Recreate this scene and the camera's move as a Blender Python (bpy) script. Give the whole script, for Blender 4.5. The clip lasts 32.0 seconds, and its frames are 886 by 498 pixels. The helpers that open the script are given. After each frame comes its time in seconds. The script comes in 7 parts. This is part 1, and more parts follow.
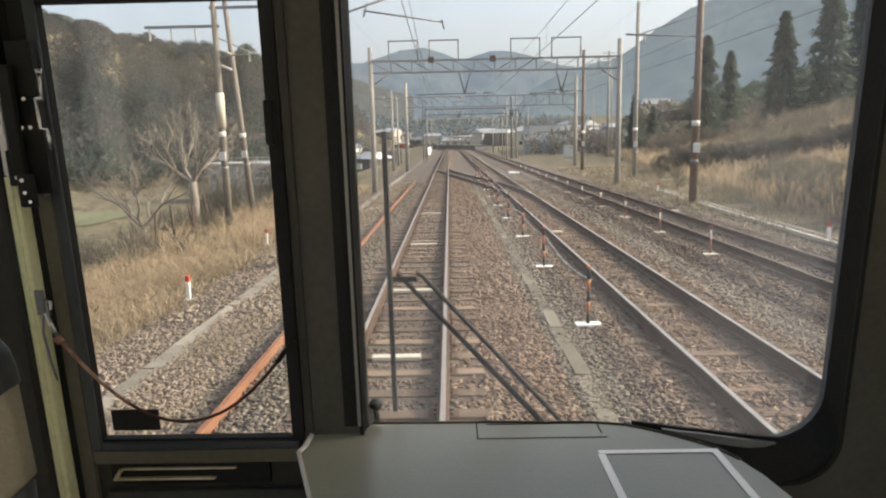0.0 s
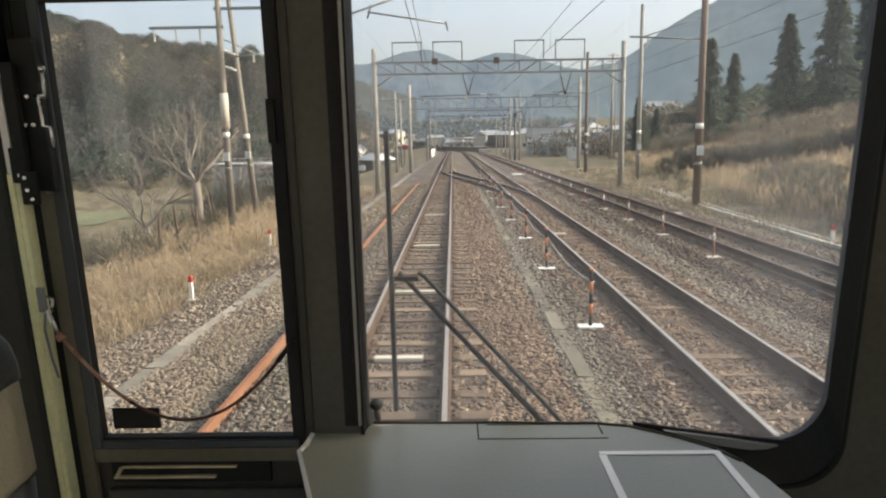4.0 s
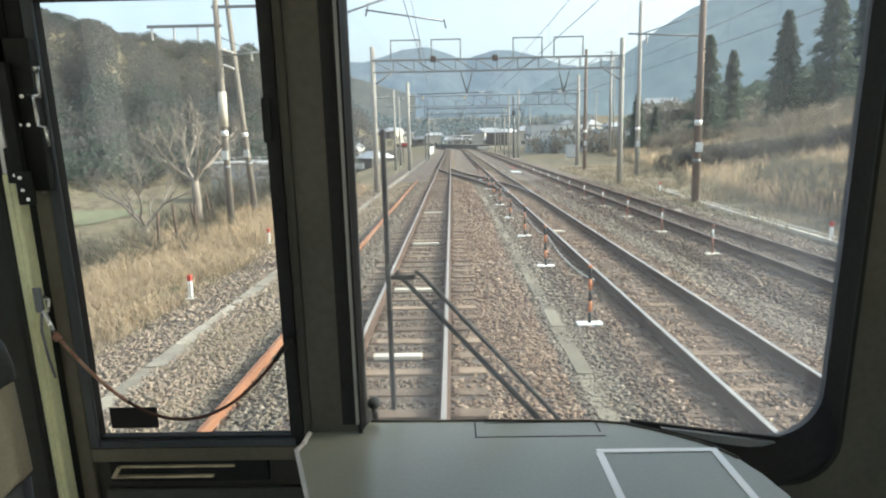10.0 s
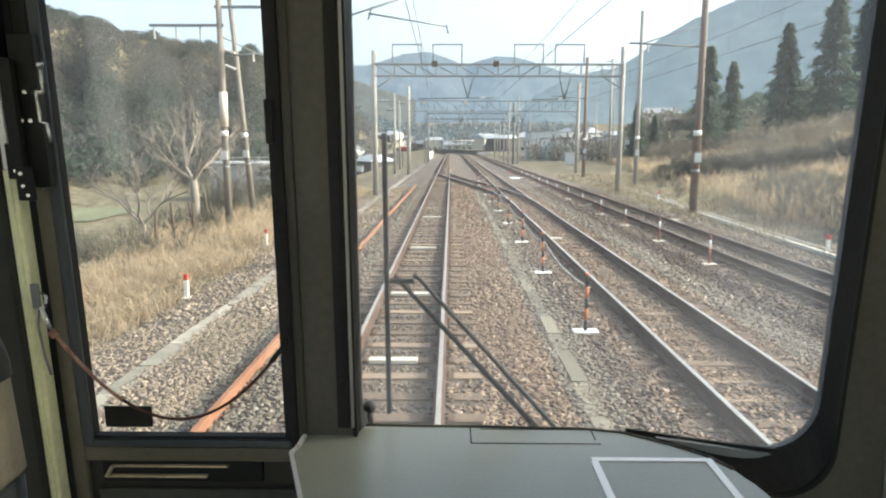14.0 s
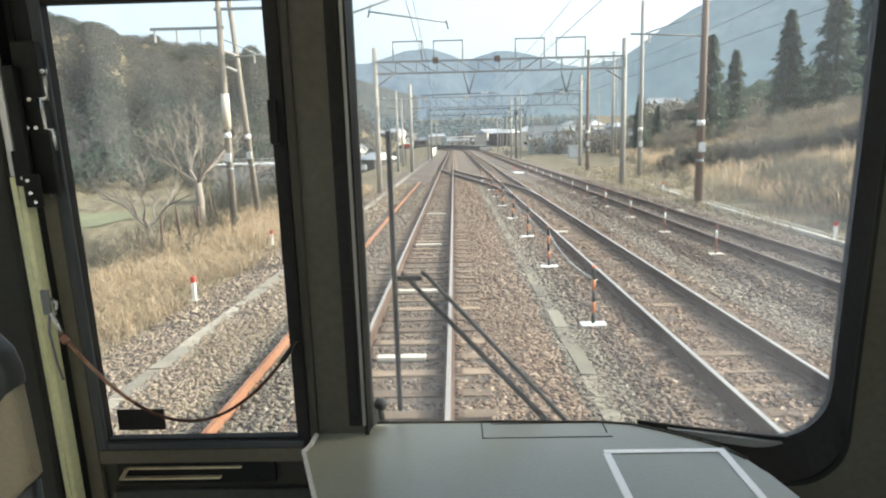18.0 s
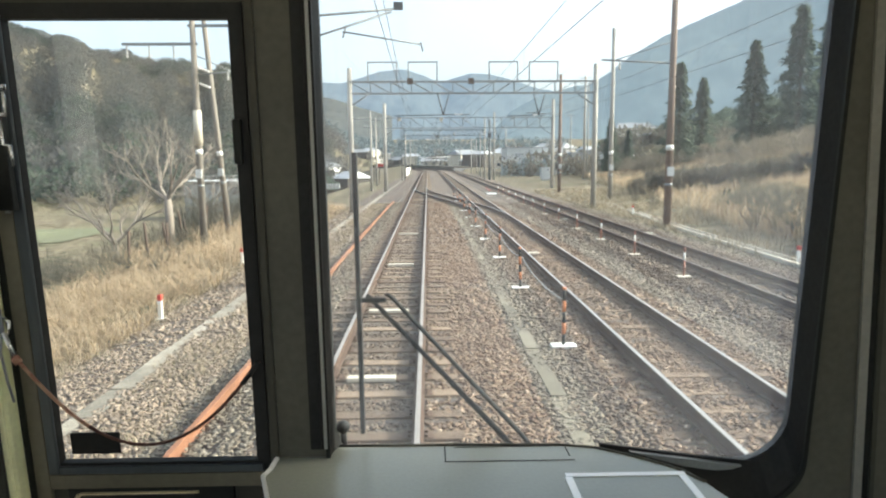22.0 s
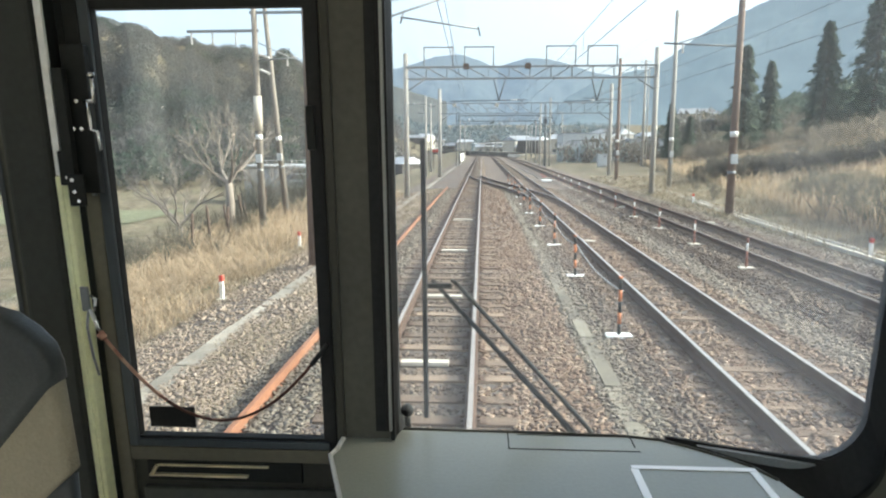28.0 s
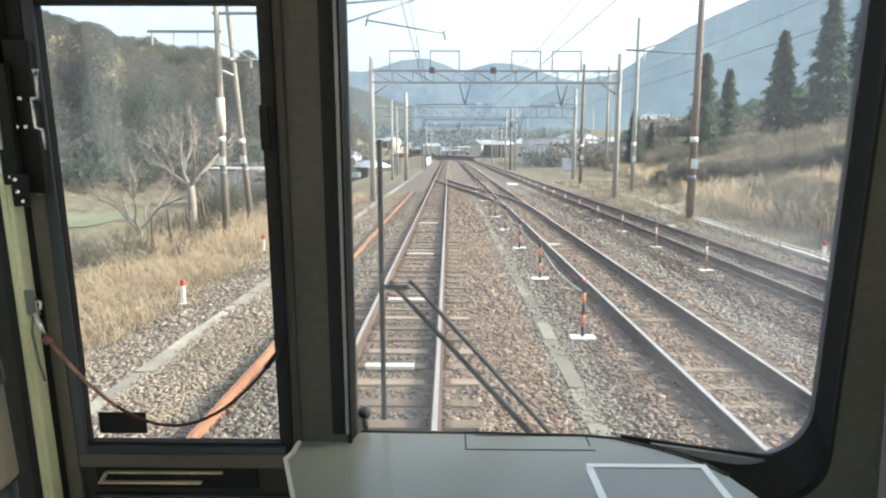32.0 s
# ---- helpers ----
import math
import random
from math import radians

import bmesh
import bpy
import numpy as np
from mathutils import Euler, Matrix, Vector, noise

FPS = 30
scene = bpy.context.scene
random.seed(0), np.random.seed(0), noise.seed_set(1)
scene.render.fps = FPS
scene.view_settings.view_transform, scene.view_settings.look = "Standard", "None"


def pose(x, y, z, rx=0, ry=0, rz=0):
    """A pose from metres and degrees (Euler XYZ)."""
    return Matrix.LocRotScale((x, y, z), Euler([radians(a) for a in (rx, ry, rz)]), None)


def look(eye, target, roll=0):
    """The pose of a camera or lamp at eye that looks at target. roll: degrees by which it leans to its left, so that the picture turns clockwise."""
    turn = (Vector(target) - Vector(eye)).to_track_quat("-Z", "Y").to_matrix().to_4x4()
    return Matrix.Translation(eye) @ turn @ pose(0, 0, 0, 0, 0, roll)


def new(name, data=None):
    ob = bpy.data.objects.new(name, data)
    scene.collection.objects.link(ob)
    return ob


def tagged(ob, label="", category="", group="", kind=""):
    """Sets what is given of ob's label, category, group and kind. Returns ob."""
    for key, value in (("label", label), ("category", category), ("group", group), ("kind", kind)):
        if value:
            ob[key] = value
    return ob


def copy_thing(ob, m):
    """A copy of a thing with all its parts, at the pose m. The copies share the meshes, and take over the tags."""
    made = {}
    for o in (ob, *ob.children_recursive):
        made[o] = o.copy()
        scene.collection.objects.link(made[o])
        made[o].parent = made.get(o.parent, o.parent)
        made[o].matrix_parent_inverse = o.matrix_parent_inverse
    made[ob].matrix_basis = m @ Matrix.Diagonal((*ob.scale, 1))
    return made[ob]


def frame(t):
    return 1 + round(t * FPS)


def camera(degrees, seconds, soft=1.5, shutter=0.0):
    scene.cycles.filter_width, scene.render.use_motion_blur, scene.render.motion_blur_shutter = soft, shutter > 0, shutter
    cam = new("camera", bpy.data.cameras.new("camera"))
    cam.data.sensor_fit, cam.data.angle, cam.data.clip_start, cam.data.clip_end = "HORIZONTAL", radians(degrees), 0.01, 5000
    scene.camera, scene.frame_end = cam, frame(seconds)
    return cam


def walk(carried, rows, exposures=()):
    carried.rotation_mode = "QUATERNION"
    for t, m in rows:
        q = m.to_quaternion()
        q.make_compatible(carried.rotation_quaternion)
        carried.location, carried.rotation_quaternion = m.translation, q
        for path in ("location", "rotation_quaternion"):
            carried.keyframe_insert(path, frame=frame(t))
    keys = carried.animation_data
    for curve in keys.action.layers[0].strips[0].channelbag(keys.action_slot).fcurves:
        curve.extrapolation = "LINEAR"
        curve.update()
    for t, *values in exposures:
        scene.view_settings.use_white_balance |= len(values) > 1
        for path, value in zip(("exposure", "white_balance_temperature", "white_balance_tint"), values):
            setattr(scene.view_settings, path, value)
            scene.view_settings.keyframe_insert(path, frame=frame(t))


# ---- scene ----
# The camera is held by hand inside the leading cab.
cam = camera(68.1, 32.0, soft=2.1)
PATH = [
    (0, 0.5781, 0.0017, 2.6011, 0.536, -9.374, 1.166),
    (0.5, 0.5840, 0.0037, 2.5971, 0.119, -9.297, 1.317),
    (1, 0.5813, 0.0042, 2.5977, 0.493, -8.790, 1.226),
    (1.5, 0.5829, 0.0028, 2.5975, 0.132, -8.895, 1.089),
    (2, 0.5819, 0.0041, 2.5984, 0.706, -10.052, 1.479),
    (2.5, 0.5770, 0.0047, 2.5980, 1.174, -10.037, 1.465),
    (3, 0.5812, 0.0029, 2.5989, 0.495, -9.560, 1.180),
    (3.5, 0.5801, 0.0027, 2.5971, 0.776, -9.218, 1.017),
    (5.5, 0.5820, 0.0035, 2.5972, 0.736, -9.318, 0.661),
    (6, 0.5832, 0.0007, 2.5958, 1.062, -9.432, 0.973),
    (6.5, 0.5786, 0.0031, 2.5980, 0.969, -9.717, 1.087),
    (7, 0.5782, 0.0044, 2.5964, 0.724, -9.673, 0.793),
    (7.5, 0.5816, 0.0023, 2.5968, 0.621, -9.859, 0.931),
    (8, 0.5836, 0.0023, 2.5971, 0.458, -9.508, 0.511),
    (8.5, 0.5827, 0.0032, 2.5977, 0.171, -9.375, 0.641),
    (9, 0.5929, -0.0011, 2.5926, 0.494, -9.237, 1.002),
    (9.5, 0.5816, 0.0030, 2.5984, 0.079, -9.276, 0.631),
    (10, 0.5849, 0.0035, 2.5982, 0.724, -9.421, 1.125),
    (10.5, 0.5829, 0.0017, 2.6001, -0.041, -7.688, 0.271),
    (11, 0.5842, 0.0003, 2.6012, -0.319, -7.230, -1.100),
    (11.5, 0.5779, -0.0013, 2.6010, -0.016, -7.292, -0.442),
    (12, 0.5805, 0.0036, 2.6005, 0.703, -8.547, -0.323),
    (12.5, 0.5824, 0.0024, 2.5985, 0.263, -8.352, -0.356),
    (13, 0.5838, 0.0004, 2.5996, 0.387, -8.559, -0.152),
    (13.5, 0.5835, 0.0009, 2.6000, -0.093, -8.455, -0.344),
    (14, 0.5813, 0.0029, 2.5989, 0.693, -9.020, -0.131),
    (14.5, 0.5770, 0.0027, 2.6008, 1.255, -8.840, 0.522),
    (16.5, 0.5872, 0.0004, 2.5982, -0.100, -8.118, -0.029),
    (17, 0.5836, 0.0017, 2.5996, 0.172, -7.818, 0.006),
    (17.5, 0.5791, 0.0040, 2.5979, 0.239, -9.769, 0.460),
    (18, 0.5786, 0.0031, 2.5985, 0.935, -9.328, 1.359),
    (18.5, 0.5810, 0.0033, 2.5987, 1.000, -9.179, 1.914),
    (19, 0.5788, 0.0003, 2.5975, 1.440, -9.476, 1.927),
    (19.5, 0.5787, 0.0052, 2.5974, 0.726, -9.881, 1.125),
    (20, 0.5757, 0.0033, 2.5983, 1.347, -9.488, 1.797),
    (20.5, 0.5825, 0.0007, 2.5954, 0.128, -8.949, 1.197),
    (21, 0.5775, 0.0026, 2.5950, 0.487, -8.941, 1.452),
    (21.5, 0.5877, 0.0025, 2.6019, -0.270, -8.566, 0.957),
    (22, 0.5937, 0.0010, 2.6029, -1.325, -7.623, 0.402),
    (22.5, 0.5901, 0.0010, 2.6050, -1.026, -7.171, -0.173),
    (23, 0.5845, 0.0024, 2.6000, -0.333, -8.342, 0.162),
    (23.5, 0.5943, 0.0013, 2.5953, -0.802, -8.950, 1.025),
    (24, 0.5945, 0.0018, 2.5958, -1.400, -8.788, 0.827),
    (24.5, 0.5882, 0.0007, 2.6014, -0.893, -8.058, 0.866),
    (25, 0.5904, 0.0026, 2.6008, -0.276, -8.216, 0.431),
    (25.5, 0.5860, -0.0001, 2.6015, 0.199, -8.390, 1.031),
    (26, 0.5724, 0.0009, 2.6024, 2.940, -9.067, 0.631),
    (26.5, 0.5663, -0.0003, 2.6010, 3.832, -9.264, 0.708),
    (28.5, 0.5693, 0.0003, 2.6049, 3.287, -8.737, 0.024),
    (29, 0.5771, -0.0005, 2.6018, 2.616, -8.990, 0.763),
    (29.5, 0.5790, -0.0008, 2.6017, 2.179, -8.537, 0.293),
    (30, 0.5717, -0.0024, 2.6068, 2.681, -7.824, -0.413),
    (30.5, 0.5768, -0.0001, 2.6024, 2.126, -7.919, -0.072),
    (31, 0.5801, 0.0012, 2.6031, 1.521, -8.572, 0.069),
    (31.5, 0.5764, 0.0004, 2.6007, 1.444, -8.862, 0.004),
    (32, 0.5858, 0.0007, 2.5996, 0.465, -8.499, -0.204),
]
EXPOSURES = [(0.0, 0.36, 6720, 14), (0.5, 0.57, 6720, 14), (1.0, 0.8, 6720, 14), (2.0, 0.43, 6720, 14), (3.5, 0.26, 6720, 14), (5.5, 0.62, 6160, 5),
             (8.0, 0.74, 6120, 4.5), (12.5, 0.83, 5960, 4.5), (14.0, 0.92, 6160, 7), (20.0, 0.92, 6190, 6.5), (25.0, 0.92, 6000, 5.5), (26.0, 0.88, 5940, 5.5), (32.0, 1.03, 5960, 7.5)]
walk(cam, [(t, pose(x, y, z, 90 + pitch, roll, yaw)) for t, x, y, z, yaw, pitch, roll in PATH], EXPOSURES)

# ---------------------------------------------------------------- light
world = bpy.data.worlds.new("hazy_sky")
scene.world = world
world.use_nodes = True
wn, wl = world.node_tree.nodes, world.node_tree.links
sky = wn.new("ShaderNodeTexSky")
sky.sky_type = "NISHITA"
sky.sun_disc = False
sky.sun_elevation, sky.sun_rotation = radians(29), radians(86)
sky.altitude, sky.air_density, sky.dust_density, sky.ozone_density = 200, 0.85, 10.0, 0.9
veil = wn.new("ShaderNodeMix")                  # thin white cloud over the whole sky
veil.data_type = "RGBA"
veil.inputs["Factor"].default_value = 0.5
veil.inputs["B"].default_value = (1.95, 2.05, 2.15, 1)
wl.new(sky.outputs["Color"], veil.inputs["A"])
wl.new(veil.outputs["Result"], wn["Background"].inputs["Color"])
wn["Background"].inputs["Strength"].default_value = 0.38

sun_data = bpy.data.lights.new("sun", "SUN")
sun_data.energy, sun_data.angle, sun_data.color = 3.9, radians(0.8), (1.0, 0.92, 0.8)
sun = new("sun", sun_data)
sa, se = radians(86), radians(29)
sun.matrix_world = look((100 * math.sin(sa) * math.cos(se), 100 * math.cos(sa) * math.cos(se), 100 * math.sin(se)), (0, 0, 0))


# ---------------------------------------------------------------- materials
def shade(name):
    m = bpy.data.materials.new(name)
    m.use_nodes = True
    return m, m.node_tree.nodes, m.node_tree.links, m.node_tree.nodes["Principled BSDF"]


def tone(c, k):
    return tuple(min(1.0, max(0.0, v * k)) for v in c[:3]) + (1.0,)


def mat(name, col, rough=0.6, metal=0.0, var=0.25, coarse=1.5, fine=40.0, bump=0.15, col2=None, per_piece=0.0, stretch=(1, 1, 1)):
    """Paint, wood, concrete, metal: base colour with coarse stains and fine grain."""
    m, n, l, b = shade(name)
    geo = n.new("ShaderNodeNewGeometry")
    mp = n.new("ShaderNodeMapping")
    mp.inputs["Scale"].default_value = stretch
    l.new(geo.outputs["Position"], mp.inputs["Vector"])
    t1, t2 = n.new("ShaderNodeTexNoise"), n.new("ShaderNodeTexNoise")
    t1.inputs["Scale"].default_value, t1.inputs["Detail"].default_value = coarse, 5
    t2.inputs["Scale"].default_value, t2.inputs["Detail"].default_value = fine, 3
    l.new(mp.outputs["Vector"], t1.inputs["Vector"])
    l.new(mp.outputs["Vector"], t2.inputs["Vector"])
    add = n.new("ShaderNodeMath")
    add.operation = "MULTIPLY_ADD"
    add.inputs[1].default_value = 0.45
    l.new(t2.outputs["Fac"], add.inputs[0])
    sc = n.new("ShaderNodeMath")
    sc.operation = "MULTIPLY"
    sc.inputs[1].default_value = 0.55
    l.new(t1.outputs["Fac"], sc.inputs[0])
    l.new(sc.outputs[0], add.inputs[2])
    fac = add.outputs[0]
    if per_piece:
        info = n.new("ShaderNodeObjectInfo")
        pa = n.new("ShaderNodeMath")
        pa.operation = "MULTIPLY_ADD"
        pa.inputs[1].default_value = per_piece
        l.new(info.outputs["Random"], pa.inputs[0])
        l.new(fac, pa.inputs[2])
        sb = n.new("ShaderNodeMath")
        sb.operation = "SUBTRACT"
        sb.inputs[1].default_value = per_piece / 2
        l.new(pa.outputs[0], sb.inputs[0])
        fac = sb.outputs[0]
    ramp = n.new("ShaderNodeValToRGB")
    ramp.color_ramp.elements[0].position, ramp.color_ramp.elements[1].position = 0.3, 0.7
    ramp.color_ramp.elements[0].color = tone(col, 1 - var)
    ramp.color_ramp.elements[1].color = tone(col2, 1) if col2 else tone(col, 1 + var)
    l.new(fac, ramp.inputs["Fac"])
    l.new(ramp.outputs["Color"], b.inputs["Base Color"])
    rr = n.new("ShaderNodeMath")
    rr.operation = "MULTIPLY_ADD"
    rr.inputs[1].default_value, rr.inputs[2].default_value = 0.25, max(0.02, rough - 0.12)
    l.new(t1.outputs["Fac"], rr.inputs[0])
    l.new(rr.outputs[0], b.inputs["Roughness"])
    b.inputs["Metallic"].default_value = metal
    b.inputs["Specular IOR Level"].default_value = 0.2 if max(col) < 0.12 else 0.45
    if bump:
        bp = n.new("ShaderNodeBump")
        bp.inputs["Strength"].default_value, bp.inputs["Distance"].default_value = bump, 0.01
        l.new(t2.outputs["Fac"], bp.inputs["Height"])
        l.new(bp.outputs["Normal"], b.inputs["Normal"])
    return m


def island_mat(name, colours, rough=0.9, thin=0.0, patch=0.0, patch_scale=0.02, bump=0.0):
    """Loose pieces in one mesh: each takes a colour of the row at random; patch drifts the choice over the land."""
    m, n, l, b = shade(name)
    geo = n.new("ShaderNodeNewGeometry")
    ramp = n.new("ShaderNodeValToRGB")
    els = ramp.color_ramp.elements
    while len(els) < len(colours):
        els.new(0.5)
    for i, c in enumerate(colours):
        els[i].position, els[i].color = i / (len(colours) - 1), tone(c, 1)
    fac = geo.outputs["Random Per Island"]
    if patch:
        t = n.new("ShaderNodeTexNoise")
        t.inputs["Scale"].default_value, t.inputs["Detail"].default_value = patch_scale, 3
        l.new(geo.outputs["Position"], t.inputs["Vector"])
        mr = n.new("ShaderNodeMapRange")
        mr.inputs["From Min"].default_value, mr.inputs["From Max"].default_value = 0.32, 0.68
        l.new(t.outputs["Fac"], mr.inputs["Value"])
        mx = n.new("ShaderNodeMix")
        mx.inputs["Factor"].default_value = patch
        l.new(fac, mx.inputs["A"])
        l.new(mr.outputs["Result"], mx.inputs["B"])
        fac = mx.outputs["Result"]
    l.new(fac, ramp.inputs["Fac"])
    l.new(ramp.outputs["Color"], b.inputs["Base Color"])
    b.inputs["Roughness"].default_value = rough
    b.inputs["Specular IOR Level"].default_value = 0.15
    if bump:
        t2 = n.new("ShaderNodeTexNoise")
        t2.inputs["Scale"].default_value = 120
        l.new(geo.outputs["Position"], t2.inputs["Vector"])
        bp = n.new("ShaderNodeBump")
        bp.inputs["Strength"].default_value, bp.inputs["Distance"].default_value = bump, 0.01
        l.new(t2.outputs["Fac"], bp.inputs["Height"])
        l.new(bp.outputs["Normal"], b.inputs["Normal"])
    if thin:
        tr = n.new("ShaderNodeBsdfTranslucent")
        l.new(ramp.outputs["Color"], tr.inputs["Color"])
        mix = n.new("ShaderNodeMixShader")
        mix.inputs["Fac"].default_value = thin
        l.new(b.outputs[0], mix.inputs[1])
        l.new(tr.outputs[0], mix.inputs[2])
        l.new(mix.outputs[0], n["Material Output"].inputs["Surface"])
    return m


def glass_mat(name, dust_veil=0.03):
    """Window glass with a thin film of dust, thickened at one side to imitate a reflection."""
    m, n, l, b = shade(name)
    n.remove(b)
    clear, gloss, film = n.new("ShaderNodeBsdfTransparent"), n.new("ShaderNodeBsdfGlossy"), n.new("ShaderNodeBsdfTranslucent")
    clear.inputs["Color"].default_value = (0.93, 0.96, 0.95, 1)
    gloss.inputs["Roughness"].default_value = 0.02
    film.inputs["Color"].default_value = (0.85, 0.88, 0.9, 1)
    geo, t, mr = n.new("ShaderNodeNewGeometry"), n.new("ShaderNodeTexNoise"), n.new("ShaderNodeMapRange")
    t.inputs["Scale"].default_value, t.inputs["Detail"].default_value = 4.0, 6
    l.new(geo.outputs["Position"], t.inputs["Vector"])
    mr.inputs["From Min"].default_value, mr.inputs["From Max"].default_value = 0.3, 0.7
    mr.inputs["To Min"].default_value, mr.inputs["To Max"].default_value = dust_veil * 0.5, dust_veil * 1.6
    l.new(t.outputs["Fac"], mr.inputs["Value"])
    mx, mg = n.new("ShaderNodeMixShader"), n.new("ShaderNodeMixShader")
    sp, glare_zone, mul, add = n.new("ShaderNodeSeparateXYZ"), n.new("ShaderNodeMapRange"), n.new("ShaderNodeMath"), n.new("ShaderNodeMath")
    l.new(geo.outputs["Position"], sp.inputs[0])         # film thickens towards the right edge to imitate a reflected veil
    glare_zone.interpolation_type = "SMOOTHSTEP"
    glare_zone.inputs["From Min"].default_value, glare_zone.inputs["From Max"].default_value = 0.98, 1.36
    glare_zone.inputs["To Min"].default_value, glare_zone.inputs["To Max"].default_value = 0.0, 0.085
    l.new(sp.outputs["X"], glare_zone.inputs["Value"])
    mul.operation = "MULTIPLY"
    l.new(glare_zone.outputs["Result"], mul.inputs[0])
    l.new(t.outputs["Fac"], mul.inputs[1])
    l.new(mul.outputs[0], add.inputs[0])
    l.new(mr.outputs["Result"], add.inputs[1])
    l.new(add.outputs[0], mx.inputs["Fac"])
    l.new(clear.outputs[0], mx.inputs[1])
    l.new(film.outputs[0], mx.inputs[2])
    fr = n.new("ShaderNodeFresnel")
    fr.inputs["IOR"].default_value = 1.45
    l.new(fr.outputs[0], mg.inputs["Fac"])
    l.new(mx.outputs[0], mg.inputs[1])
    l.new(gloss.outputs[0], mg.inputs[2])
    l.new(mg.outputs[0], n["Material Output"].inputs["Surface"])
    return m


def ground_mat():
    """Earth, short dead grass and moss, mixed over the land."""
    m, n, l, b = shade("earth_and_dead_grass")
    geo = n.new("ShaderNodeNewGeometry")

    def noise_node(s, d=6):
        t = n.new("ShaderNodeTexNoise")
        t.inputs["Scale"].default_value, t.inputs["Detail"].default_value = s, d
        t.inputs["Roughness"].default_value = 0.65
        l.new(geo.outputs["Position"], t.inputs["Vector"])
        return t.outputs["Fac"]

    r1 = n.new("ShaderNodeValToRGB")
    e = r1.color_ramp.elements
    e[0].position, e[0].color = 0.36, (0.07, 0.06, 0.045, 1)
    e[1].position, e[1].color = 0.66, (0.29, 0.245, 0.175, 1)
    mid = e.new(0.5)
    mid.color = (0.2, 0.167, 0.116, 1)
    l.new(noise_node(1.4), r1.inputs["Fac"])
    r2 = n.new("ShaderNodeValToRGB")
    r2.color_ramp.elements[0].position, r2.color_ramp.elements[1].position = 0.47, 0.62
    l.new(noise_node(0.16, 4), r2.inputs["Fac"])
    mx = n.new("ShaderNodeMix")
    mx.data_type = "RGBA"
    mx.inputs["B"].default_value = (0.1, 0.112, 0.06, 1)
    sc = n.new("ShaderNodeMath")
    sc.operation = "MULTIPLY"
    sc.inputs[1].default_value = 0.5
    l.new(r2.outputs["Color"], sc.inputs[0])
    l.new(sc.outputs[0], mx.inputs["Factor"])
    l.new(r1.outputs["Color"], mx.inputs["A"])
    l.new(mx.outputs["Result"], b.inputs["Base Color"])
    b.inputs["Roughness"].default_value = 0.95
    b.inputs["Specular IOR Level"].default_value = 0.1
    r4 = n.new("ShaderNodeValToRGB")
    r4.color_ramp.elements[0].position, r4.color_ramp.elements[1].position = 0.38, 0.62
    r4.color_ramp.elements[0].color, r4.color_ramp.elements[1].color = (0.55, 0.55, 0.55, 1), (1.1, 1.08, 1.04, 1)
    l.new(noise_node(0.55, 5), r4.inputs["Fac"])
    mm = n.new("ShaderNodeMix")
    mm.data_type, mm.blend_type = "RGBA", "MULTIPLY"
    mm.inputs["Factor"].default_value = 1.0
    l.new(mx.outputs["Result"], mm.inputs["A"])
    l.new(r4.outputs["Color"], mm.inputs["B"])
    l.new(mm.outputs["Result"], b.inputs["Base Color"])
    bp = n.new("ShaderNodeBump")
    bp.inputs["Strength"].default_value, bp.inputs["Distance"].default_value = 0.8, 0.06
    l.new(noise_node(9.0), bp.inputs["Height"])
    l.new(bp.outputs["Normal"], b.inputs["Normal"])
    return m


def ballast_mat():
    """Bed of broken stone: cells of many greys and rusty browns."""
    m, n, l, b = shade("ballast_bed")
    geo, v = n.new("ShaderNodeNewGeometry"), n.new("ShaderNodeTexVoronoi")
    v.inputs["Scale"].default_value = 19
    l.new(geo.outputs["Position"], v.inputs["Vector"])
    sep, r = n.new("ShaderNodeSeparateColor"), n.new("ShaderNodeValToRGB")
    l.new(v.outputs["Color"], sep.inputs["Color"])
    cols = [(0.03, 0.026, 0.022), (0.09, 0.065, 0.048), (0.14, 0.105, 0.078), (0.09, 0.084, 0.08), (0.2, 0.17, 0.14)]
    e = r.color_ramp.elements
    while len(e) < 5:
        e.new(0.5)
    for i, c in enumerate(cols):
        e[i].position, e[i].color = i / 4, c + (1,)
    l.new(sep.outputs[0], r.inputs["Fac"])
    t = n.new("ShaderNodeTexNoise")
    t.inputs["Scale"].default_value = 0.5
    l.new(geo.outputs["Position"], t.inputs["Vector"])
    r3 = n.new("ShaderNodeValToRGB")
    r3.color_ramp.elements[0].color, r3.color_ramp.elements[1].color = (0.75, 0.75, 0.78, 1), (1.2, 1.05, 0.9, 1)
    r3.color_ramp.elements[0].position, r3.color_ramp.elements[1].position = 0.35, 0.65
    l.new(t.outputs["Fac"], r3.inputs["Fac"])
    mx = n.new("ShaderNodeMix")
    mx.data_type, mx.blend_type = "RGBA", "MULTIPLY"
    mx.inputs["Factor"].default_value = 1.0
    l.new(r.outputs["Color"], mx.inputs["A"])
    l.new(r3.outputs["Color"], mx.inputs["B"])
    l.new(mx.outputs["Result"], b.inputs["Base Color"])
    b.inputs["Roughness"].default_value = 0.9
    bp = n.new("ShaderNodeBump")
    bp.inputs["Strength"].default_value, bp.inputs["Distance"].default_value = 1.0, 0.03
    bp.invert = True
    l.new(v.outputs["Distance"], bp.inputs["Height"])
    l.new(bp.outputs["Normal"], b.inputs["Normal"])
    return m


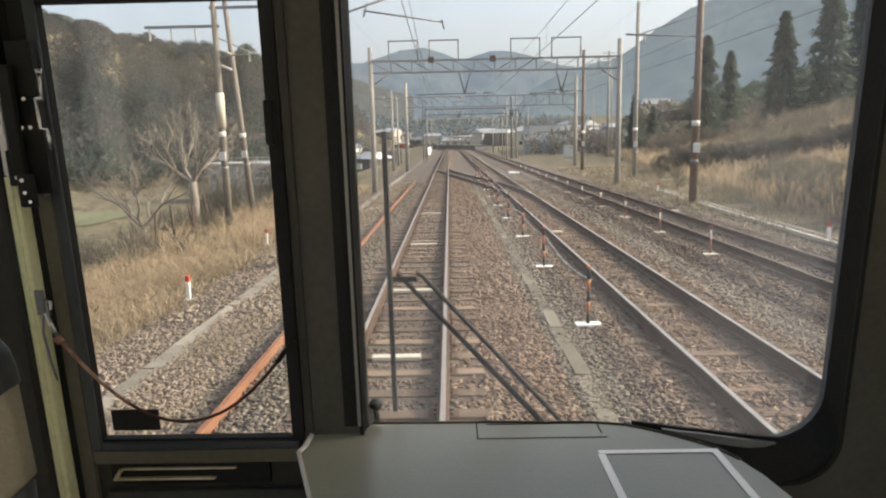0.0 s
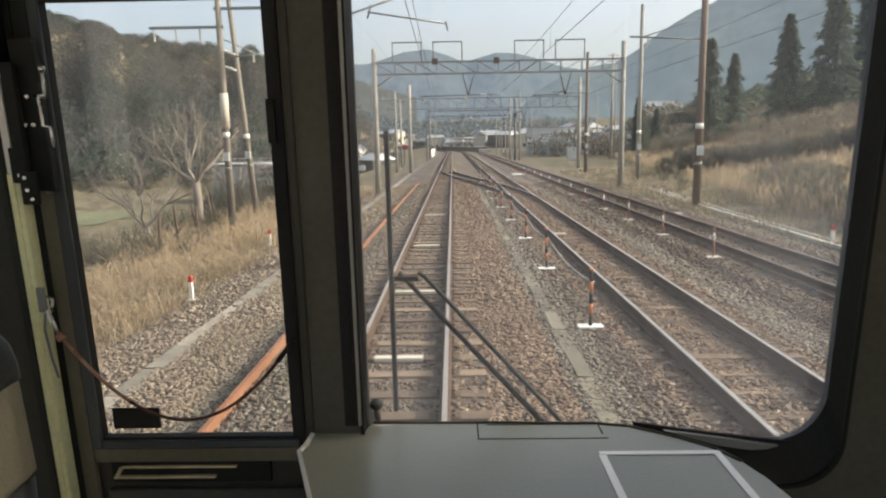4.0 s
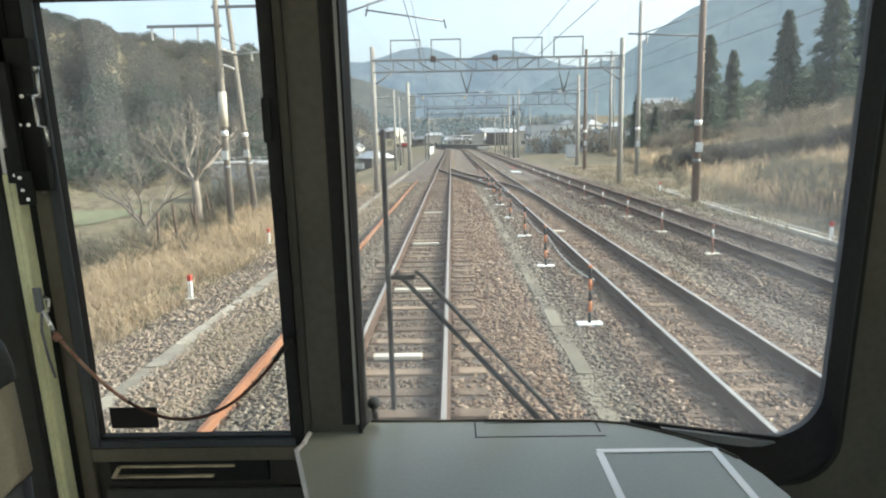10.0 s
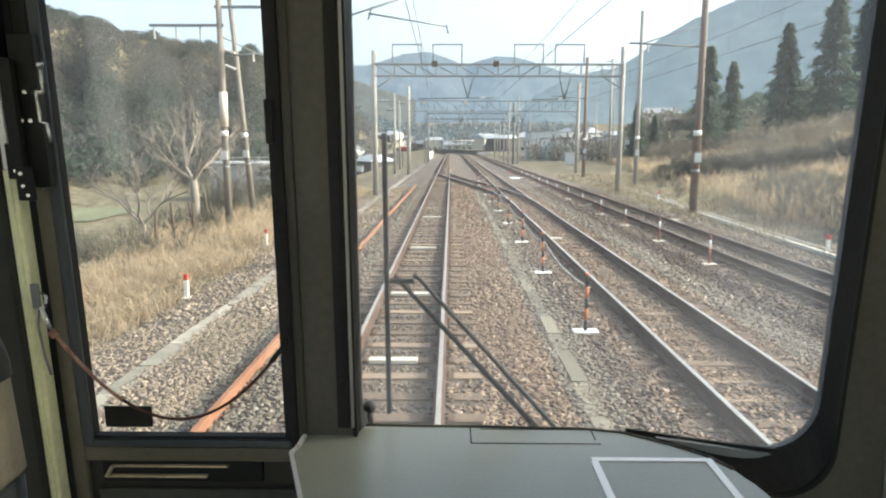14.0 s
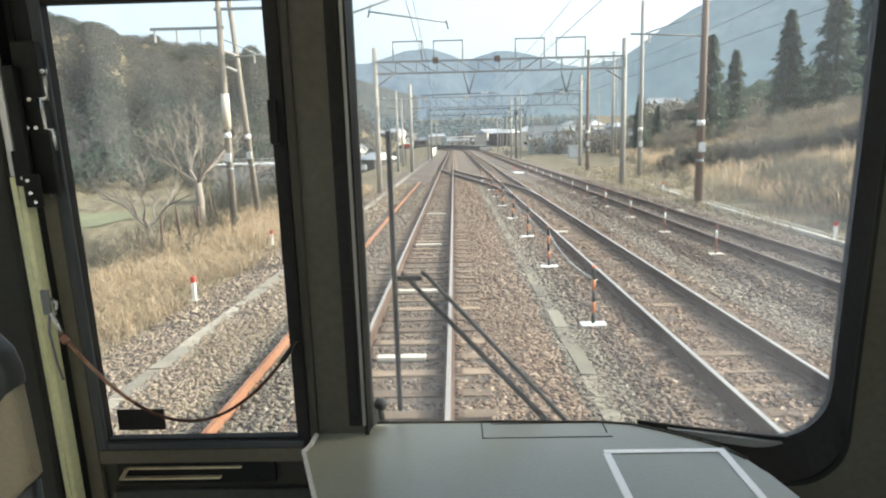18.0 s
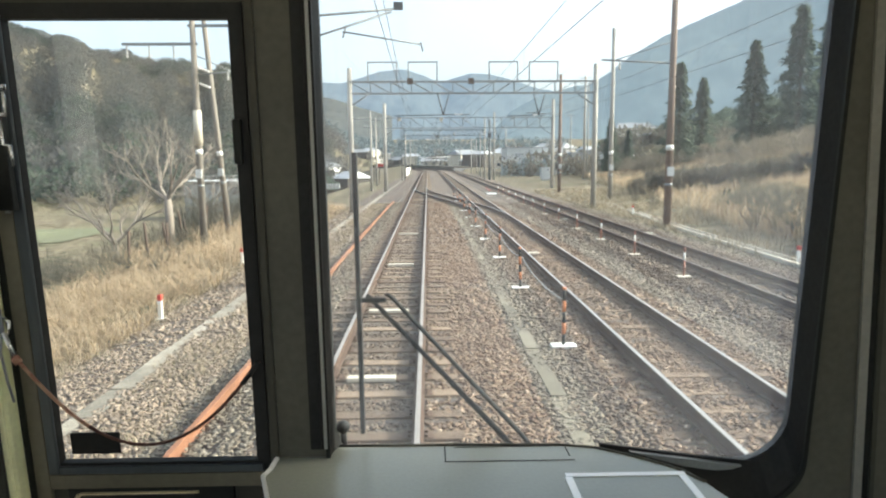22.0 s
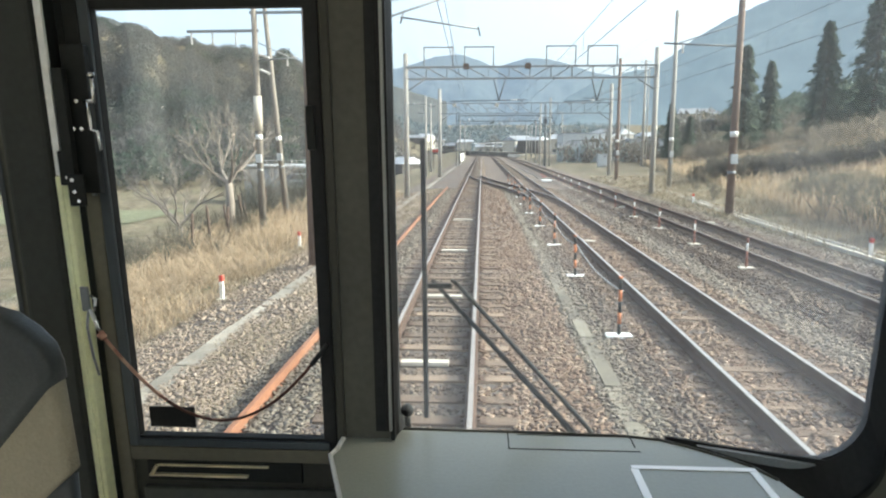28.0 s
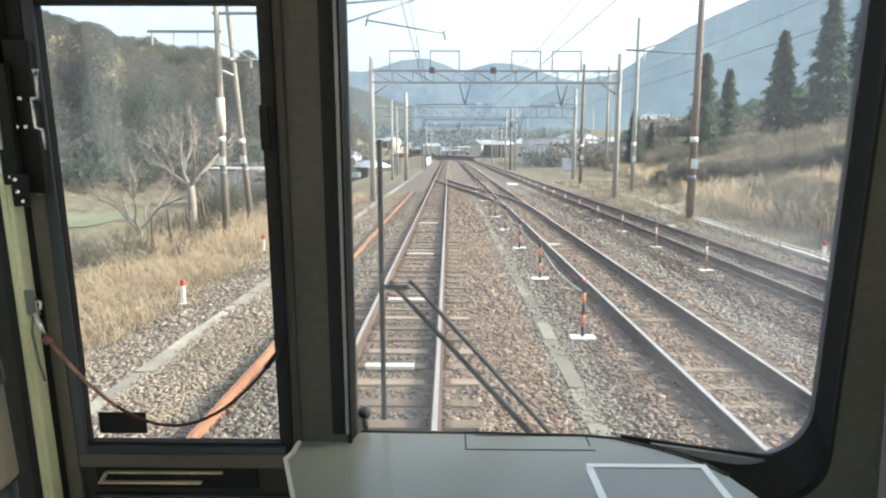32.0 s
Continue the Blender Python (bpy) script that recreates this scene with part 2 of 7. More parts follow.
def haze_glow_mat(name, col, air, share):
    """Far mountains and woods: haze imitated by mixing an even glow into the surface."""
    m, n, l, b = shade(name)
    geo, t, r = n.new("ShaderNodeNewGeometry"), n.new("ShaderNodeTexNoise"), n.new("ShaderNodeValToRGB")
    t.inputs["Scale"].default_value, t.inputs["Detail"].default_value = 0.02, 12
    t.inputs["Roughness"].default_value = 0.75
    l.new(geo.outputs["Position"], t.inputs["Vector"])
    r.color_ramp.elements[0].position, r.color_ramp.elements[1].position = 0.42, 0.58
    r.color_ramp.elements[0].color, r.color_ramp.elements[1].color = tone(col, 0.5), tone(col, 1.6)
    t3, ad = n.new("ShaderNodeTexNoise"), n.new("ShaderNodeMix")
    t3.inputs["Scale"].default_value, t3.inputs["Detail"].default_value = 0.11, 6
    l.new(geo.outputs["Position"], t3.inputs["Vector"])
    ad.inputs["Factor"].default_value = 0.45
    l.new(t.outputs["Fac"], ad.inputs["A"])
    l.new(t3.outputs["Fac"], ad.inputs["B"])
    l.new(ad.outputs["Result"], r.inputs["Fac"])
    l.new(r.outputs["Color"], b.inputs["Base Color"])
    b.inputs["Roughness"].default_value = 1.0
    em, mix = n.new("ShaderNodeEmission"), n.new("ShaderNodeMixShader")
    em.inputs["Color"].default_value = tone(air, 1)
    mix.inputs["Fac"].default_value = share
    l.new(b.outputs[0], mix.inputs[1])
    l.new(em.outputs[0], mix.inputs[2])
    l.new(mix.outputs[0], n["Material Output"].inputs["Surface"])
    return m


M_ground, M_ballast = ground_mat(), ballast_mat()
M_stone_grey = island_mat("grey_ballast_stones", [(0.1, 0.084, 0.068), (0.142, 0.119, 0.095), (0.12, 0.103, 0.085), (0.185, 0.155, 0.125), (0.155, 0.135, 0.112), (0.3, 0.255, 0.205)], bump=0.3)
M_stone_rust = island_mat("rusty_ballast_stones", [(0.09, 0.069, 0.054), (0.135, 0.1, 0.075), (0.11, 0.085, 0.067), (0.17, 0.132, 0.1), (0.14, 0.112, 0.09), (0.22, 0.185, 0.148)], bump=0.3)
M_stone_orange = island_mat("rust_stained_ballast_stones", [(0.105, 0.07, 0.05), (0.165, 0.112, 0.08), (0.138, 0.096, 0.069), (0.21, 0.152, 0.11), (0.18, 0.134, 0.1), (0.37, 0.29, 0.22)], bump=0.3)
M_stone_tan = island_mat("pale_tan_ballast_stones", [(0.17, 0.132, 0.1), (0.25, 0.196, 0.147), (0.21, 0.17, 0.133), (0.32, 0.25, 0.187), (0.275, 0.222, 0.172), (0.46, 0.385, 0.3)], patch=0.2, patch_scale=0.6, bump=0.3)
M_stone = island_mat("ballast_stones", [(0.105, 0.088, 0.068), (0.16, 0.132, 0.1), (0.135, 0.116, 0.094), (0.2, 0.167, 0.128), (0.17, 0.148, 0.12), (0.36, 0.315, 0.255)], patch=0.2, patch_scale=0.6, bump=0.3)
M_rust_orange = mat("bright_rust", (0.2, 0.092, 0.05), 0.9, 0.0, 0.35, 2.5, 60, 0.3, stretch=(1, 0.3, 1))
M_rust = mat("rusty_rail_side", (0.088, 0.058, 0.043), 0.85, 0.1, 0.35, 3, 60, 0.3)
M_head = mat("polished_rail_head", (0.34, 0.33, 0.315), 0.5, 0.5, 0.12, 4, 80, 0.03)
M_head_dark = mat("dark_rail_head", (0.15, 0.125, 0.108), 0.6, 0.3, 0.2, 4, 80, 0.05)
M_head_worn = mat("worn_rail_head", (0.33, 0.295, 0.265), 0.5, 0.5, 0.15, 4, 80, 0.04)
M_sleeper = mat("weathered_sleeper", (0.145, 0.1, 0.07), 0.9, 0, 0.35, 2.5, 50, 0.5, col2=(0.25, 0.182, 0.126), per_piece=0.4, stretch=(1, 6, 1))
M_sleeper_far = mat("weathered_sleeper_far", (0.13, 0.1, 0.075), 0.9, 0, 0.3, 1.5, 20, 0.2)
M_dull = mat("dull_grey_metal", (0.2, 0.215, 0.22), 0.45, 0.2, 0.2, 5, 160, 0.06)
M_conc = mat("weathered_concrete", (0.42, 0.4, 0.36), 0.9, 0, 0.25, 1.2, 45, 0.3)
M_conc_dark = mat("mossy_concrete", (0.12, 0.115, 0.095), 0.92, 0, 0.35, 1.2, 35, 0.4)
M_conc_light = mat("pale_concrete", (0.5, 0.46, 0.38), 0.85, 0, 0.18, 1.2, 45, 0.2)
M_duct = mat("cream_concrete", (0.5, 0.46, 0.385), 0.85, 0, 0.2, 1.2, 45, 0.2)
M_pole = mat("spun_concrete_pole", (0.31, 0.295, 0.265), 0.85, 0, 0.28, 0.7, 30, 0.15, stretch=(1, 1, 0.15))
M_pole_old = mat("old_grey_brown_pole", (0.2, 0.178, 0.152), 0.9, 0, 0.35, 0.9, 30, 0.2, stretch=(1, 1, 0.15))
M_galv = mat("galvanised_steel", (0.25, 0.265, 0.27), 0.55, 0.5, 0.22, 1.2, 25, 0.1)
M_gantry = mat("weathered_grey_steel", (0.13, 0.145, 0.15), 0.6, 0.3, 0.25, 1.2, 25, 0.1)
M_dark_steel = mat("dark_painted_steel", (0.09, 0.095, 0.1), 0.6, 0.2, 0.3, 1.5, 30, 0.1)
M_wire = mat("copper_wire_oxidised", (0.1, 0.09, 0.085), 0.6, 0.5, 0.2, 1, 10, 0)
M_insul = mat("porcelain", (0.62, 0.6, 0.56), 0.25, 0, 0.12, 4, 40, 0)
M_orange = mat("red_marker_post", (0.26, 0.1, 0.065), 0.7, 0, 0.25, 6, 60, 0.1)
M_white = mat("white_paint", (0.78, 0.77, 0.73), 0.6, 0, 0.1, 2, 40, 0.05)
M_red = mat("red_paint", (0.45, 0.06, 0.04), 0.6, 0, 0.2, 2, 30, 0.05)
M_panel = mat("pale_grey_cladding", (0.5, 0.51, 0.5), 0.6, 0, 0.12, 0.5, 12, 0.05, stretch=(1, 1, 0.3))
M_panel_blue = mat("grey_green_metal_cabinet", (0.36, 0.41, 0.4), 0.55, 0.1, 0.15, 0.8, 12, 0.05)
M_roof = mat("grey_sheet_roof", (0.33, 0.34, 0.35), 0.5, 0.2, 0.2, 0.6, 12, 0.1)
M_tile = mat("dark_roof_tile", (0.2, 0.21, 0.22), 0.6, 0, 0.25, 0.8, 14, 0.2)
M_brown_wall = mat("brown_timber_wall", (0.1, 0.092, 0.082), 0.85, 0, 0.3, 0.8, 14, 0.1)
M_dark_glass = mat("dark_window_glass", (0.05, 0.06, 0.07), 0.12, 0, 0.1, 1, 10, 0)
M_asphalt = mat("old_asphalt", (0.12, 0.12, 0.118), 0.9, 0, 0.2, 0.6, 40, 0.2)
M_scaf = mat("galvanised_scaffold", (0.47, 0.47, 0.455), 0.45, 0.1, 0.2, 1, 12, 0.05)
M_net = mat("pale_grey_sheeting", (0.33, 0.34, 0.34), 0.85, 0, 0.2, 0.5, 6, 0.2)
M_wood_dark = mat("dark_timber", (0.09, 0.065, 0.05), 0.85, 0, 0.3, 1, 30, 0.2)
M_green = mat("green_sheet", (0.1, 0.4, 0.14), 0.6, 0, 0.3, 2, 20, 0)
M_blue = mat("blue_sheet", (0.07, 0.2, 0.5), 0.6, 0, 0.3, 2, 20, 0)

# cedar greens lightened in the base colour to imitate haze
M_conifer = island_mat("cedar_foliage_haze_tint", [(0.078, 0.1, 0.08), (0.094, 0.12, 0.094), (0.115, 0.14, 0.108)], 0.9, 0.55)
# twig greys cooled in the base colour for bluish haze
M_bare = island_mat("bare_twigs_haze_tint", [(0.112, 0.117, 0.114), (0.128, 0.127, 0.12), (0.138, 0.133, 0.123), (0.104, 0.113, 0.107), (0.078, 0.096, 0.085)], 0.95, 0.6, patch=0.7, patch_scale=0.009)
M_shrub = island_mat("winter_shrubs", [(0.088, 0.086, 0.071), (0.112, 0.105, 0.086), (0.14, 0.127, 0.104)], 0.95, 0.5, patch=0.4, patch_scale=0.05)
M_scrub = island_mat("olive_grey_scrub", [(0.07, 0.074, 0.057), (0.092, 0.092, 0.072), (0.12, 0.112, 0.09), (0.165, 0.145, 0.112)], 0.95, 0.5, patch=0.45, patch_scale=0.09)
M_brush = island_mat("grey_brown_brush", [(0.135, 0.122, 0.1), (0.17, 0.15, 0.12), (0.215, 0.188, 0.148), (0.25, 0.215, 0.165)], 0.95, 0.55, patch=0.35, patch_scale=0.07)
M_straw = island_mat("dry_grass_blades", [(0.185, 0.152, 0.106), (0.27, 0.225, 0.158), (0.38, 0.32, 0.232), (0.15, 0.15, 0.095)], 0.85, 0.3, patch=0.3, patch_scale=0.4)
M_pampas = island_mat("dry_reed_blades", [(0.33, 0.245, 0.15), (0.48, 0.37, 0.245), (0.6, 0.485, 0.345)], 0.85, 0.5)
# second colour glows at the given share to stand in for haze
M_mount_far = haze_glow_mat("far_wooded_mountain_haze_glow", (0.08, 0.1, 0.09), (0.26, 0.32, 0.4), 0.66)
M_mount_left = haze_glow_mat("wooded_hill_haze_glow", (0.052, 0.055, 0.047), (0.135, 0.15, 0.162), 0.42)
M_mount_mid = haze_glow_mat("wooded_mountain_haze_glow", (0.07, 0.092, 0.078), (0.285, 0.35, 0.405), 0.6)

M_far_woods = haze_glow_mat("valley_woods_haze_glow", (0.085, 0.1, 0.085), (0.2, 0.24, 0.265), 0.42)

M_black = mat("black_enamel", (0.014, 0.016, 0.014), 0.5, 0, 0.3, 6, 80, 0.05)
M_cab_wall = mat("dark_olive_enamel", (0.085, 0.084, 0.067), 0.5, 0, 0.2, 3, 70, 0.05)
M_pillar_strip = mat("grey_pillar_strip", (0.2, 0.2, 0.18), 0.5, 0, 0.15, 4, 90, 0.04)
M_post_black = mat("near_black_enamel", (0.03, 0.032, 0.028), 0.5, 0, 0.25, 3, 70, 0.05)
M_cab = mat("grey_brown_enamel", (0.05, 0.05, 0.04), 0.45, 0, 0.18, 3, 70, 0.05)
M_cab_dark = mat("dark_enamel", (0.064, 0.067, 0.057), 0.5, 0, 0.25, 3, 70, 0.05)
# cream of the unseen walls and ceiling, pale so as to bounce light
M_cab_light = mat("cream_bounce_enamel", (0.8, 0.78, 0.7), 0.5, 0, 0.08, 2, 60, 0.04)
M_cab_olive = mat("olive_brown_enamel", (0.12, 0.11, 0.077), 0.4, 0, 0.2, 4, 70, 0.05)
M_jamb_grey = mat("pale_grey_enamel", (0.8, 0.81, 0.78), 0.4, 0, 0.15, 9, 90, 0.06)
M_strip_blue = mat("blue_grey_aluminium", (0.075, 0.087, 0.094), 0.35, 0.3, 0.15, 5, 160, 0.05, stretch=(1, 1, 0.1))
M_lid_mossy = mat("mossy_concrete_lids", (0.17, 0.152, 0.115), 0.95, 0, 0.4, 2.5, 35, 0.4, per_piece=0.4)
M_trough = mat("weathered_concrete_lids", (0.26, 0.232, 0.185), 0.95, 0, 0.35, 2.5, 35, 0.4, per_piece=0.35)
M_cab_green = mat("pale_green_enamel", (0.85, 0.87, 0.55), 0.5, 0, 0.14, 6, 90, 0.06)
M_alu = mat("brushed_aluminium", (0.27, 0.28, 0.265), 0.42, 0.35, 0.15, 5, 160, 0.06, stretch=(1, 1, 0.1))
M_rubber = mat("black_rubber", (0.02, 0.021, 0.02), 0.65, 0, 0.3, 8, 90, 0.08)
M_desk = mat("grey_desk_enamel", (0.26, 0.28, 0.235), 0.27, 0, 0.1, 4, 140, 0.03)
desk_bsdf = M_desk.node_tree.nodes["Principled BSDF"]
M_desk.node_tree.links.remove(desk_bsdf.inputs["Roughness"].links[0])      # an even satin coat
desk_bsdf.inputs["Roughness"].default_value, desk_bsdf.inputs["Specular IOR Level"].default_value = 0.3, 0.75
# unseen floor, paled to throw light back up into the cab
M_floor = mat("grey_bounce_floor", (0.36, 0.36, 0.32), 0.6, 0, 0.2, 3, 60, 0.05)
M_groove = mat("dark_joint", (0.03, 0.03, 0.03), 0.8, 0, 0.1, 5, 50, 0)
M_tape = mat("white_tape", (0.98, 0.98, 0.97), 0.35, 0, 0.02, 9, 120, 0.03)
tape_bsdf = M_tape.node_tree.nodes["Principled BSDF"]                      # glossy vinyl
tape_bsdf.inputs["Coat Weight"].default_value, tape_bsdf.inputs["Coat Roughness"].default_value = 1.0, 0.25
tape_bsdf.inputs["Specular IOR Level"].default_value = 1.0
M_brass = mat("worn_brass_edge", (0.72, 0.62, 0.4), 0.35, 0.35, 0.25, 8, 90, 0.08)
M_chrome = mat("worn_chrome", (0.72, 0.72, 0.7), 0.25, 1.0, 0.12, 8, 90, 0.04)
M_seat = mat("black_vinyl", (0.036, 0.04, 0.039), 0.42, 0, 0.25, 10, 220, 0.06)
M_beige = mat("beige_fabric", (0.2, 0.177, 0.122), 0.85, 0, 0.15, 8, 260, 0.25)
M_cord_red = mat("red_braided_cord", (0.42, 0.1, 0.06), 0.8, 0, 0.5, 60, 420, 0.4, col2=(0.6, 0.42, 0.3))
M_cord = mat("dark_braided_cord", (0.08, 0.04, 0.03), 0.8, 0, 0.4, 60, 420, 0.4)
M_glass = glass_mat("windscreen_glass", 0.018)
# heavier film that imitates milky glare on the windscreen
M_glass_glare = glass_mat("dusty_glare_windscreen_glass", 0.03)


# ---------------------------------------------------------------- building helpers
def mesh_of(name, bm, mats, smooth=False):
    me = bpy.data.meshes.new(name)
    bm.normal_update()
    bm.to_mesh(me)
    bm.free()
    for m in mats if isinstance(mats, (list, tuple)) else [mats]:
        me.materials.append(m)
    if smooth:
        for p in me.polygons:
            p.use_smooth = True
    return me


def part(name, bm, material, parent, label="", smooth=False):
    ob = new(name, mesh_of(name, bm, material, smooth))
    ob.parent = parent
    if label:
        ob["label"] = label
    return ob


AWAY = 0.0          # how far ahead along the line the stretch being built begins


def solo(name, bm, material, label, category, group="", kind="", smooth=False):
    ob = new(name, mesh_of(name, bm, material, smooth))
    ob.location.y = AWAY
    return tagged(ob, label, category, group, kind)


def thing(name, label, category, at=(0, 0, 0), group="", kind=""):
    ob = new(name)
    ob.location = (at[0], at[1] + AWAY, at[2])
    ob.empty_display_size = 0.2
    return tagged(ob, label, category, group, kind)


def box(bm, x0, x1, y0, y1, z0, z1, bevel=0.0, mi=0):
    vs = [bm.verts.new((x, y, z)) for z in (z0, z1) for x, y in ((x0, y0), (x1, y0), (x1, y1), (x0, y1))]
    fs = [bm.faces.new([vs[i] for i in q]) for q in ((3, 2, 1, 0), (4, 5, 6, 7), (0, 1, 5, 4), (1, 2, 6, 5), (2, 3, 7, 6), (3, 0, 4, 7))]
    for f in fs:
        f.material_index = mi
    if bevel:
        es = list({e for f in fs for e in f.edges})
        bmesh.ops.bevel(bm, geom=es, offset=bevel, segments=2, profile=0.6, affect="EDGES")
    return bm


def boxed(*a, **k):
    return box(bmesh.new(), *a, **k)


def tube(bm, pts, r, n=8, cap=True, mi=0):
    """A round bar along points; r is one radius or one for each point."""
    pts = [Vector(p) for p in pts]
    rs = r if isinstance(r, (list, tuple)) else [r] * len(pts)
    rings = []
    side = None
    for i, p in enumerate(pts):
        d = (pts[min(i + 1, len(pts) - 1)] - pts[max(i - 1, 0)]).normalized()
        if side is None:
            side = d.cross(Vector((0.31, 0.17, 0.93))).normalized()
        side = (side - d * side.dot(d)).normalized()
        up = d.cross(side)
        rings.append([bm.verts.new(p + (side * math.cos(a) + up * math.sin(a)) * rs[i]) for a in (2 * math.pi * k / n for k in range(n))])
    for a, b in zip(rings, rings[1:]):
        for k in range(n):
            f = bm.faces.new((a[k], a[(k + 1) % n], b[(k + 1) % n], b[k]))
            f.smooth, f.material_index = n > 5, mi
    if cap and n > 2:
        bm.faces.new(rings[0][::-1]).material_index = mi
        bm.faces.new(rings[-1]).material_index = mi
    return bm


def tubed(pts, r, n=8):
    return tube(bmesh.new(), pts, r, n)


def prism(bm, poly, z0, z1, mi=0):
    """A flat outline in x and y raised from z0 to z1."""
    a, b = [bm.verts.new((x, y, z0)) for x, y in poly], [bm.verts.new((x, y, z1)) for x, y in poly]
    bm.faces.new(a[::-1]).material_index = mi
    bm.faces.new(b).material_index = mi
    for i in range(len(poly)):
        j = (i + 1) % len(poly)
        bm.faces.new((a[i], a[j], b[j], b[i])).material_index = mi
    return bm


def loose(name, verts, faces, material, label, category, parent=None):
    """Very many small pieces as one mesh of kind stuff. verts: n x 3, faces: m x k."""
    me = bpy.data.meshes.new(name)
    k = faces.shape[1]
    me.vertices.add(len(verts))
    me.vertices.foreach_set("co", np.ascontiguousarray(verts, dtype=np.float32).ravel())
    me.loops.add(faces.size)
    me.loops.foreach_set("vertex_index", np.ascontiguousarray(faces, dtype=np.int32).ravel())
    me.polygons.add(len(faces))
    me.polygons.foreach_set("loop_start", np.arange(0, faces.size, k, dtype=np.int32))
    me.update(calc_edges=True)
    me.materials.append(material)
    ob = new(name, me)
    if parent:
        ob.parent = parent
    return tagged(ob, label, "" if parent else category, kind="stuff")


rng = np.random.default_rng(7)


# ---------------------------------------------------------------- the land
OWN, NEXT, THIRD = -0.10, 3.98, 7.85          # track centres; rail heads lie at z = 0


def bend(y):
    """Sideways shift of the line, straight at first, then bearing away towards the station."""
    y = np.asarray(y, float)
    return -np.maximum(y - 170.0, 0.0) ** 2 / 700.0 + np.maximum(-137.0 - y, 0.0) ** 2 / 900.0


def smooth01(v):
    v = np.clip(v, 0, 1)
    return v * v * (3 - 2 * v)


LEFT_AZ = (-75, -45, -32, -29, -26, -22, -19, -16, -12, -8, -4)
LEFT_EL = (9.4, 9.3, 9.2, 8.8, 7.8, 7.3, 6.9, 6.0, 4.2, 2.6, 1.2)
RIGHT_AZ = (2, 8, 11, 16.6, 20.7, 24.5, 28, 34, 48, 80)
RIGHT_EL = (0.7, 0.9, 1.5, 2.6, 3.6, 4.4, 5.4, 6.5, 7, 7)


def land(x, y):
    """Height of the ground."""
    x, y = np.asarray(x, float), np.asarray(y, float)
    s = x - bend(y)
    z = np.full(np.broadcast(x, y).shape, -0.30)
    z = np.where(s < -2.3, -0.30 - 0.35 * smooth01((-2.3 - s) / 2.6), z)
    z = z - 0.9 * smooth01((-5.0 - s) / 6.0)
    z = z - 5.6 * smooth01((-12.0 - s) / 9.0)
    z = z + 0.12 * smooth01((s - 11.0) / 3.0)
    # grassy hillside that comes down to the line
    foot = 12.6 + 0.16 * np.maximum(y - 22.0, 0.0)
    z = z + (4.4 * smooth01((s - foot) / 31.0) + 2.4 * smooth01((s - foot - 14.0) / 40.0)) * smooth01((y + 70) / 45.0) * (1 - smooth01((y - 88) / 45.0))
    r, az = np.hypot(x, y) + 1e-6, np.degrees(np.arctan2(x, y))
    wob = 1 + 0.10 * np.sin(az * 1.7 + 1) + 0.05 * np.sin(az * 4.3)
    # wooded hill beyond the low ground
    hl = 800.0 * np.tan(np.radians(np.interp(az, LEFT_AZ, LEFT_EL))) - 9.0
    up = smooth01((r - 150.0 * wob) / (650.0)) ** 0.85
    zl = z + up * (hl + 7)
    zl = zl - smooth01((r - 830) / 900.0) * hl * 0.6
    # wooded hill on the other hand
    hr = 360.0 * np.tan(np.radians(np.interp(az, RIGHT_AZ, RIGHT_EL))) - 14.0
    zr = z + smooth01((r - 150.0 * wob) / 210.0) * np.maximum(hr, 0)
    bank = smooth01((s - 36.0) / 6.0) * smooth01((y - 114.0) / 8.0) * smooth01((az - 13) / 4.0)
    zr = zr + 5.2 * bank
    zr = zr - smooth01((r - 380) / 700.0) * hr * 0.5
    k = smooth01((az + 10) / 10.0)
    lined = z
    z = np.where(az < -10, zl, np.where(az > 0, zr, zl * (1 - k) + zr * k))
    back = np.where(y < 0, smooth01((np.abs(s - 4) - 30.0) / 90.0), 1.0)
    z = lined * (1 - back) + z * back
    far = smooth01((r - 380) / 900.0)
    z = np.maximum(z, far * r * math.tan(radians(1.9)) + (1 - far) * z)
    z = np.where(y < 0, lined * (1 - back) + z * back, z)
    rough = smooth01((r - 90) / 120.0) * back
    z = z + rough * 1.6 * np.sin(x * 0.045 + 1.3 * np.sin(y * 0.021)) * np.sin(y * 0.052 + 1.1 * np.sin(x * 0.017))
    spur = smooth01((r - 230) / 200.0) * smooth01((760 - r) / 250.0) * smooth01((-az - 10) / 5.0)
    z = z + spur * 6.0 * (np.sin(az * 0.52 + 0.004 * r + 1.2) + 0.6 * np.sin(az * 1.23 - 0.007 * r) + 0.35 * np.sin(az * 2.9 + 0.011 * r))
    return z


def spread(fine, step, far, grow):
    out, v, d = [], 0.0, step
    while v < far:
        out.append(v)
        if v > fine:
            d *= grow
        v += d
    return out


gx = np.array(sorted(set([-v for v in spread(13, 0.33, 4200, 1.035)] + spread(14, 0.33, 4200, 1.035))))
gy = np.array(sorted(set([-v for v in spread(4, 1.0, 12, 1.35)] + [-v for v in range(12, 330, 9)] + [-v * 1.0 for v in (340, 380, 440, 540, 700, 1000, 1500, 2400, 4200)] + spread(30, 0.8, 4200, 1.03))))
GX, GY = np.meshgrid(gx, gy)
GZ = land(GX, GY)
GZ = np.where((GY > 60) & (np.abs(GX - bend(GY) - 4) < 8), np.minimum(GZ, -0.3), GZ)
near = (np.abs(GX) < 40) & (GY < 80)
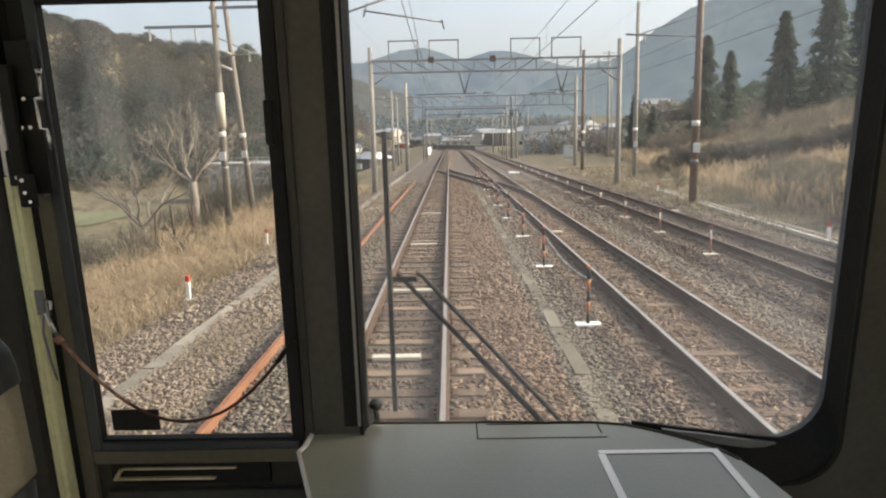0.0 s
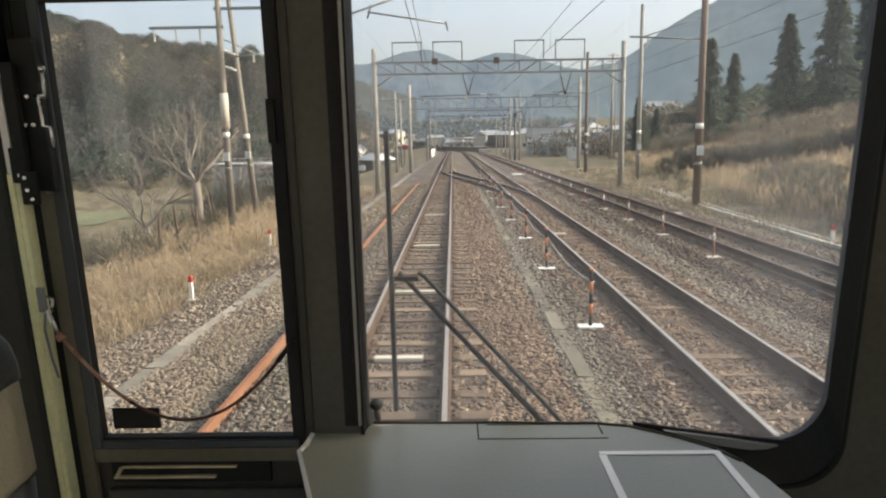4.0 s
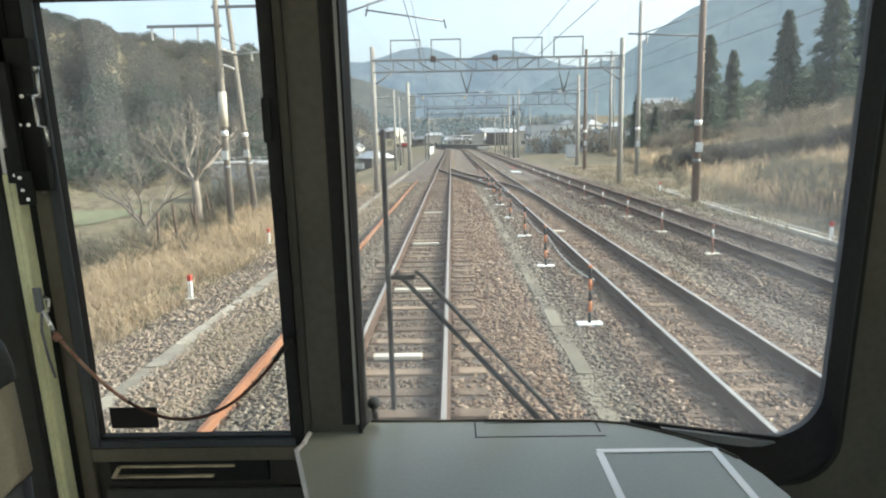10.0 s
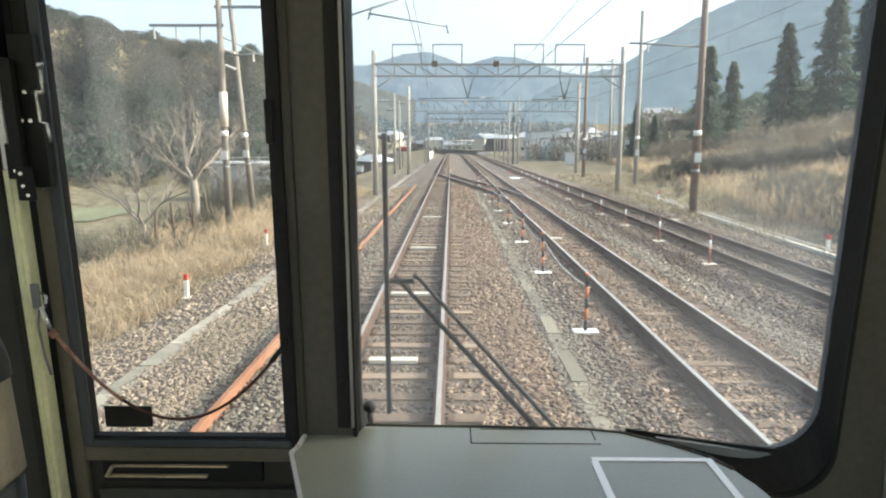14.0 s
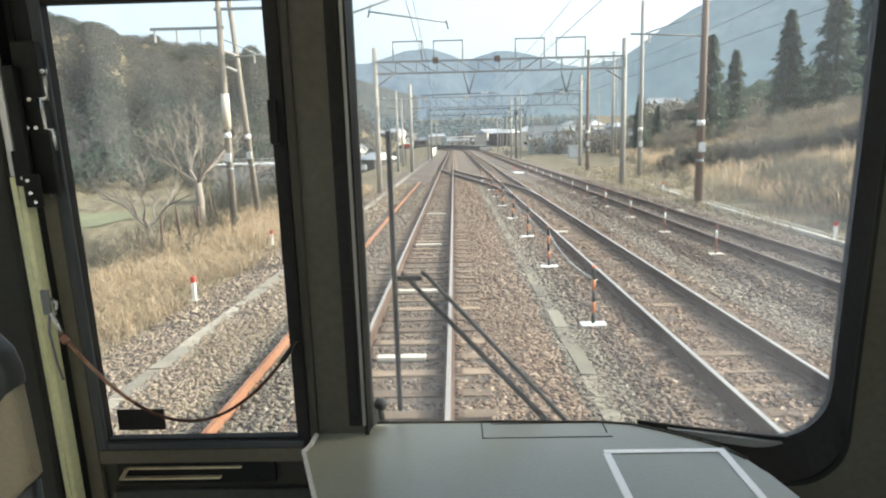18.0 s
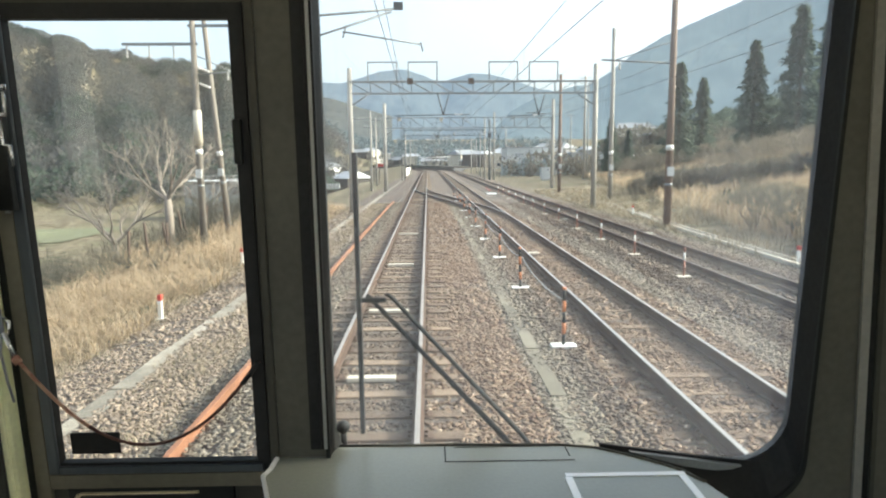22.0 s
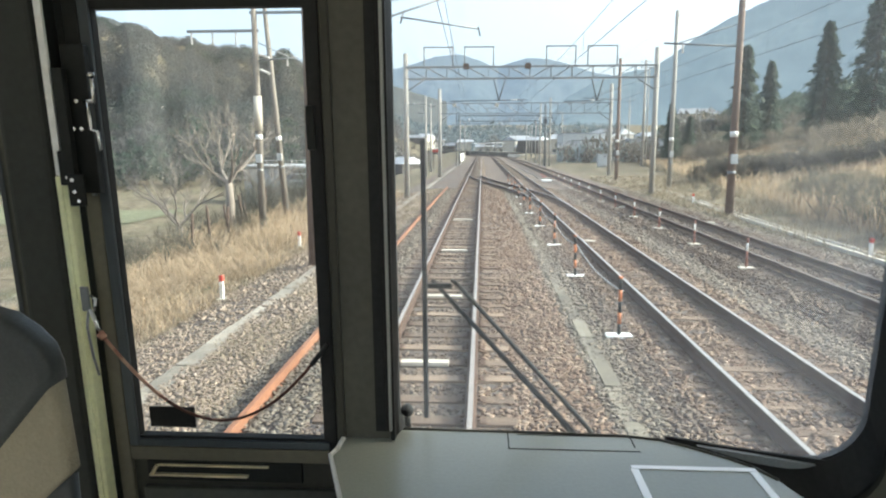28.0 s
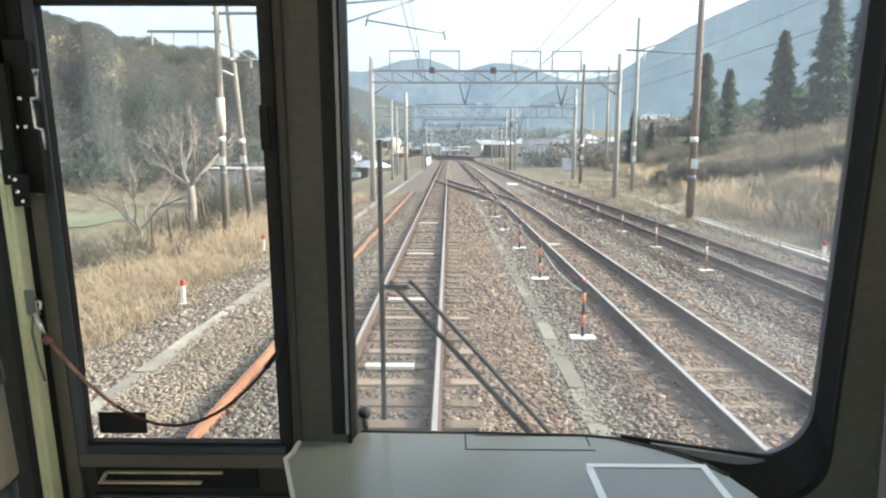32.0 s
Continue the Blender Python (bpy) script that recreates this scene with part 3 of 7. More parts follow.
bumps = np.array([noise.noise((x * 0.9, y * 0.9, 0)) + 0.5 * noise.noise((x * 2.6, y * 2.6, 5)) if q else 0.0 for x, y, q in zip(GX.ravel(), GY.ravel(), near.ravel())]).reshape(GX.shape)
off_line = np.clip(np.minimum(np.abs(GX + 4.6), np.abs(GX - 11)) / 3, 0, 1) * ((GX < -4.6) | (GX > 11))
GZ = GZ + 0.16 * bumps * off_line
nx, ny = len(gx), len(gy)
idx = np.arange(nx * ny).reshape(ny, nx)
quads = np.stack([idx[:-1, :-1], idx[:-1, 1:], idx[1:, 1:], idx[1:, :-1]], -1).reshape(-1, 4)
ground = loose("ground", np.stack([GX.ravel(), GY.ravel(), GZ.ravel()], -1), quads, M_ground, "uneven earth with short dead grass and moss", "ground")
ground["kind"] = "structure"
for p in ground.data.polygons:
    p.use_smooth = True


def strip(bm, profile, ys, mi=0):
    """A cross-section carried along the line. profile: (across, height)."""
    rows = []
    for y in ys:
        b = float(bend(y))
        rows.append([bm.verts.new((x + b, y, z)) for x, z in profile])
    for a, c in zip(rows, rows[1:]):
        for i in range(len(profile) - 1):
            bm.faces.new((a[i], a[i + 1], c[i + 1], c[i])).material_index = mi
    return bm


YS = list(range(-300, -40, 9)) + [-40, -20, -8, -4] + list(range(0, 60, 2)) + list(range(60, 170, 10)) + list(range(170, 420, 9))
bed = [(-5.6, -0.85), (-4.9, -0.6), (-3.9, -0.45), (-2.9, -0.315), (-2.3, -0.275), (-1.95, -0.255), (-1.5, -0.185), (1.4, -0.185), (1.9, -0.21), (2.4, -0.205), (2.9, -0.185), (5.25, -0.19),
       (5.7, -0.25), (6.1, -0.28), (6.5, -0.2), (9.3, -0.2), (9.8, -0.24), (10.3, -0.32)]
solo("ballast_bed", strip(bmesh.new(), bed, YS), M_ballast, "bed of brown and grey broken stone under the tracks", "ballast", kind="structure")


# ---------------------------------------------------------------- mountains
def ridge(name, az, el, r, depth, material, label, seed):
    """A mountain range as a relief with spurs and gullies."""
    na, nr = 420, 60
    aa = np.linspace(az[0], az[-1], na)
    top = np.interp(aa, az, el)
    verts = []
    for j in range(nr):
        f = j / (nr - 1)
        rr = r + depth * (f - 0.6)
        prof = min(1.0, (f / 0.6)) ** 0.8 if f < 0.6 else 1 - 0.25 * (f - 0.6) / 0.4
        for i in range(na):
            a = radians(aa[i])
            px, py = rr * math.sin(a) / r * 9, rr * math.cos(a) / r * 9
            n1 = noise.noise((px + seed, py, 1.0)) + 0.5 * noise.noise((px * 2.7 + seed, py * 2.7, 7.0)) + 0.25 * noise.noise((px * 7, py * 7, seed))
            h = r * math.tan(radians(top[i])) * prof * (1 + 0.3 * n1 * (1 - abs(prof))) + r * 0.0022 * n1 * prof
            h += r * prof * (0.0011 * noise.noise((px * 26, py * 26, seed)) + 0.0008 * noise.noise((px * 80, py * 80, seed)))
            verts.append((rr * math.sin(a), rr * math.cos(a), h - 4))
    ii = np.arange(na * nr).reshape(nr, na)
    q = np.stack([ii[:-1, :-1], ii[:-1, 1:], ii[1:, 1:], ii[1:, :-1]], -1).reshape(-1, 4)
    ob = loose(name, np.array(verts), q, material, label, "mountain")
    ob["kind"] = "structure"
    for p in ob.data.polygons:
        p.use_smooth = True
    return ob


# distant ranges whose haze is a glow in the material
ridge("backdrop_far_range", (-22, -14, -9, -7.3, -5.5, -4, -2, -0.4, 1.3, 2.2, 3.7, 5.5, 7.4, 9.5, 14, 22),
      (6.4, 6.4, 6.7, 6.7, 7.2, 7.7, 7.9, 7.4, 6.75, 7.1, 7.5, 7.4, 6.9, 6.2, 5.4, 5), 3200, 1300, M_mount_far, "blue far mountain range with haze put in as glow", 3)
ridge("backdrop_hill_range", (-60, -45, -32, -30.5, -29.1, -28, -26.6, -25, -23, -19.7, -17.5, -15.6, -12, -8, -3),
      (10.2, 10.2, 10.2, 9.9, 9.8, 9.3, 8.5, 8.25, 8.2, 8.0, 7.6, 7.1, 6.4, 5.6, 4), 1500, 700, M_mount_left, "grey-brown wooded hill range with thin haze put in as glow", 23)
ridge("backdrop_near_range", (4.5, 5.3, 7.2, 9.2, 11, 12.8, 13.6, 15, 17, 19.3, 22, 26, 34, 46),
      (1.4, 2.4, 4.4, 5.5, 6.1, 6.45, 6.45, 7.3, 8.7, 9.9, 11, 12.6, 14, 14), 1700, 900, M_mount_mid, "blue-green wooded mountain flank with haze put in as glow", 11)


# ---------------------------------------------------------------- tracks
RAIL = [(-0.0635, -0.153), (0.0635, -0.153), (0.0635, -0.14), (0.012, -0.122), (0.010, -0.05), (0.0325, -0.036), (0.0325, -0.006), (0.027, 0.0), (-0.027, 0.0), (-0.0325, -0.006), (-0.0325, -0.036), (-0.010, -0.05), (-0.012, -0.122), (-0.0635, -0.14)]


def rail_mesh(x):
    bm = bmesh.new()
    rows = []
    for y in YS:
        b = float(bend(y))
        rows.append([bm.verts.new((x + u + b, y, v)) for u, v in RAIL])
    n = len(RAIL)
    for a, c in zip(rows, rows[1:]):
        for i in range(n):
            f = bm.faces.new((a[i], a[(i + 1) % n], c[(i + 1) % n], c[i]))
            f.material_index = 1 if i == 7 else 0
    bmesh.ops.recalc_face_normals(bm, faces=bm.faces)
    return bm


def sleeper_mesh():
    bm = bmesh.new()
    box(bm, -1.05, 1.05, -0.1, 0.1, -0.30, -0.156, 0.012)
    for s in (-0.566, 0.566):
        box(bm, s - 0.16, s + 0.16, -0.085, 0.085, -0.158, -0.149, 0, 1)
        for u in (-0.085, 0.085):
            for v in (-0.05, 0.05):
                box(bm, s + u - 0.018, s + u + 0.018, v - 0.018, v + 0.018, -0.15, -0.122, 0.005, 1)
    return mesh_of("sleeper", bm, [M_sleeper, M_rust])


SLEEPER = sleeper_mesh()
SP = 0.62


def railway_track(x, label, first, last, sunk=0.0, head=None):
    tr = thing("railway_track", label, "railway track", (x, 0, 0), "railway tracks", "structure")
    for s in (-0.566, 0.566):
        part("rail", rail_mesh(s), [M_rust, head or M_head], tr, "steel rail with rusty sides")
    y = first
    while y < last:
        sl = new("sleeper", SLEEPER)
        sl.parent = tr
        sl.matrix_basis = pose(0, y + random.uniform(-0.03, 0.03), random.uniform(-0.008, 0.004) - sunk, 0, 0, random.uniform(-1.2, 1.2))
        y += SP
    ys = np.concatenate([np.arange(-298, first - 0.4, SP), np.arange(last, 330, SP)])
    base = np.array([(u, v, w) for w in (-0.30, -0.156) for u, v in ((-1.05, -0.1), (1.05, -0.1), (1.05, 0.1), (-1.05, 0.1))])
    vs = (base[None] + np.stack([bend(ys), ys, 0 * ys], -1)[:, None]).reshape(-1, 3)
    q = np.array([(4, 5, 6, 7), (0, 1, 5, 4), (1, 2, 6, 5), (3, 0, 4, 7)])
    loose("far_sleepers", vs, (q[None] + 8 * np.arange(len(ys))[:, None, None]).reshape(-1, 4), M_sleeper_far, "distant weathered sleepers", "", tr)
    return tr


railway_track(OWN, "straight track of worn steel rails on brown weathered sleepers", 2.0, 64, 0.0, M_head_worn)
railway_track(NEXT, "neighbouring track with bright polished rail heads on ballast", 2.0, 60, 0.018)
railway_track(THIRD, "third track beyond a trough with dark rails", 6.0, 62, 0.04, M_head_dark)


# ---------------------------------------------------------------- loose stones
def stones(n, x0, x1, y0, y1, size, material, label, name="ballast_stones"):
    xs = rng.uniform(x0, x1, n)
    ys = y0 + (y1 - y0) * rng.uniform(0, 1, n)
    zs = np.maximum(np.interp(xs, [p[0] for p in bed], [p[1] for p in bed]), land(xs, ys))
    keep = np.ones(n, bool)
    for c in (OWN, NEXT, THIRD):
        for s in (-0.566, 0.566):
            keep &= np.abs(xs - c - s) > 0.085
        on = np.abs((ys + SP / 2) % SP - SP / 2) < 0.1
        keep &= ~(on & (np.abs(xs - c) < 1.05) & (rng.uniform(0, 1, n) < (0.9 if c == OWN else 0.65)))
    xs, ys, zs = xs[keep], ys[keep], zs[keep]
    n = len(xs)
    cube = np.array([(u, v, w) for w in (-1, 1) for u, v in ((-1, -1), (1, -1), (1, 1), (-1, 1))], float)
    sh = cube[None] * rng.uniform(0.45, 1.0, (n, 8, 1)) + rng.uniform(-0.45, 0.45, (n, 8, 3))
    sh *= size * rng.uniform(0.4, 1.3, (n, 1, 1)) * np.stack([rng.uniform(0.8, 1.3, n), rng.uniform(0.6, 1.0, n), rng.uniform(0.32, 0.55, n)], -1)[:, None]
    a, b = rng.uniform(0, 6.28, n), rng.uniform(-0.5, 0.5, n)
    ca, sa_, cb, sb = np.cos(a)[:, None], np.sin(a)[:, None], np.cos(b)[:, None], np.sin(b)[:, None]
    X, Y, Z = sh[..., 0], sh[..., 1] * cb - sh[..., 2] * sb, sh[..., 1] * sb + sh[..., 2] * cb
    v = np.stack([X * ca - Y * sa_ + xs[:, None], X * sa_ + Y * ca + ys[:, None], Z + zs[:, None] + size * 0.22], -1).reshape(-1, 3)
    q = np.array([(3, 2, 1, 0), (4, 5, 6, 7), (0, 1, 5, 4), (1, 2, 6, 5), (2, 3, 7, 6), (3, 0, 4, 7)])
    loose(name, v, (q[None] + 8 * np.arange(n)[:, None, None]).reshape(-1, 4), material, label, "ballast stones")


for y0, y1, size, k in ((4.2, 11.0, 0.03, 1.5), (11.0, 22.0, 0.04, 0.55), (22.0, 45.0, 0.055, 0.14)):
    for x0, x1, m_, n_, lab in ((-5.5, -3.7, M_stone_tan, 230, "thin scatter of tan stones on the verge"), (-3.7, -2.3, M_stone_tan, 420, "tan and grey broken stones on the track shoulder"), (-2.3, -1.2, M_stone, 500, "tan and grey broken stones on the track shoulder"), (-1.2, 0.45, M_stone_rust, 480, "rusty brown broken stones between the rails"), (0.45, 1.45, M_stone_orange, 500, "rust-stained broken stones beside the rail"),
                                (1.45, 1.9, M_stone_orange, 560, "rust-stained broken stones between the tracks"), (1.9, 2.5, M_stone, 560, "tan and grey broken stones between the tracks"),
                                (2.5, 2.85, M_stone_rust, 520, "rusty brown broken stones between the tracks"), (2.85, 5.2, M_stone_orange, 400, "rusty brown broken stones between the rails"),
                                (5.2, 6.0, M_stone_grey, 460, "grey broken stones beside the third track"), (6.0, 9.6, M_stone_rust, 380, "brown broken stones under the third track"),
                                (9.4, 11.5, M_stone, 200, "thin scatter of stones beside the third track")):
        stones(int(n_ * k * (x1 - x0) * (y1 - y0)), x0, x1, y0, y1, size, m_, lab)


# ---------------------------------------------------------------- the cab
RAKE = -math.tan(radians(4.0))


def fp(u, d, v):
    """A point of the raked front: u across, d outwards, v up."""
    return Vector((u, 1.2 + RAKE * (v - 2.6) + d, v))


def rounded(u0, u1, v0, v1, r, n=7):
    out = []
    for cu, cv, a0 in ((u1 - r, v0 + r, -90), (u1 - r, v1 - r, 0), (u0 + r, v1 - r, 90), (u0 + r, v0 + r, 180)):
        for i in range(n + 1):
            a = radians(a0 + 90 * i / n)
            out.append((cu + r * math.cos(a), cv + r * math.sin(a)))
    return out


def drawn(u, v, d):
    """The front's lines are drawn on the glass plane; nearer layers shrink towards the eye line."""
    k = 1 + d / 1.22
    return 0.58 + (u - 0.58) * k, 2.6 + (v - 2.6) * k


def fd(u, d, v):
    u, v = drawn(u, v, d)
    return fp(u, d, v)


def plate(outer, holes, d0, d1, mi=0):
    """A panel of the front with openings cut through it, from depth d0 to d1."""
    bm = bmesh.new()
    for loop in [outer] + holes:
        vs = []
        for u, v in loop:
            u, v = drawn(u, v, min(d0, d1))
            vs.append(bm.verts.new(fp(u, d0, v)))
        for i in range(len(vs)):
            bm.edges.new((vs[i], vs[(i + 1) % len(vs)]))
    bmesh.ops.triangle_fill(bm, use_beauty=True, use_dissolve=False, edges=bm.edges[:])
    got = bmesh.ops.extrude_face_region(bm, geom=bm.faces[:])
    bmesh.ops.translate(bm, verts=[g for g in got["geom"] if isinstance(g, bmesh.types.BMVert)], vec=(0, d1 - d0, 0))
    bmesh.ops.recalc_face_normals(bm, faces=bm.faces[:])
    return bm


def slab(u0, u1, d0, d1, v0, v1, bevel=0.0):
    """A bar or block on the raked front."""
    bm = bmesh.new()
    (u0, v0), (u1, v1) = drawn(u0, v0, min(d0, d1)), drawn(u1, v1, min(d0, d1))
    vs = [bm.verts.new(fp(u, d, v)) for v in (v0, v1) for u, d in ((u0, d0), (u1, d0), (u1, d1), (u0, d1))]
    for q in ((3, 2, 1, 0), (4, 5, 6, 7), (0, 1, 5, 4), (1, 2, 6, 5), (2, 3, 7, 6), (3, 0, 4, 7)):
        bm.faces.new([vs[i] for i in q])
    if bevel:
        bmesh.ops.bevel(bm, geom=bm.edges[:], offset=bevel, segments=2, profile=0.6, affect="EDGES")
    return bm


def lining(inner, d_in, outer, d_out):
    """A sloping surround between two loops of equal count, with a back flange."""
    bm = bmesh.new()
    loops = []
    for loop, d in ((outer, d_out), (inner, d_in), (inner, d_in + 0.015), (outer, d_in + 0.015)):
        loops.append([bm.verts.new(fp(*[(a, d, b) for a, b in [drawn(u, v, d)]][0])) for u, v in loop])
    n = len(inner)
    for a, b in zip(loops, loops[1:] + loops[:1]):
        for i in range(n):
            bm.faces.new((a[i], a[(i + 1) % n], b[(i + 1) % n], b[i]))
    bmesh.ops.recalc_face_normals(bm, faces=bm.faces[:])
    return bm


# glass tops raised out of view to let more sky onto the desk
GLASS_R, LIN_R = rounded(0.407, 1.308, 2.0, 3.32, 0.10), rounded(0.396, 1.348, 1.90, 3.36, 0.10)
GLASS_L, LIN_L = rounded(-1.25, -0.352, 2.0, 3.32, 0.10), rounded(-1.30, -0.342, 1.885, 3.36, 0.13)
DOOR = [(-0.206, 1.13), (0.296, 1.13), (0.296, 2.99), (-0.206, 2.99)]
solo("wall_front", plate([(-1.5, 0.9), (1.72, 0.9), (1.72, 3.62), (-1.5, 3.62)], [LIN_R, LIN_L, DOOR], -0.055, -0.045), M_cab_wall,
     "grey-brown enamelled front wall of the cab", "wall", kind="structure")
WIDE_R, WIDE_L = rounded(0.385, 1.33, 1.978, 3.342, 0.11), rounded(-1.272, -0.33, 1.978, 3.342, 0.11)
solo("wall_front_skin", plate([(-1.42, 0.9), (1.62, 0.9), (1.62, 3.62), (-1.42, 3.62)], [WIDE_R, WIDE_L, DOOR], 0.0065, 0.028), M_cab_dark,
     "plain outer skin of the cab front", "wall", kind="structure")
# unseen side windows, added and sized to brighten the cab
for side, sx in (("right", 1.60), ("left", -1.46)):
    sw = bmesh.new()
    zs_ = 1.8
    for y0, y1, z0, z1 in ((-1.6, 1.30, 0.9, zs_), (-1.6, 1.30, 3.3, 3.6), (-1.6, -1.4, zs_, 3.3), (0.25 if sx > 0 else 1.05, 1.30, zs_, 3.3)):
        box(sw, sx, sx + 0.06, y0, y1, z0, z1)
    solo("wall_side_" + side, sw, M_cab_light, "unseen cream cab side wall with an opening added to let light in", "wall", kind="structure")
    sp = thing("window_3" if sx > 0 else "window_4", "unseen cab side window added to let light in", "window", kind="structure")
    ye = 0.25 if sx > 0 else 1.05
    gp = part("pane", boxed(sx + 0.025, sx + 0.031, -1.4, ye, zs_, 3.3), M_glass, sp, "clear dusty glass pane")
    gp.visible_shadow = False
    for y0, y1, z0, z1 in ((-1.4, ye, zs_, zs_ + 0.03), (-1.4, ye, 3.27, 3.3), (-1.4, -1.37, zs_ + 0.03, 3.27), (ye - 0.03, ye, zs_ + 0.03, 3.27)):
        part("window_frame", boxed(sx + 0.01, sx + 0.05, y0, y1, z0, z1), M_rubber, sp)
# unseen rear opening, added to light the front wall from behind
bw = bmesh.new()
for x0, x1, z0, z1 in ((-1.46, 1.66, 0.9, 1.4), (-1.46, 1.66, 3.4, 3.6), (-1.46, -1.38, 1.4, 3.4), (1.58, 1.66, 1.4, 3.4)):
    box(bw, x0, x1, -1.66, -1.6, z0, z1)
solo("wall_back", bw, M_cab_light, "unseen cream partition with a wide opening added to let light in", "wall", kind="structure")
solo("underframe", boxed(-1.3, 1.3, -1.6, 1.25, 0.35, 1.039, 0.03), M_black, "plain dark frame under the cab floor", "underframe", kind="structure")
# floor and ceiling stay out of view and serve as light reflectors
solo("cab_floor", boxed(-1.46, 1.66, -1.66, 1.33, 1.04, 1.1), M_floor, "unseen cab floor, pale grey to bounce light", "floor", kind="structure")
solo("ceiling", boxed(-1.46, 1.66, -1.66, 1.2, 3.6, 3.66), M_cab_light, "unseen cab ceiling, cream to bounce light", "ceiling", kind="structure")


def front_panel(loop, d0, d1):
    """A flat piece on the raked front, from depth d0 to d1."""
    bm = bmesh.new()
    a, b = [bm.verts.new(fp(u, d0, v)) for u, v in loop], [bm.verts.new(fp(u, d1, v)) for u, v in loop]
    bm.faces.new(a), bm.faces.new(b[::-1])
    for i in range(len(loop)):
        j = (i + 1) % len(loop)
        bm.faces.new((a[j], a[i], b[i], b[j]))
    bmesh.ops.recalc_face_normals(bm, faces=bm.faces[:])
    return bm


def windscreen(name, glass, lin, label, trim):
    w = thing(name, label, "window", (0, 0, 0), kind="structure")
    cu, cv = sum(q[0] for q in glass) / len(glass), sum(q[1] for q in glass) / len(glass)
    g = part("pane", plate([(u + 0.008 * (1 if u > cu else -1), v + 0.008 * (1 if v > cv else -1)) for u, v in glass], [], 0.0, 0.006), M_glass_glare, w, "clear dusty glass pane")
    g.visible_shadow = False
    part("gasket", lining(glass, -0.004, lin, -0.058), M_rubber, w, "deep black rubber surround")
    part("outer_frame", plate([(u, v) for u, v in lin], [glass], 0.014, 0.03), M_rubber, w)
    if trim:
        def grown(loop, k):
            cu_, cv_ = 0.872, 2.63
            return [(u + (k if u > cu_ else -k), v + (k if v > cv_ else -k)) for u, v in loop]
        part("bead", plate(grown(lin, 0.008), [lin], -0.062, -0.0555), M_black, w, "black bead round the surround")
        part("trim", slab(0.379, 0.3955, -0.064, -0.05, 2.04, 3.6, 0.002), M_rubber, w, "black edge strip")
        part("trim_bead", slab(0.3845, 0.3905, -0.0685, -0.0642, 2.04, 3.6, 0.001), M_alu, w, "thin bright aluminium bead")
        part("joint", slab(0.358, 0.379, -0.0575, -0.05, 2.04, 3.6), M_rubber, w, "black joint")
        part("sill_wedge", front_panel([(0.93, 2.046), (1.021, 2.031), (1.123, 2.0165), (1.238, 2.0025), (1.262, 2.0165), (1.285, 1.985), (1.094, 1.985), (0.933, 1.99)], -0.009, -0.001), M_rubber, w, "black rubber rising along the sill")
        part("sill_trim", front_panel([(0.986, 2.033), (1.098, 2.0165), (1.2, 2.0), (1.212, 1.9985), (1.19, 1.992), (1.16, 1.9905), (1.134, 1.994), (1.094, 2.001), (1.043, 2.016)], -0.022, -0.012), M_dull, w, "grey sill strip")
    return w


def leaning(u_top, u_foot, width, d0, d1):
    """A narrow upright strip on the front, leaning outwards towards its foot."""
    bm = bmesh.new()
    vs = []
    for v, u in ((1.2, u_foot + 0.7 * (u_foot - u_top)), (3.5, u_top - 0.6 * (u_foot - u_top))):
        for uu, d in ((u, d0), (u + width, d0), (u + width, d1), (u, d1)):
            a, b = drawn(uu, v, min(d0, d1))
            vs.append(bm.verts.new(fp(a, d, b)))
    for q in ((3, 2, 1, 0), (4, 5, 6, 7), (0, 1, 5, 4), (1, 2, 6, 5), (2, 3, 7, 6), (3, 0, 4, 7)):
        bm.faces.new([vs[i] for i in q])
    return bm


pil = thing("corner_post", "dark olive corner post with a pale strip and a black joint", "post", kind="structure")
part("strip", leaning(1.385, 1.460, 0.018, -0.062, -0.0555), M_pillar_strip, pil, "pale grey strip")
part("joint", leaning(1.4035, 1.4785, 0.014, -0.058, -0.0556), M_black, pil, "black joint")
part("inner_strip", leaning(1.418, 1.493, 0.01, -0.062, -0.0556), M_cab, pil)

windscreen("window_1", GLASS_R, LIN_R, "large cab windscreen with rounded corners and black surround", True)
windscreen("window_2", GLASS_L, LIN_L, "second cab windscreen beyond the door post", False)

# middle door with its window
door = thing("door_1", "dark enamelled end door with a tall window, shut", "door", kind="structure")
hole = [(-0.160, 1.988), (0.276, 1.992), (0.276, 2.876), (-0.152, 2.876)]
part("leaf", plate([(-0.203, 1.135), (0.293, 1.135), (0.293, 2.985), (-0.203, 2.985)], [hole], -0.045, -0.032), M_cab, door)
inner = [(-0.1335, 2.0195), (0.2515, 2.0195), (0.2515, 2.85), (-0.1335, 2.85)]
part("window_frame", plate(hole, [inner], -0.05, -0.031), M_rubber, door, "black window frame")
part("frame_strip", slab(-0.158, -0.1385, -0.058, -0.0505, 1.9945, 2.87, 0.002), M_strip_blue, door, "dull aluminium strip")
# stile split at hinge height, its upper length blacked for shade
part("shade_stile", slab(-0.187, -0.1585, -0.0555, -0.0455, 2.531, 2.98, 0.002), M_black, door, "upper stile blacked to stand for shade")
part("stile", slab(-0.187, -0.1585, -0.0555, -0.0455, 1.2, 2.53, 0.002), M_cab_olive, door, "olive-brown door stile")
part("bottom_rail", slab(-0.158, 0.26, -0.0555, -0.0455, 1.963, 1.9935, 0.002), M_cab_olive, door, "olive-brown rail under the window")
part("frame_strip", slab(-0.138, 0.262, -0.058, -0.0505, 1.9945, 2.010, 0.002), M_strip_blue, door, "dull aluminium strip")
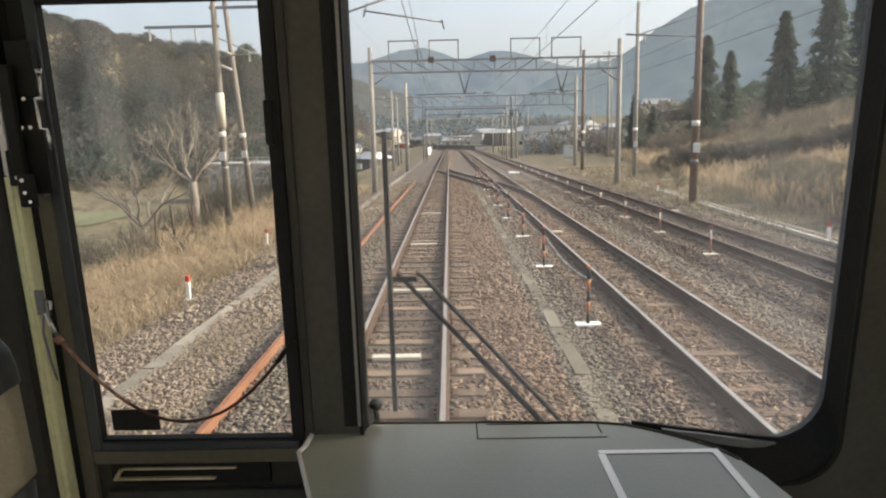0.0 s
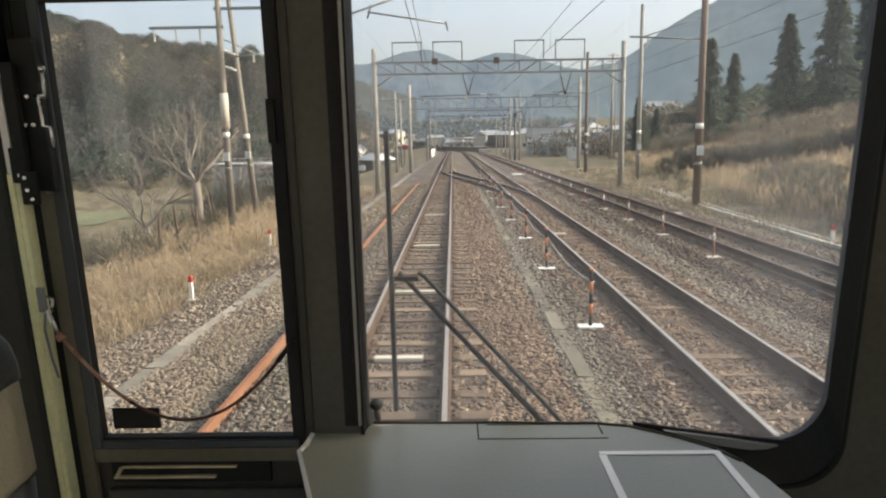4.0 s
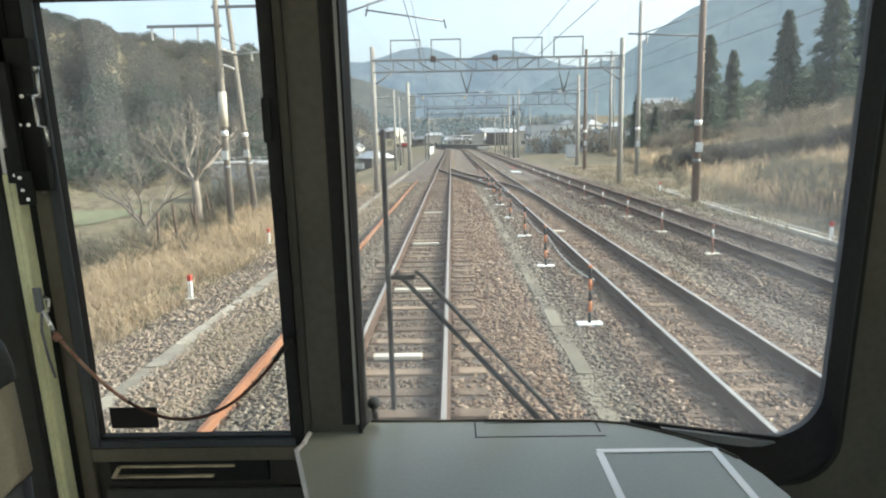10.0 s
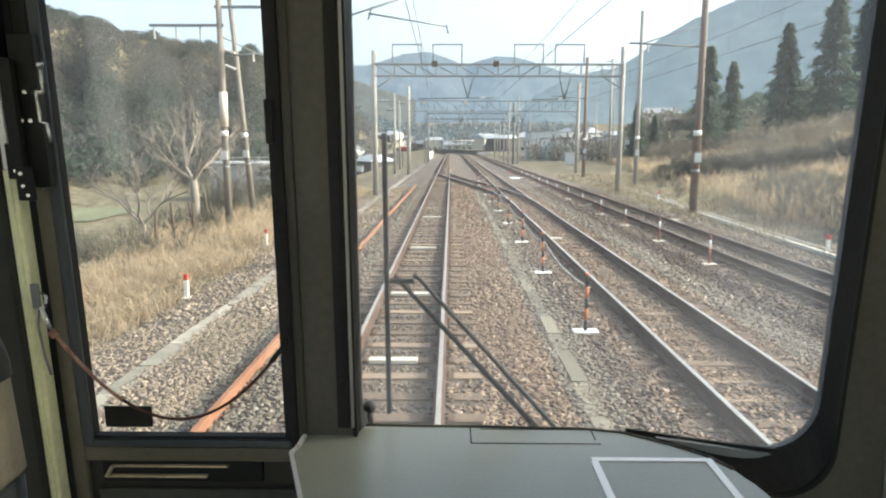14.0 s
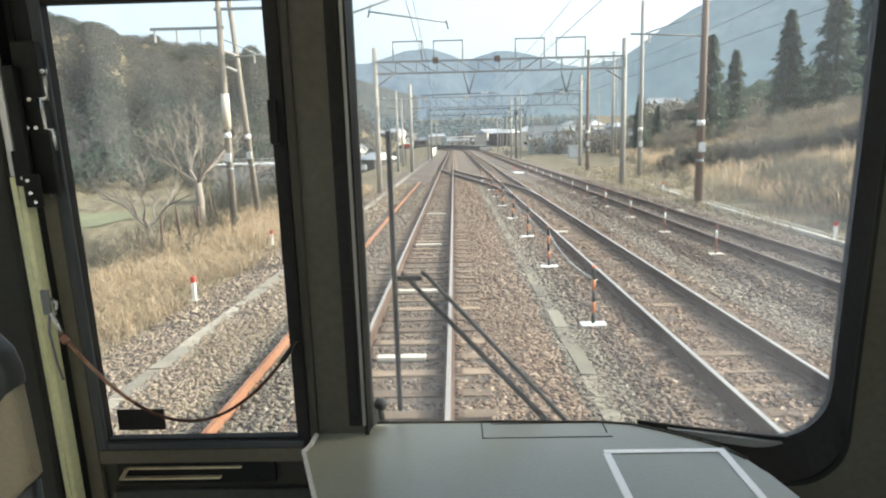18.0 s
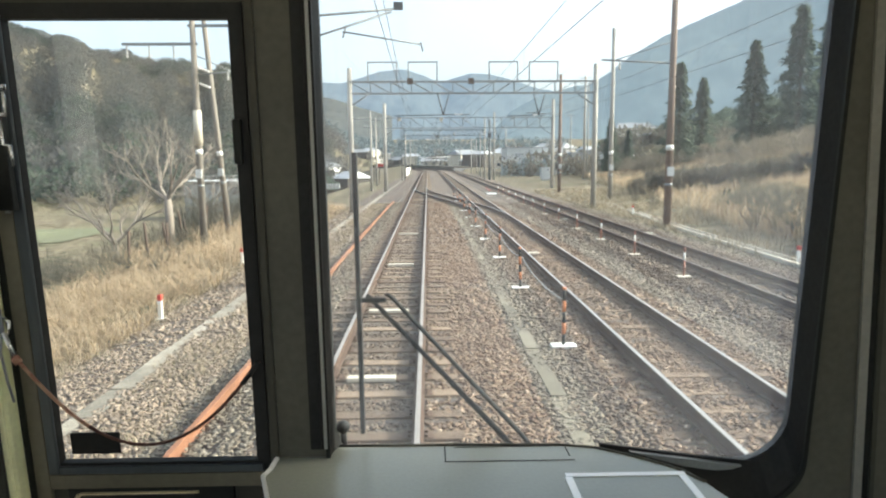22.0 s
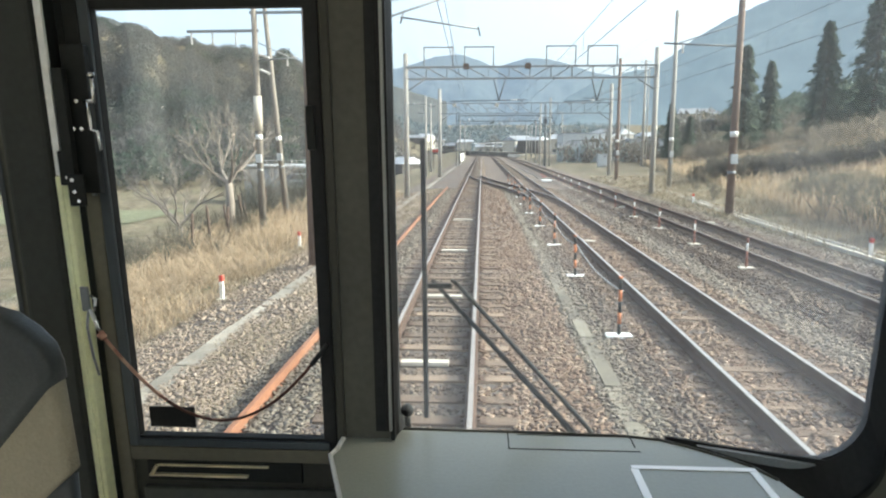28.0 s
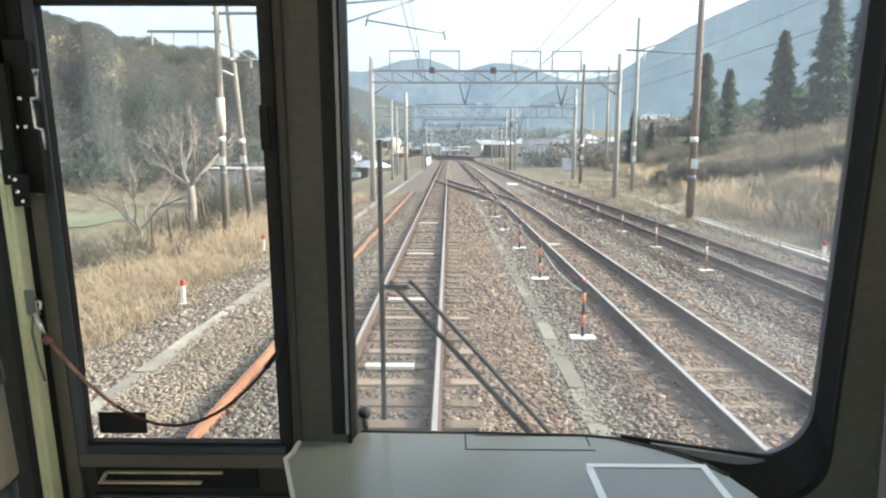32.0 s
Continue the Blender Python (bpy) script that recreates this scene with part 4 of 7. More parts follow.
pane = part("pane", plate([(-0.13, 2.02), (0.258, 2.02), (0.258, 2.854), (-0.13, 2.854)], [], -0.03, -0.025), M_glass, door, "clear dusty glass pane")
pane.visible_shadow = False
part("edge_strip", slab(0.279, 0.295, -0.062, -0.044, 1.2, 2.98, 0.003), M_cab, door)
part("frame_catch", slab(0.246, 0.262, -0.06, -0.05, 2.6, 2.68, 0.003), M_black, door)
hr_ = part("handle_recess", slab(-0.125, 0.2, -0.056, -0.044, 1.918, 1.9625), M_black, door, "dark recessed grip")
part("grip_edge", slab(-0.105, 0.13, -0.062, -0.054, 1.949, 1.9525, 0.001), M_brass, hr_, "worn brass edge")
part("grip_edge", slab(-0.125, 0.085, -0.065, -0.054, 1.9255, 1.9295, 0.001), M_brass, hr_, "worn brass edge")
part("grip_end", tubed([fd(-0.105, -0.062, 1.951), fd(-0.12, -0.064, 1.928)], 0.004, 6), M_brass, hr_, "worn brass edge")
part("lower_rail", slab(-0.14, 0.27, -0.06, -0.044, 1.86, 1.9, 0.004), M_cab_dark, door)
plate_ob = solo("label_plate", slab(-0.109, -0.014, -0.036, -0.031, 2.038, 2.083, 0.002), M_rubber, "plain black plate stuck to the door glass", "sign")

# jamb and post beside the door
post = thing("door_post", "pale green door jamb against a dark enamelled post", "door frame", kind="structure")
part("jamb", slab(-0.2300, -0.219, -0.085, -0.0553, 1.12, 2.548, 0.003), M_cab_green, post, "pale green enamel worn at the edge")
# the green jamb goes black above the hinge to imitate shade
part("shade_jamb", slab(-0.2235, -0.219, -0.085, -0.0553, 2.55, 3.28, 0.002), M_black, post, "upper jamb blacked to stand for shade")
part("edge_strip", slab(-0.2425, -0.2305, -0.091, -0.0553, 1.12, 2.552, 0.002), M_cab_green, post, "pale green enamel edge")
part("upper_edge", slab(-0.2385, -0.2245, -0.091, -0.0553, 2.553, 3.28, 0.002), M_jamb_grey, post, "pale grey enamel edge")
part("joint_gap", slab(-0.2185, -0.1875, -0.0552, -0.0475, 1.14, 2.97), M_black, post, "dark joint")
part("post", slab(-0.335, -0.2465, -0.1, -0.0553, 1.12, 3.28, 0.008), M_post_black, post, "near-black enamelled post")

latch = thing("door_latch", "black door latch with a bent chrome bolt rod", "latch")
part("lock_case", slab(-0.2, -0.1545, -0.078, -0.0625, 2.52, 2.79, 0.002), M_black, latch, "black lock case")
part("cover_plate", slab(-0.2225, -0.2005, -0.099, -0.0855, 2.553, 2.75, 0.002), M_black, latch, "black cover plate")
rod = [fd(-0.146, -0.1, 2.735), fd(-0.146, -0.1, 2.69), fd(-0.158, -0.1, 2.688), fd(-0.158, -0.1, 2.638), fd(-0.146, -0.1, 2.635), fd(-0.143, -0.1, 2.6)]
part("bolt_rod", tubed(rod, 0.0032, 6), M_chrome, latch, "bent chrome rod")
part("knob", tubed([fd(-0.146, -0.1, 2.741), fd(-0.146, -0.1, 2.733)], 0.0055, 8), M_chrome, latch)
part("stem", tubed([fd(-0.146, -0.1, 2.69), fd(-0.165, -0.092, 2.69)], 0.004, 6), M_chrome, latch)
for u, v in ((-0.18, 2.69), (-0.176, 2.64), (-0.192, 2.64), (-0.198, 2.735)):
    part("screw", tubed([fd(u, -0.078, v), fd(u, -0.0825, v)], 0.0035, 8), M_chrome, latch)
hinge = thing("hinge", "dark steel hinge with bright screws on the jamb", "hinge")
part("hinge_leaf", slab(-0.231, -0.2, -0.098, -0.0852, 2.535, 2.6, 0.003), M_black, hinge)
part("hinge_leaf", slab(-0.218, -0.185, -0.103, -0.0982, 2.495, 2.556, 0.003), M_black, hinge)
for u, v, d in ((-0.216, 2.55, -0.098), (-0.208, 2.545, -0.103), (-0.206, 2.522, -0.103), (-0.199, 2.505, -0.103)):
    part("screw", tubed([fd(u, d, v), fd(u, d - 0.004, v)], 0.0032, 8), M_chrome, hinge)
part("tab", slab(-0.172, -0.166, -0.064, -0.05, 2.515, 2.55, 0.001), M_alu, hinge)

hook = thing("cord_hook", "bright steel eye plate with a snap hook", "hook")
part("eye_plate", slab(-0.222, -0.206, -0.0905, -0.0852, 2.285, 2.335, 0.002), M_dull, hook)
part("eye", tubed([fd(-0.2, -0.09, 2.318), fd(-0.192, -0.1, 2.31), fd(-0.196, -0.1, 2.288), fd(-0.206, -0.092, 2.285)], 0.0028, 6), M_chrome, hook)
part("snap", tubed([fd(-0.206, -0.098, 2.29), fd(-0.197, -0.1, 2.262), fd(-0.188, -0.1, 2.236)], [0.003, 0.0045, 0.003], 7), M_chrome, hook)
part("loop", tubed([fd(-0.21, -0.096, 2.284), fd(-0.216, -0.094, 2.25), fd(-0.211, -0.094, 2.19), fd(-0.204, -0.094, 2.15)], 0.0022, 6), M_galv, hook)


def hanging(a, b, low, n=26):
    """A slack cord from a to b whose lowest point is at height low."""
    pts = []
    for i in range(n + 1):
        t = i / n
        p = a.lerp(b, t)
        k = 1 - (2 * t - 1) ** 2
        lift = (a.z + b.z) / 2 - low
        pts.append(Vector((p.x, p.y, p.z - lift * k ** 1.05)))
    return pts


cord = thing("safety_cord", "slack braided cord, red at one end, hung across the door window", "cord")
line = hanging(fd(-0.188, -0.1, 2.236), fd(0.268, -0.072, 2.225), 2.1)
part("cord_end", tubed(line[:8], 0.0032, 7), M_cord_red, cord, "faded red braid", True)
part("cord_length", tubed(line[7:], 0.003, 7), M_cord, cord, "dark braid", True)
part("knot", tubed([line[0] + Vector((-0.004, 0, 0.004)), line[0] + Vector((0.004, 0, -0.006))], 0.0075, 8), M_cord_red, cord, "knotted red braid", True)
part("cord_tip", tubed([line[-3], line[-1]], 0.0048, 7), M_rubber, cord, "black sleeve")

# desk
desk = thing("desk", "grey enamelled cab desk with a rounded corner", "desk", (0, 0, 0))
top = [(0.46, 0.62), (0.296, 1.107), (0.303, 1.133)]
top += [(0.307, 1.221), (0.40, 1.2285), (0.64, 1.226), (0.85, 1.218), (0.91, 1.205), (0.955, 1.178), (0.991, 1.152), (1.02, 1.128), (1.044, 1.104), (1.068, 1.06), (1.085, 1.01), (1.094, 0.94), (1.096, 0.62)]
bm = prism(bmesh.new(), top, 2.024, 2.05)
bmesh.ops.bevel(bm, geom=[e for e in bm.edges if all(v.co.z > 2.04 for v in e.verts)], offset=0.004, segments=2, profile=0.6, affect="EDGES")
part("desk_top", bm, M_desk, desk)
low = [(0.36, 0.62), (0.325, 1.107), (0.33, 1.19), (0.85, 1.185), (1.0, 1.1), (1.06, 1.0), (1.07, 0.62)]
part("body", prism(bmesh.new(), low, 1.1, 2.0235), M_cab_dark, desk, "dark desk body")
edge = bmesh.new()
for a, b in zip(top[:4], top[1:4]):
    pa, pb = Vector((a[0], a[1], 2.0515)), Vector((b[0], b[1], 2.0515))
    tube(edge, [pa, pb], 0.0045, 6)
part("edge_strip", edge, M_jamb_grey, desk, "worn bright edge strip")
back = bmesh.new()
for a, b in zip(top[3:12], top[4:13]):
    tube(back, [Vector((a[0], a[1], 2.049)), Vector((b[0], b[1], 2.049))], 0.0045, 6)
part("rear_bead", back, M_cab, desk, "rounded bead along the far edge")
hatch = bmesh.new()
for x0, x1, y0, y1 in ((0.620, 0.6225, 1.154, 1.226), (0.620, 0.862, 1.152, 1.1545), (0.8545, 0.857, 1.17, 1.214), (0.64, 0.856, 1.2135, 1.2158)):
    box(hatch, x0, x1, y0, y1, 2.0502, 2.0508)
part("hatch_joint", hatch, M_groove, desk, "thin dark joint of a flush hatch")
part("bracket", boxed(0.376, 0.396, 1.19, 1.215, 2.0505, 2.062, 0.003), M_galv, desk)
tape = thing("tape_frame", "white tape frame stuck to the desk", "tape")
part("tape_strip", boxed(0.832, 1.045, 1.086, 1.0985, 2.0508, 2.0516), M_tape, tape)
part("tape_strip", boxed(0.829, 0.8425, 0.66, 1.0855, 2.0508, 2.0516), M_tape, tape)
part("tape_strip", boxed(1.031, 1.0445, 0.66, 1.0855, 2.0508, 2.0516), M_tape, tape)

# wiper on the outside of the glass
wiper = thing("windscreen_wiper", "black windscreen wiper parked upright on two arms", "wiper")
D = 0.05
part("blade", slab(0.4555, 0.4645, D - 0.012, D + 0.006, 2.07, 2.62, 0.002), M_rubber, wiper, "black rubber blade")
part("blade_spine", slab(0.457, 0.463, D + 0.006, D + 0.013, 2.12, 2.57, 0.001), M_cab_dark, wiper)
part("yoke", slab(0.462, 0.512, D + 0.006, D + 0.016, 2.338, 2.348, 0.003), M_rubber, wiper)
part("arm", tubed([fp(0.47, D + 0.014, 2.342), fp(0.735, D + 0.014, 2.045), fp(0.80, D + 0.005, 1.97)], [0.0048, 0.007, 0.009], 6), M_rubber, wiper)
part("arm", tubed([fp(0.508, D + 0.014, 2.343), fp(0.52, D + 0.014, 2.335), fp(0.776, D + 0.014, 2.045), fp(0.84, D + 0.005, 1.97)], [0.0048, 0.0048, 0.0055, 0.006], 6), M_rubber, wiper)
part("pivot", tubed([fp(0.80, 0.01, 1.97), fp(0.80, D + 0.02, 1.97)], 0.016, 12), M_cab_dark, wiper)
part("pivot", tubed([fp(0.84, 0.01, 1.97), fp(0.84, D + 0.02, 1.97)], 0.012, 12), M_cab_dark, wiper)
stop = thing("washer_nozzle", "small black nozzle at the windscreen corner", "nozzle")
nb = bmesh.new()
bmesh.ops.create_uvsphere(nb, u_segments=10, v_segments=7, radius=0.0135, matrix=Matrix.Translation(fp(0.421, 0.012, 2.082)))
part("nozzle", nb, M_rubber, stop, "", True)
part("stem", tubed([fp(0.421, 0.012, 2.075), fp(0.423, 0.006, 2.045)], 0.006, 8), M_rubber, stop)

# driver's seat
seat = thing("driver_seat", "cab seat with a beige back under a black vinyl head cover", "seat", (0, 0, 0))
def cushion_plate(poly, y0, y1, bevel):
    """An upright padded panel: an outline in x and z, rounded at its rims."""
    bm = bmesh.new()
    a, b = [bm.verts.new((x, y0, z)) for x, z in poly], [bm.verts.new((x, y1, z)) for x, z in poly]
    bm.faces.new(a)
    bm.faces.new(b[::-1])
    for i in range(len(poly)):
        j = (i + 1) % len(poly)
        bm.faces.new((a[j], a[i], b[i], b[j]))
    bmesh.ops.recalc_face_normals(bm, faces=bm.faces[:])
    bmesh.ops.bevel(bm, geom=[e for e in bm.edges if abs(e.verts[0].co.y - e.verts[1].co.y) < 0.002], offset=bevel, segments=3, profile=0.5, affect="EDGES")
    for f in bm.faces:
        f.smooth = True
    return bm


part("head_cover", cushion_plate([(-0.43, 2.44), (-0.02, 2.425), (0.02, 2.414), (0.046, 2.396), (0.064, 2.376), (0.071, 2.354), (0.073, 2.333), (0, 2.251), (-0.43, 1.76)], 0.69, 0.735, 0.012), M_seat, seat, "black vinyl cover")
part("backrest", cushion_plate([(-0.43, 2.36), (-0.02, 2.348), (0.0715, 2.34), (0.0807, 2.221), (0.042, 2.182), (-0.43, 1.7)], 0.698, 0.729, 0.008), M_beige, seat, "beige fabric back")
part("lower_back", cushion_plate([(-0.43, 1.9), (0.035, 2.188), (0.078, 2.214), (0.08, 1.548), (-0.43, 1.56)], 0.703, 0.727, 0.006), M_seat, seat, "black vinyl lower back")
part("cushion", boxed(-0.44, 0.06, 0.1, 0.72, 1.48, 1.58, 0.04), M_beige, seat, "", True)
part("pedestal", boxed(-0.3, -0.08, 0.3, 0.5, 1.1, 1.49, 0.01), M_cab_dark, seat)


# ---------------------------------------------------------------- overhead line
def mast(parent, x, y, h, r=0.16, material=None, base=-0.35, name="post"):
    return part(name, tubed([(x, y, base - 0.3), (x, y, h)], [r, r * 0.82], 14), material or M_pole, parent)


def lattice(parent, x, y, h, w, name="lattice_mast"):
    bm = bmesh.new()
    for sx in (-w, w):
        for sy in (-w, w):
            box(bm, x + sx - 0.045, x + sx + 0.045, y + sy - 0.045, y + sy + 0.045, -0.6, h)
    z, k = -0.3, 1
    while z < h - 0.7:
        for sy in (-w, w):
            tube(bm, [(x - w * k, y + sy, z), (x + w * k, y + sy, z + 0.7)], 0.018, 4)
        for sx in (-w, w):
            tube(bm, [(x + sx, y - w * k, z), (x + sx, y + w * k, z + 0.7)], 0.018, 4)
        z, k = z + 0.7, -k
    return part(name, bm, M_gantry, parent, "lattice steel mast")


def gantry(y, xl, xr, z0, z1, bays, label, dense=False, tall=(0.9, 0.9), wide_post=0.2, lat=False, portals=()):
    g = thing("line_gantry", label, "gantry", (0, 0, 0), "overhead line gantries")
    steel = M_gantry if dense else M_galv
    if lat:
        lattice(g, xl, y, z1 + tall[0], 0.22)
    else:
        mast(g, xl, y, z1 + tall[0], wide_post)
    mast(g, xr, y, z1 + tall[1], wide_post)
    c = 0.055 if dense else 0.032
    for yy in (y - 0.22, y + 0.22):
        part("lower_chord", boxed(xl, xr, yy - c, yy + c, z0 - c, z0 + c), steel, g)
        part("upper_chord", boxed(xl, xr, yy - c, yy + c, z1 - c, z1 + c), steel, g)
    w = (xr - xl) / bays
    for i in range(bays):
        xa, xb = xl + i * w, xl + (i + 1) * w
        for yy in (y - 0.2, y + 0.2):
            if dense:
                part("brace", tubed([(xa, yy, z0), ((xa + xb) / 2, yy, z1), (xb, yy, z0)], 0.048, 5), steel, g)
            else:
                up = i < bays / 2
                part("brace", tubed([(xa, yy, z1 if up else z0), (xb, yy, z0 if up else z1)], 0.021, 5), steel, g)
                part("upright", boxed(xb - 0.02, xb + 0.02, yy - 0.02, yy + 0.02, z0, z1), steel, g)
    for x, s in ((xl, 1), (xr, -1)):
        part("knee_brace", tubed([(x, y, z0 - 0.75), (x + s * 1.15, y, z0)], 0.04, 6), steel, g)
    for x0, x1, hh in portals:
        bm = bmesh.new()
        for x in (x0, x1):
            box(bm, x - 0.035, x + 0.035, y - 0.035, y + 0.035, z1, z1 + hh)
        box(bm, x0 - 0.035, x1 + 0.035, y - 0.035, y + 0.035, z1 + hh, z1 + hh + 0.07)
        part("feeder_frame", bm, steel, g)
        for x in (x0, x1):
            part("insulator", insulator((x, y, z1 + hh - 0.05), (x, y, z1 + hh - 0.4)), M_insul, g, "", True)
    return g


def insulator(a, b, r=0.055):
    a, b = Vector(a), Vector(b)
    pts, rs = [], []
    for i in range(9):
        pts.append(a.lerp(b, i / 8))
        rs.append(r if i % 2 else r * 0.45)
    return tubed(pts, rs, 8)


def hanger(g, x, y, zt, zb, x0, x1):
    """A V of steel bars below the beam with the pull-off bar and its insulators."""
    for s in (-0.33, 0.36):
        part("drop_bar", tubed([(x + s, y, zt), (x, y, zb)], 0.035, 6), M_dark_steel, g)
    part("pull_off_bar", tubed([(x0, y, zb - 0.03), (x1, y, zb + 0.03)], 0.028, 6), M_dark_steel, g)
    for xx in (x0 + 0.25, x1 - 0.25):
        part("clamp", boxed(xx - 0.03, xx + 0.03, y - 0.03, y + 0.03, zb - 0.2, zb + 0.02), M_galv, g)
    part("insulator", insulator((x1 - 0.9 if x1 - x > 0.5 else x - 0.4, y, zb + 0.03), (x1 - 0.5 if x1 - x > 0.5 else x - 0.08, y, zb + 0.03)), M_insul, g, "", True)


g0 = gantry(40.0, -4.0, 10.7, 6.62, 7.3, 12, "light steel gantry with raised feeder frames", tall=(0.8, 1.0), wide_post=0.17, portals=((-2.9, -1.2, 1.1), (-0.5, 1.2, 1.1), (4.3, 6.0, 1.1), (6.7, 8.4, 1.1)))
hanger(g0, 1.55, 40.0, 6.6, 5.35, -1.35, 3.15)
hanger(g0, 7.3, 40.0, 6.6, 5.3, 5.4, 7.7)
for x in (-0.4, 3.2):
    part("lamp_plate", boxed(x - 0.17, x + 0.17, 39.5, 39.53, 7.1, 7.45, 0.01), M_wood_dark, g0, "small brown plate")

AWAY = 48.0
g1 = gantry(19.2, -3.7, 13.3, 5.93, 6.95, 13, "light steel truss gantry across three tracks", tall=(1.4, 1.8), wide_post=0.2)
hanger(g1, 1.55, 19.2, 5.9, 4.97, -1.35, 3.15)
hanger(g1, 7.75, 19.2, 5.9, 4.92, 5.7, 7.7)
for x in (-2.2, 2.0):
    part("sign_plate", boxed(x - 0.16, x + 0.16, 18.9, 18.93, 6.62, 6.92, 0.01), M_conc_light, g1, "small pale plate")
for x in (-0.75, 3.3, 6.2):
    part("dropper_arm", tubed([(x, 19.2, 5.9), (x + 0.02, 19.2, 5.35)], 0.022, 6), M_dark_steel, g1)
    part("insulator", insulator((x, 19.2, 5.5), (x + 0.02, 19.2, 5.2)), M_insul, g1, "", True)

g2 = gantry(53, -3.15, 9.3, 6.45, 7.3, 16, "dense zigzag truss gantry on a lattice mast", True, (1.5, 1.9), 0.14, True, ((1.3, 2.75, 1.05),))
mast(g2, 10.15, 54, 8.9, 0.19, M_gantry)
mast(g2, 10.95, 55, 10.1, 0.16)
for z in (1.2, 2.4, 3.6, 4.8, 6.1, 7.2):
    part("rung", boxed(10.15, 10.95, 54.4, 54.5, z, z + 0.08), M_galv, g2)
part("cross_beam", boxed(9.1, 11.3, 53.6, 53.75, 6.9, 7.05), M_galv, g2)
part("cross_beam", boxed(9.1, 11.3, 54.2, 54.35, 7.6, 7.75), M_galv, g2)
part("switch_box", boxed(9.8, 10.35, 53.4, 53.8, 6.2, 6.8, 0.03), M_dark_steel, g2)
hanger(g2, 1.6, 53, 6.42, 5.3, -1.2, 3.1)
hanger(g2, 6.9, 53, 6.42, 5.3, 5.5, 7.7)
gantry(104, -3.4, 10.6, 6.5, 7.1, 8, "slender gantry further along the line", tall=(0.6, 0.6), wide_post=0.13)
gantry(182, -3.6, 12.0, 6.5, 7.1, 8, "far gantry before the station", tall=(0.6, 0.6), wide_post=0.13)


AWAY = 0.0


def wire(pts, r, label, name="overhead_wire"):
    return solo(name, tubed(pts, r, 5), M_wire, label, "wire", "overhead wires")


SUP = (-32, 4, 40, 67.2, 101, 152, 230)
for c, dx in ((OWN, -0.2), (NEXT, -0.9), (THIRD, -0.2)):
    pts = [(c + dx + (0.2 if i % 2 else -0.2), y, 4.95) for i, y in enumerate(SUP)]
    wire(pts, 0.008, "thin dark contact wire over the track")
    mes = []
    for (xa, ya, _), (xb, yb, _) in zip(pts, pts[1:]):
        for k in range(8):
            t = k / 8
            mes.append((xa + (xb - xa) * t, ya + (yb - ya) * t, 5.75 - 1.6 * t * (1 - t) * min(1, (yb - ya) / 50)))
    wire(mes, 0.007, "thin dark carrying wire sagging between gantries")
    dr = bmesh.new()
    for p in mes[1::2]:
        tube(dr, [(p[0], p[1], p[2]), (p[0], p[1], 4.95)], 0.004, 3)
    solo("wire_droppers", dr, M_wire, "thin droppers between carrying and contact wire", "wire", kind="stuff")
for x, z in ((-3.7, 8.3), (11.5, 9.9)):
    wire([(x, -20, z), (x, 12, z - 0.7), (x, 40, z), (x, 54, z - 0.4), (x, 67, z), (x, 101, z), (x, 152, z - 0.4)], 0.0055, "thin feeder wire along the masts")


# ---------------------------------------------------------------- poles beside the line
def power_pole(x, y, h, r, label, arms=2, base=None):
    p = thing("power_pole", label, "utility pole", (x, y, 0), "poles beside the line")
    z0 = float(land(x, y + AWAY)) - 0.2 if base is None else base
    part("shaft", tubed([(0, 0, z0), (0, 0, h)], [r, r * 0.65], 14), M_pole, p)
    for i in range(arms):
        z = h - 0.35 - 0.8 * i
        part("cross_arm", boxed(-0.8, 0.8, -0.05, 0.05, z, z + 0.08), M_galv, p)
        for u in (-0.7, 0.0, 0.7):
            part("insulator", insulator((u, 0, z + 0.08), (u, 0, z + 0.3), 0.05), M_insul, p, "", True)
    return p


AWAY = 48.0
power_pole(24.1, 51, 15.0, 0.24, "tall round grey power pole in dead grass", 2)
power_pole(24.75, 51.6, 14.0, 0.1, "slender grey pole beside the taller one", 0)
power_pole(-6.6, 45, 8.6, 0.14, "slender grey pole on the embankment edge", 1)
pa_ = power_pole(-5.7, 26, 8.2, 0.15, "concrete pole with long side arms on the embankment", 0)
for zz in (7.25, 6.3):
    part("side_arm", boxed(-2.1 if zz > 7 else -0.9, 0.2, -0.05, 0.05, zz, zz + 0.09), M_galv, pa_)
    for u in ((-1.9, -1.3, -0.8) if zz > 7 else (-0.8,)):
        part("insulator", insulator((u, 0, zz + 0.09), (u, 0, zz + 0.32), 0.05), M_insul, pa_, "", True)
power_pole(-26.5, 75, 3.4, 0.14, "lamp pole over the low ground", 0)
power_pole(30.0, 88, 12.0, 0.15, "slender grey pole behind the substation", 1)
power_pole(42.0, 82, 8.6, 0.13, "slender grey pole by the dark bank", 0)
power_pole(17.5, 95, 10.0, 0.15, "grey pole behind the substation", 1)
for x, y, h in ((-3.4, 72, 7.5), (10.3, 74, 8.2), (-4.0, 128, 7.5), (12.5, 78, 8.0), (13.0, 120, 8.0), (14.5, 150, 8.0)):
    power_pole(x, y, h, 0.12, "slender pale pole along the line", 0)
AWAY = 0.0


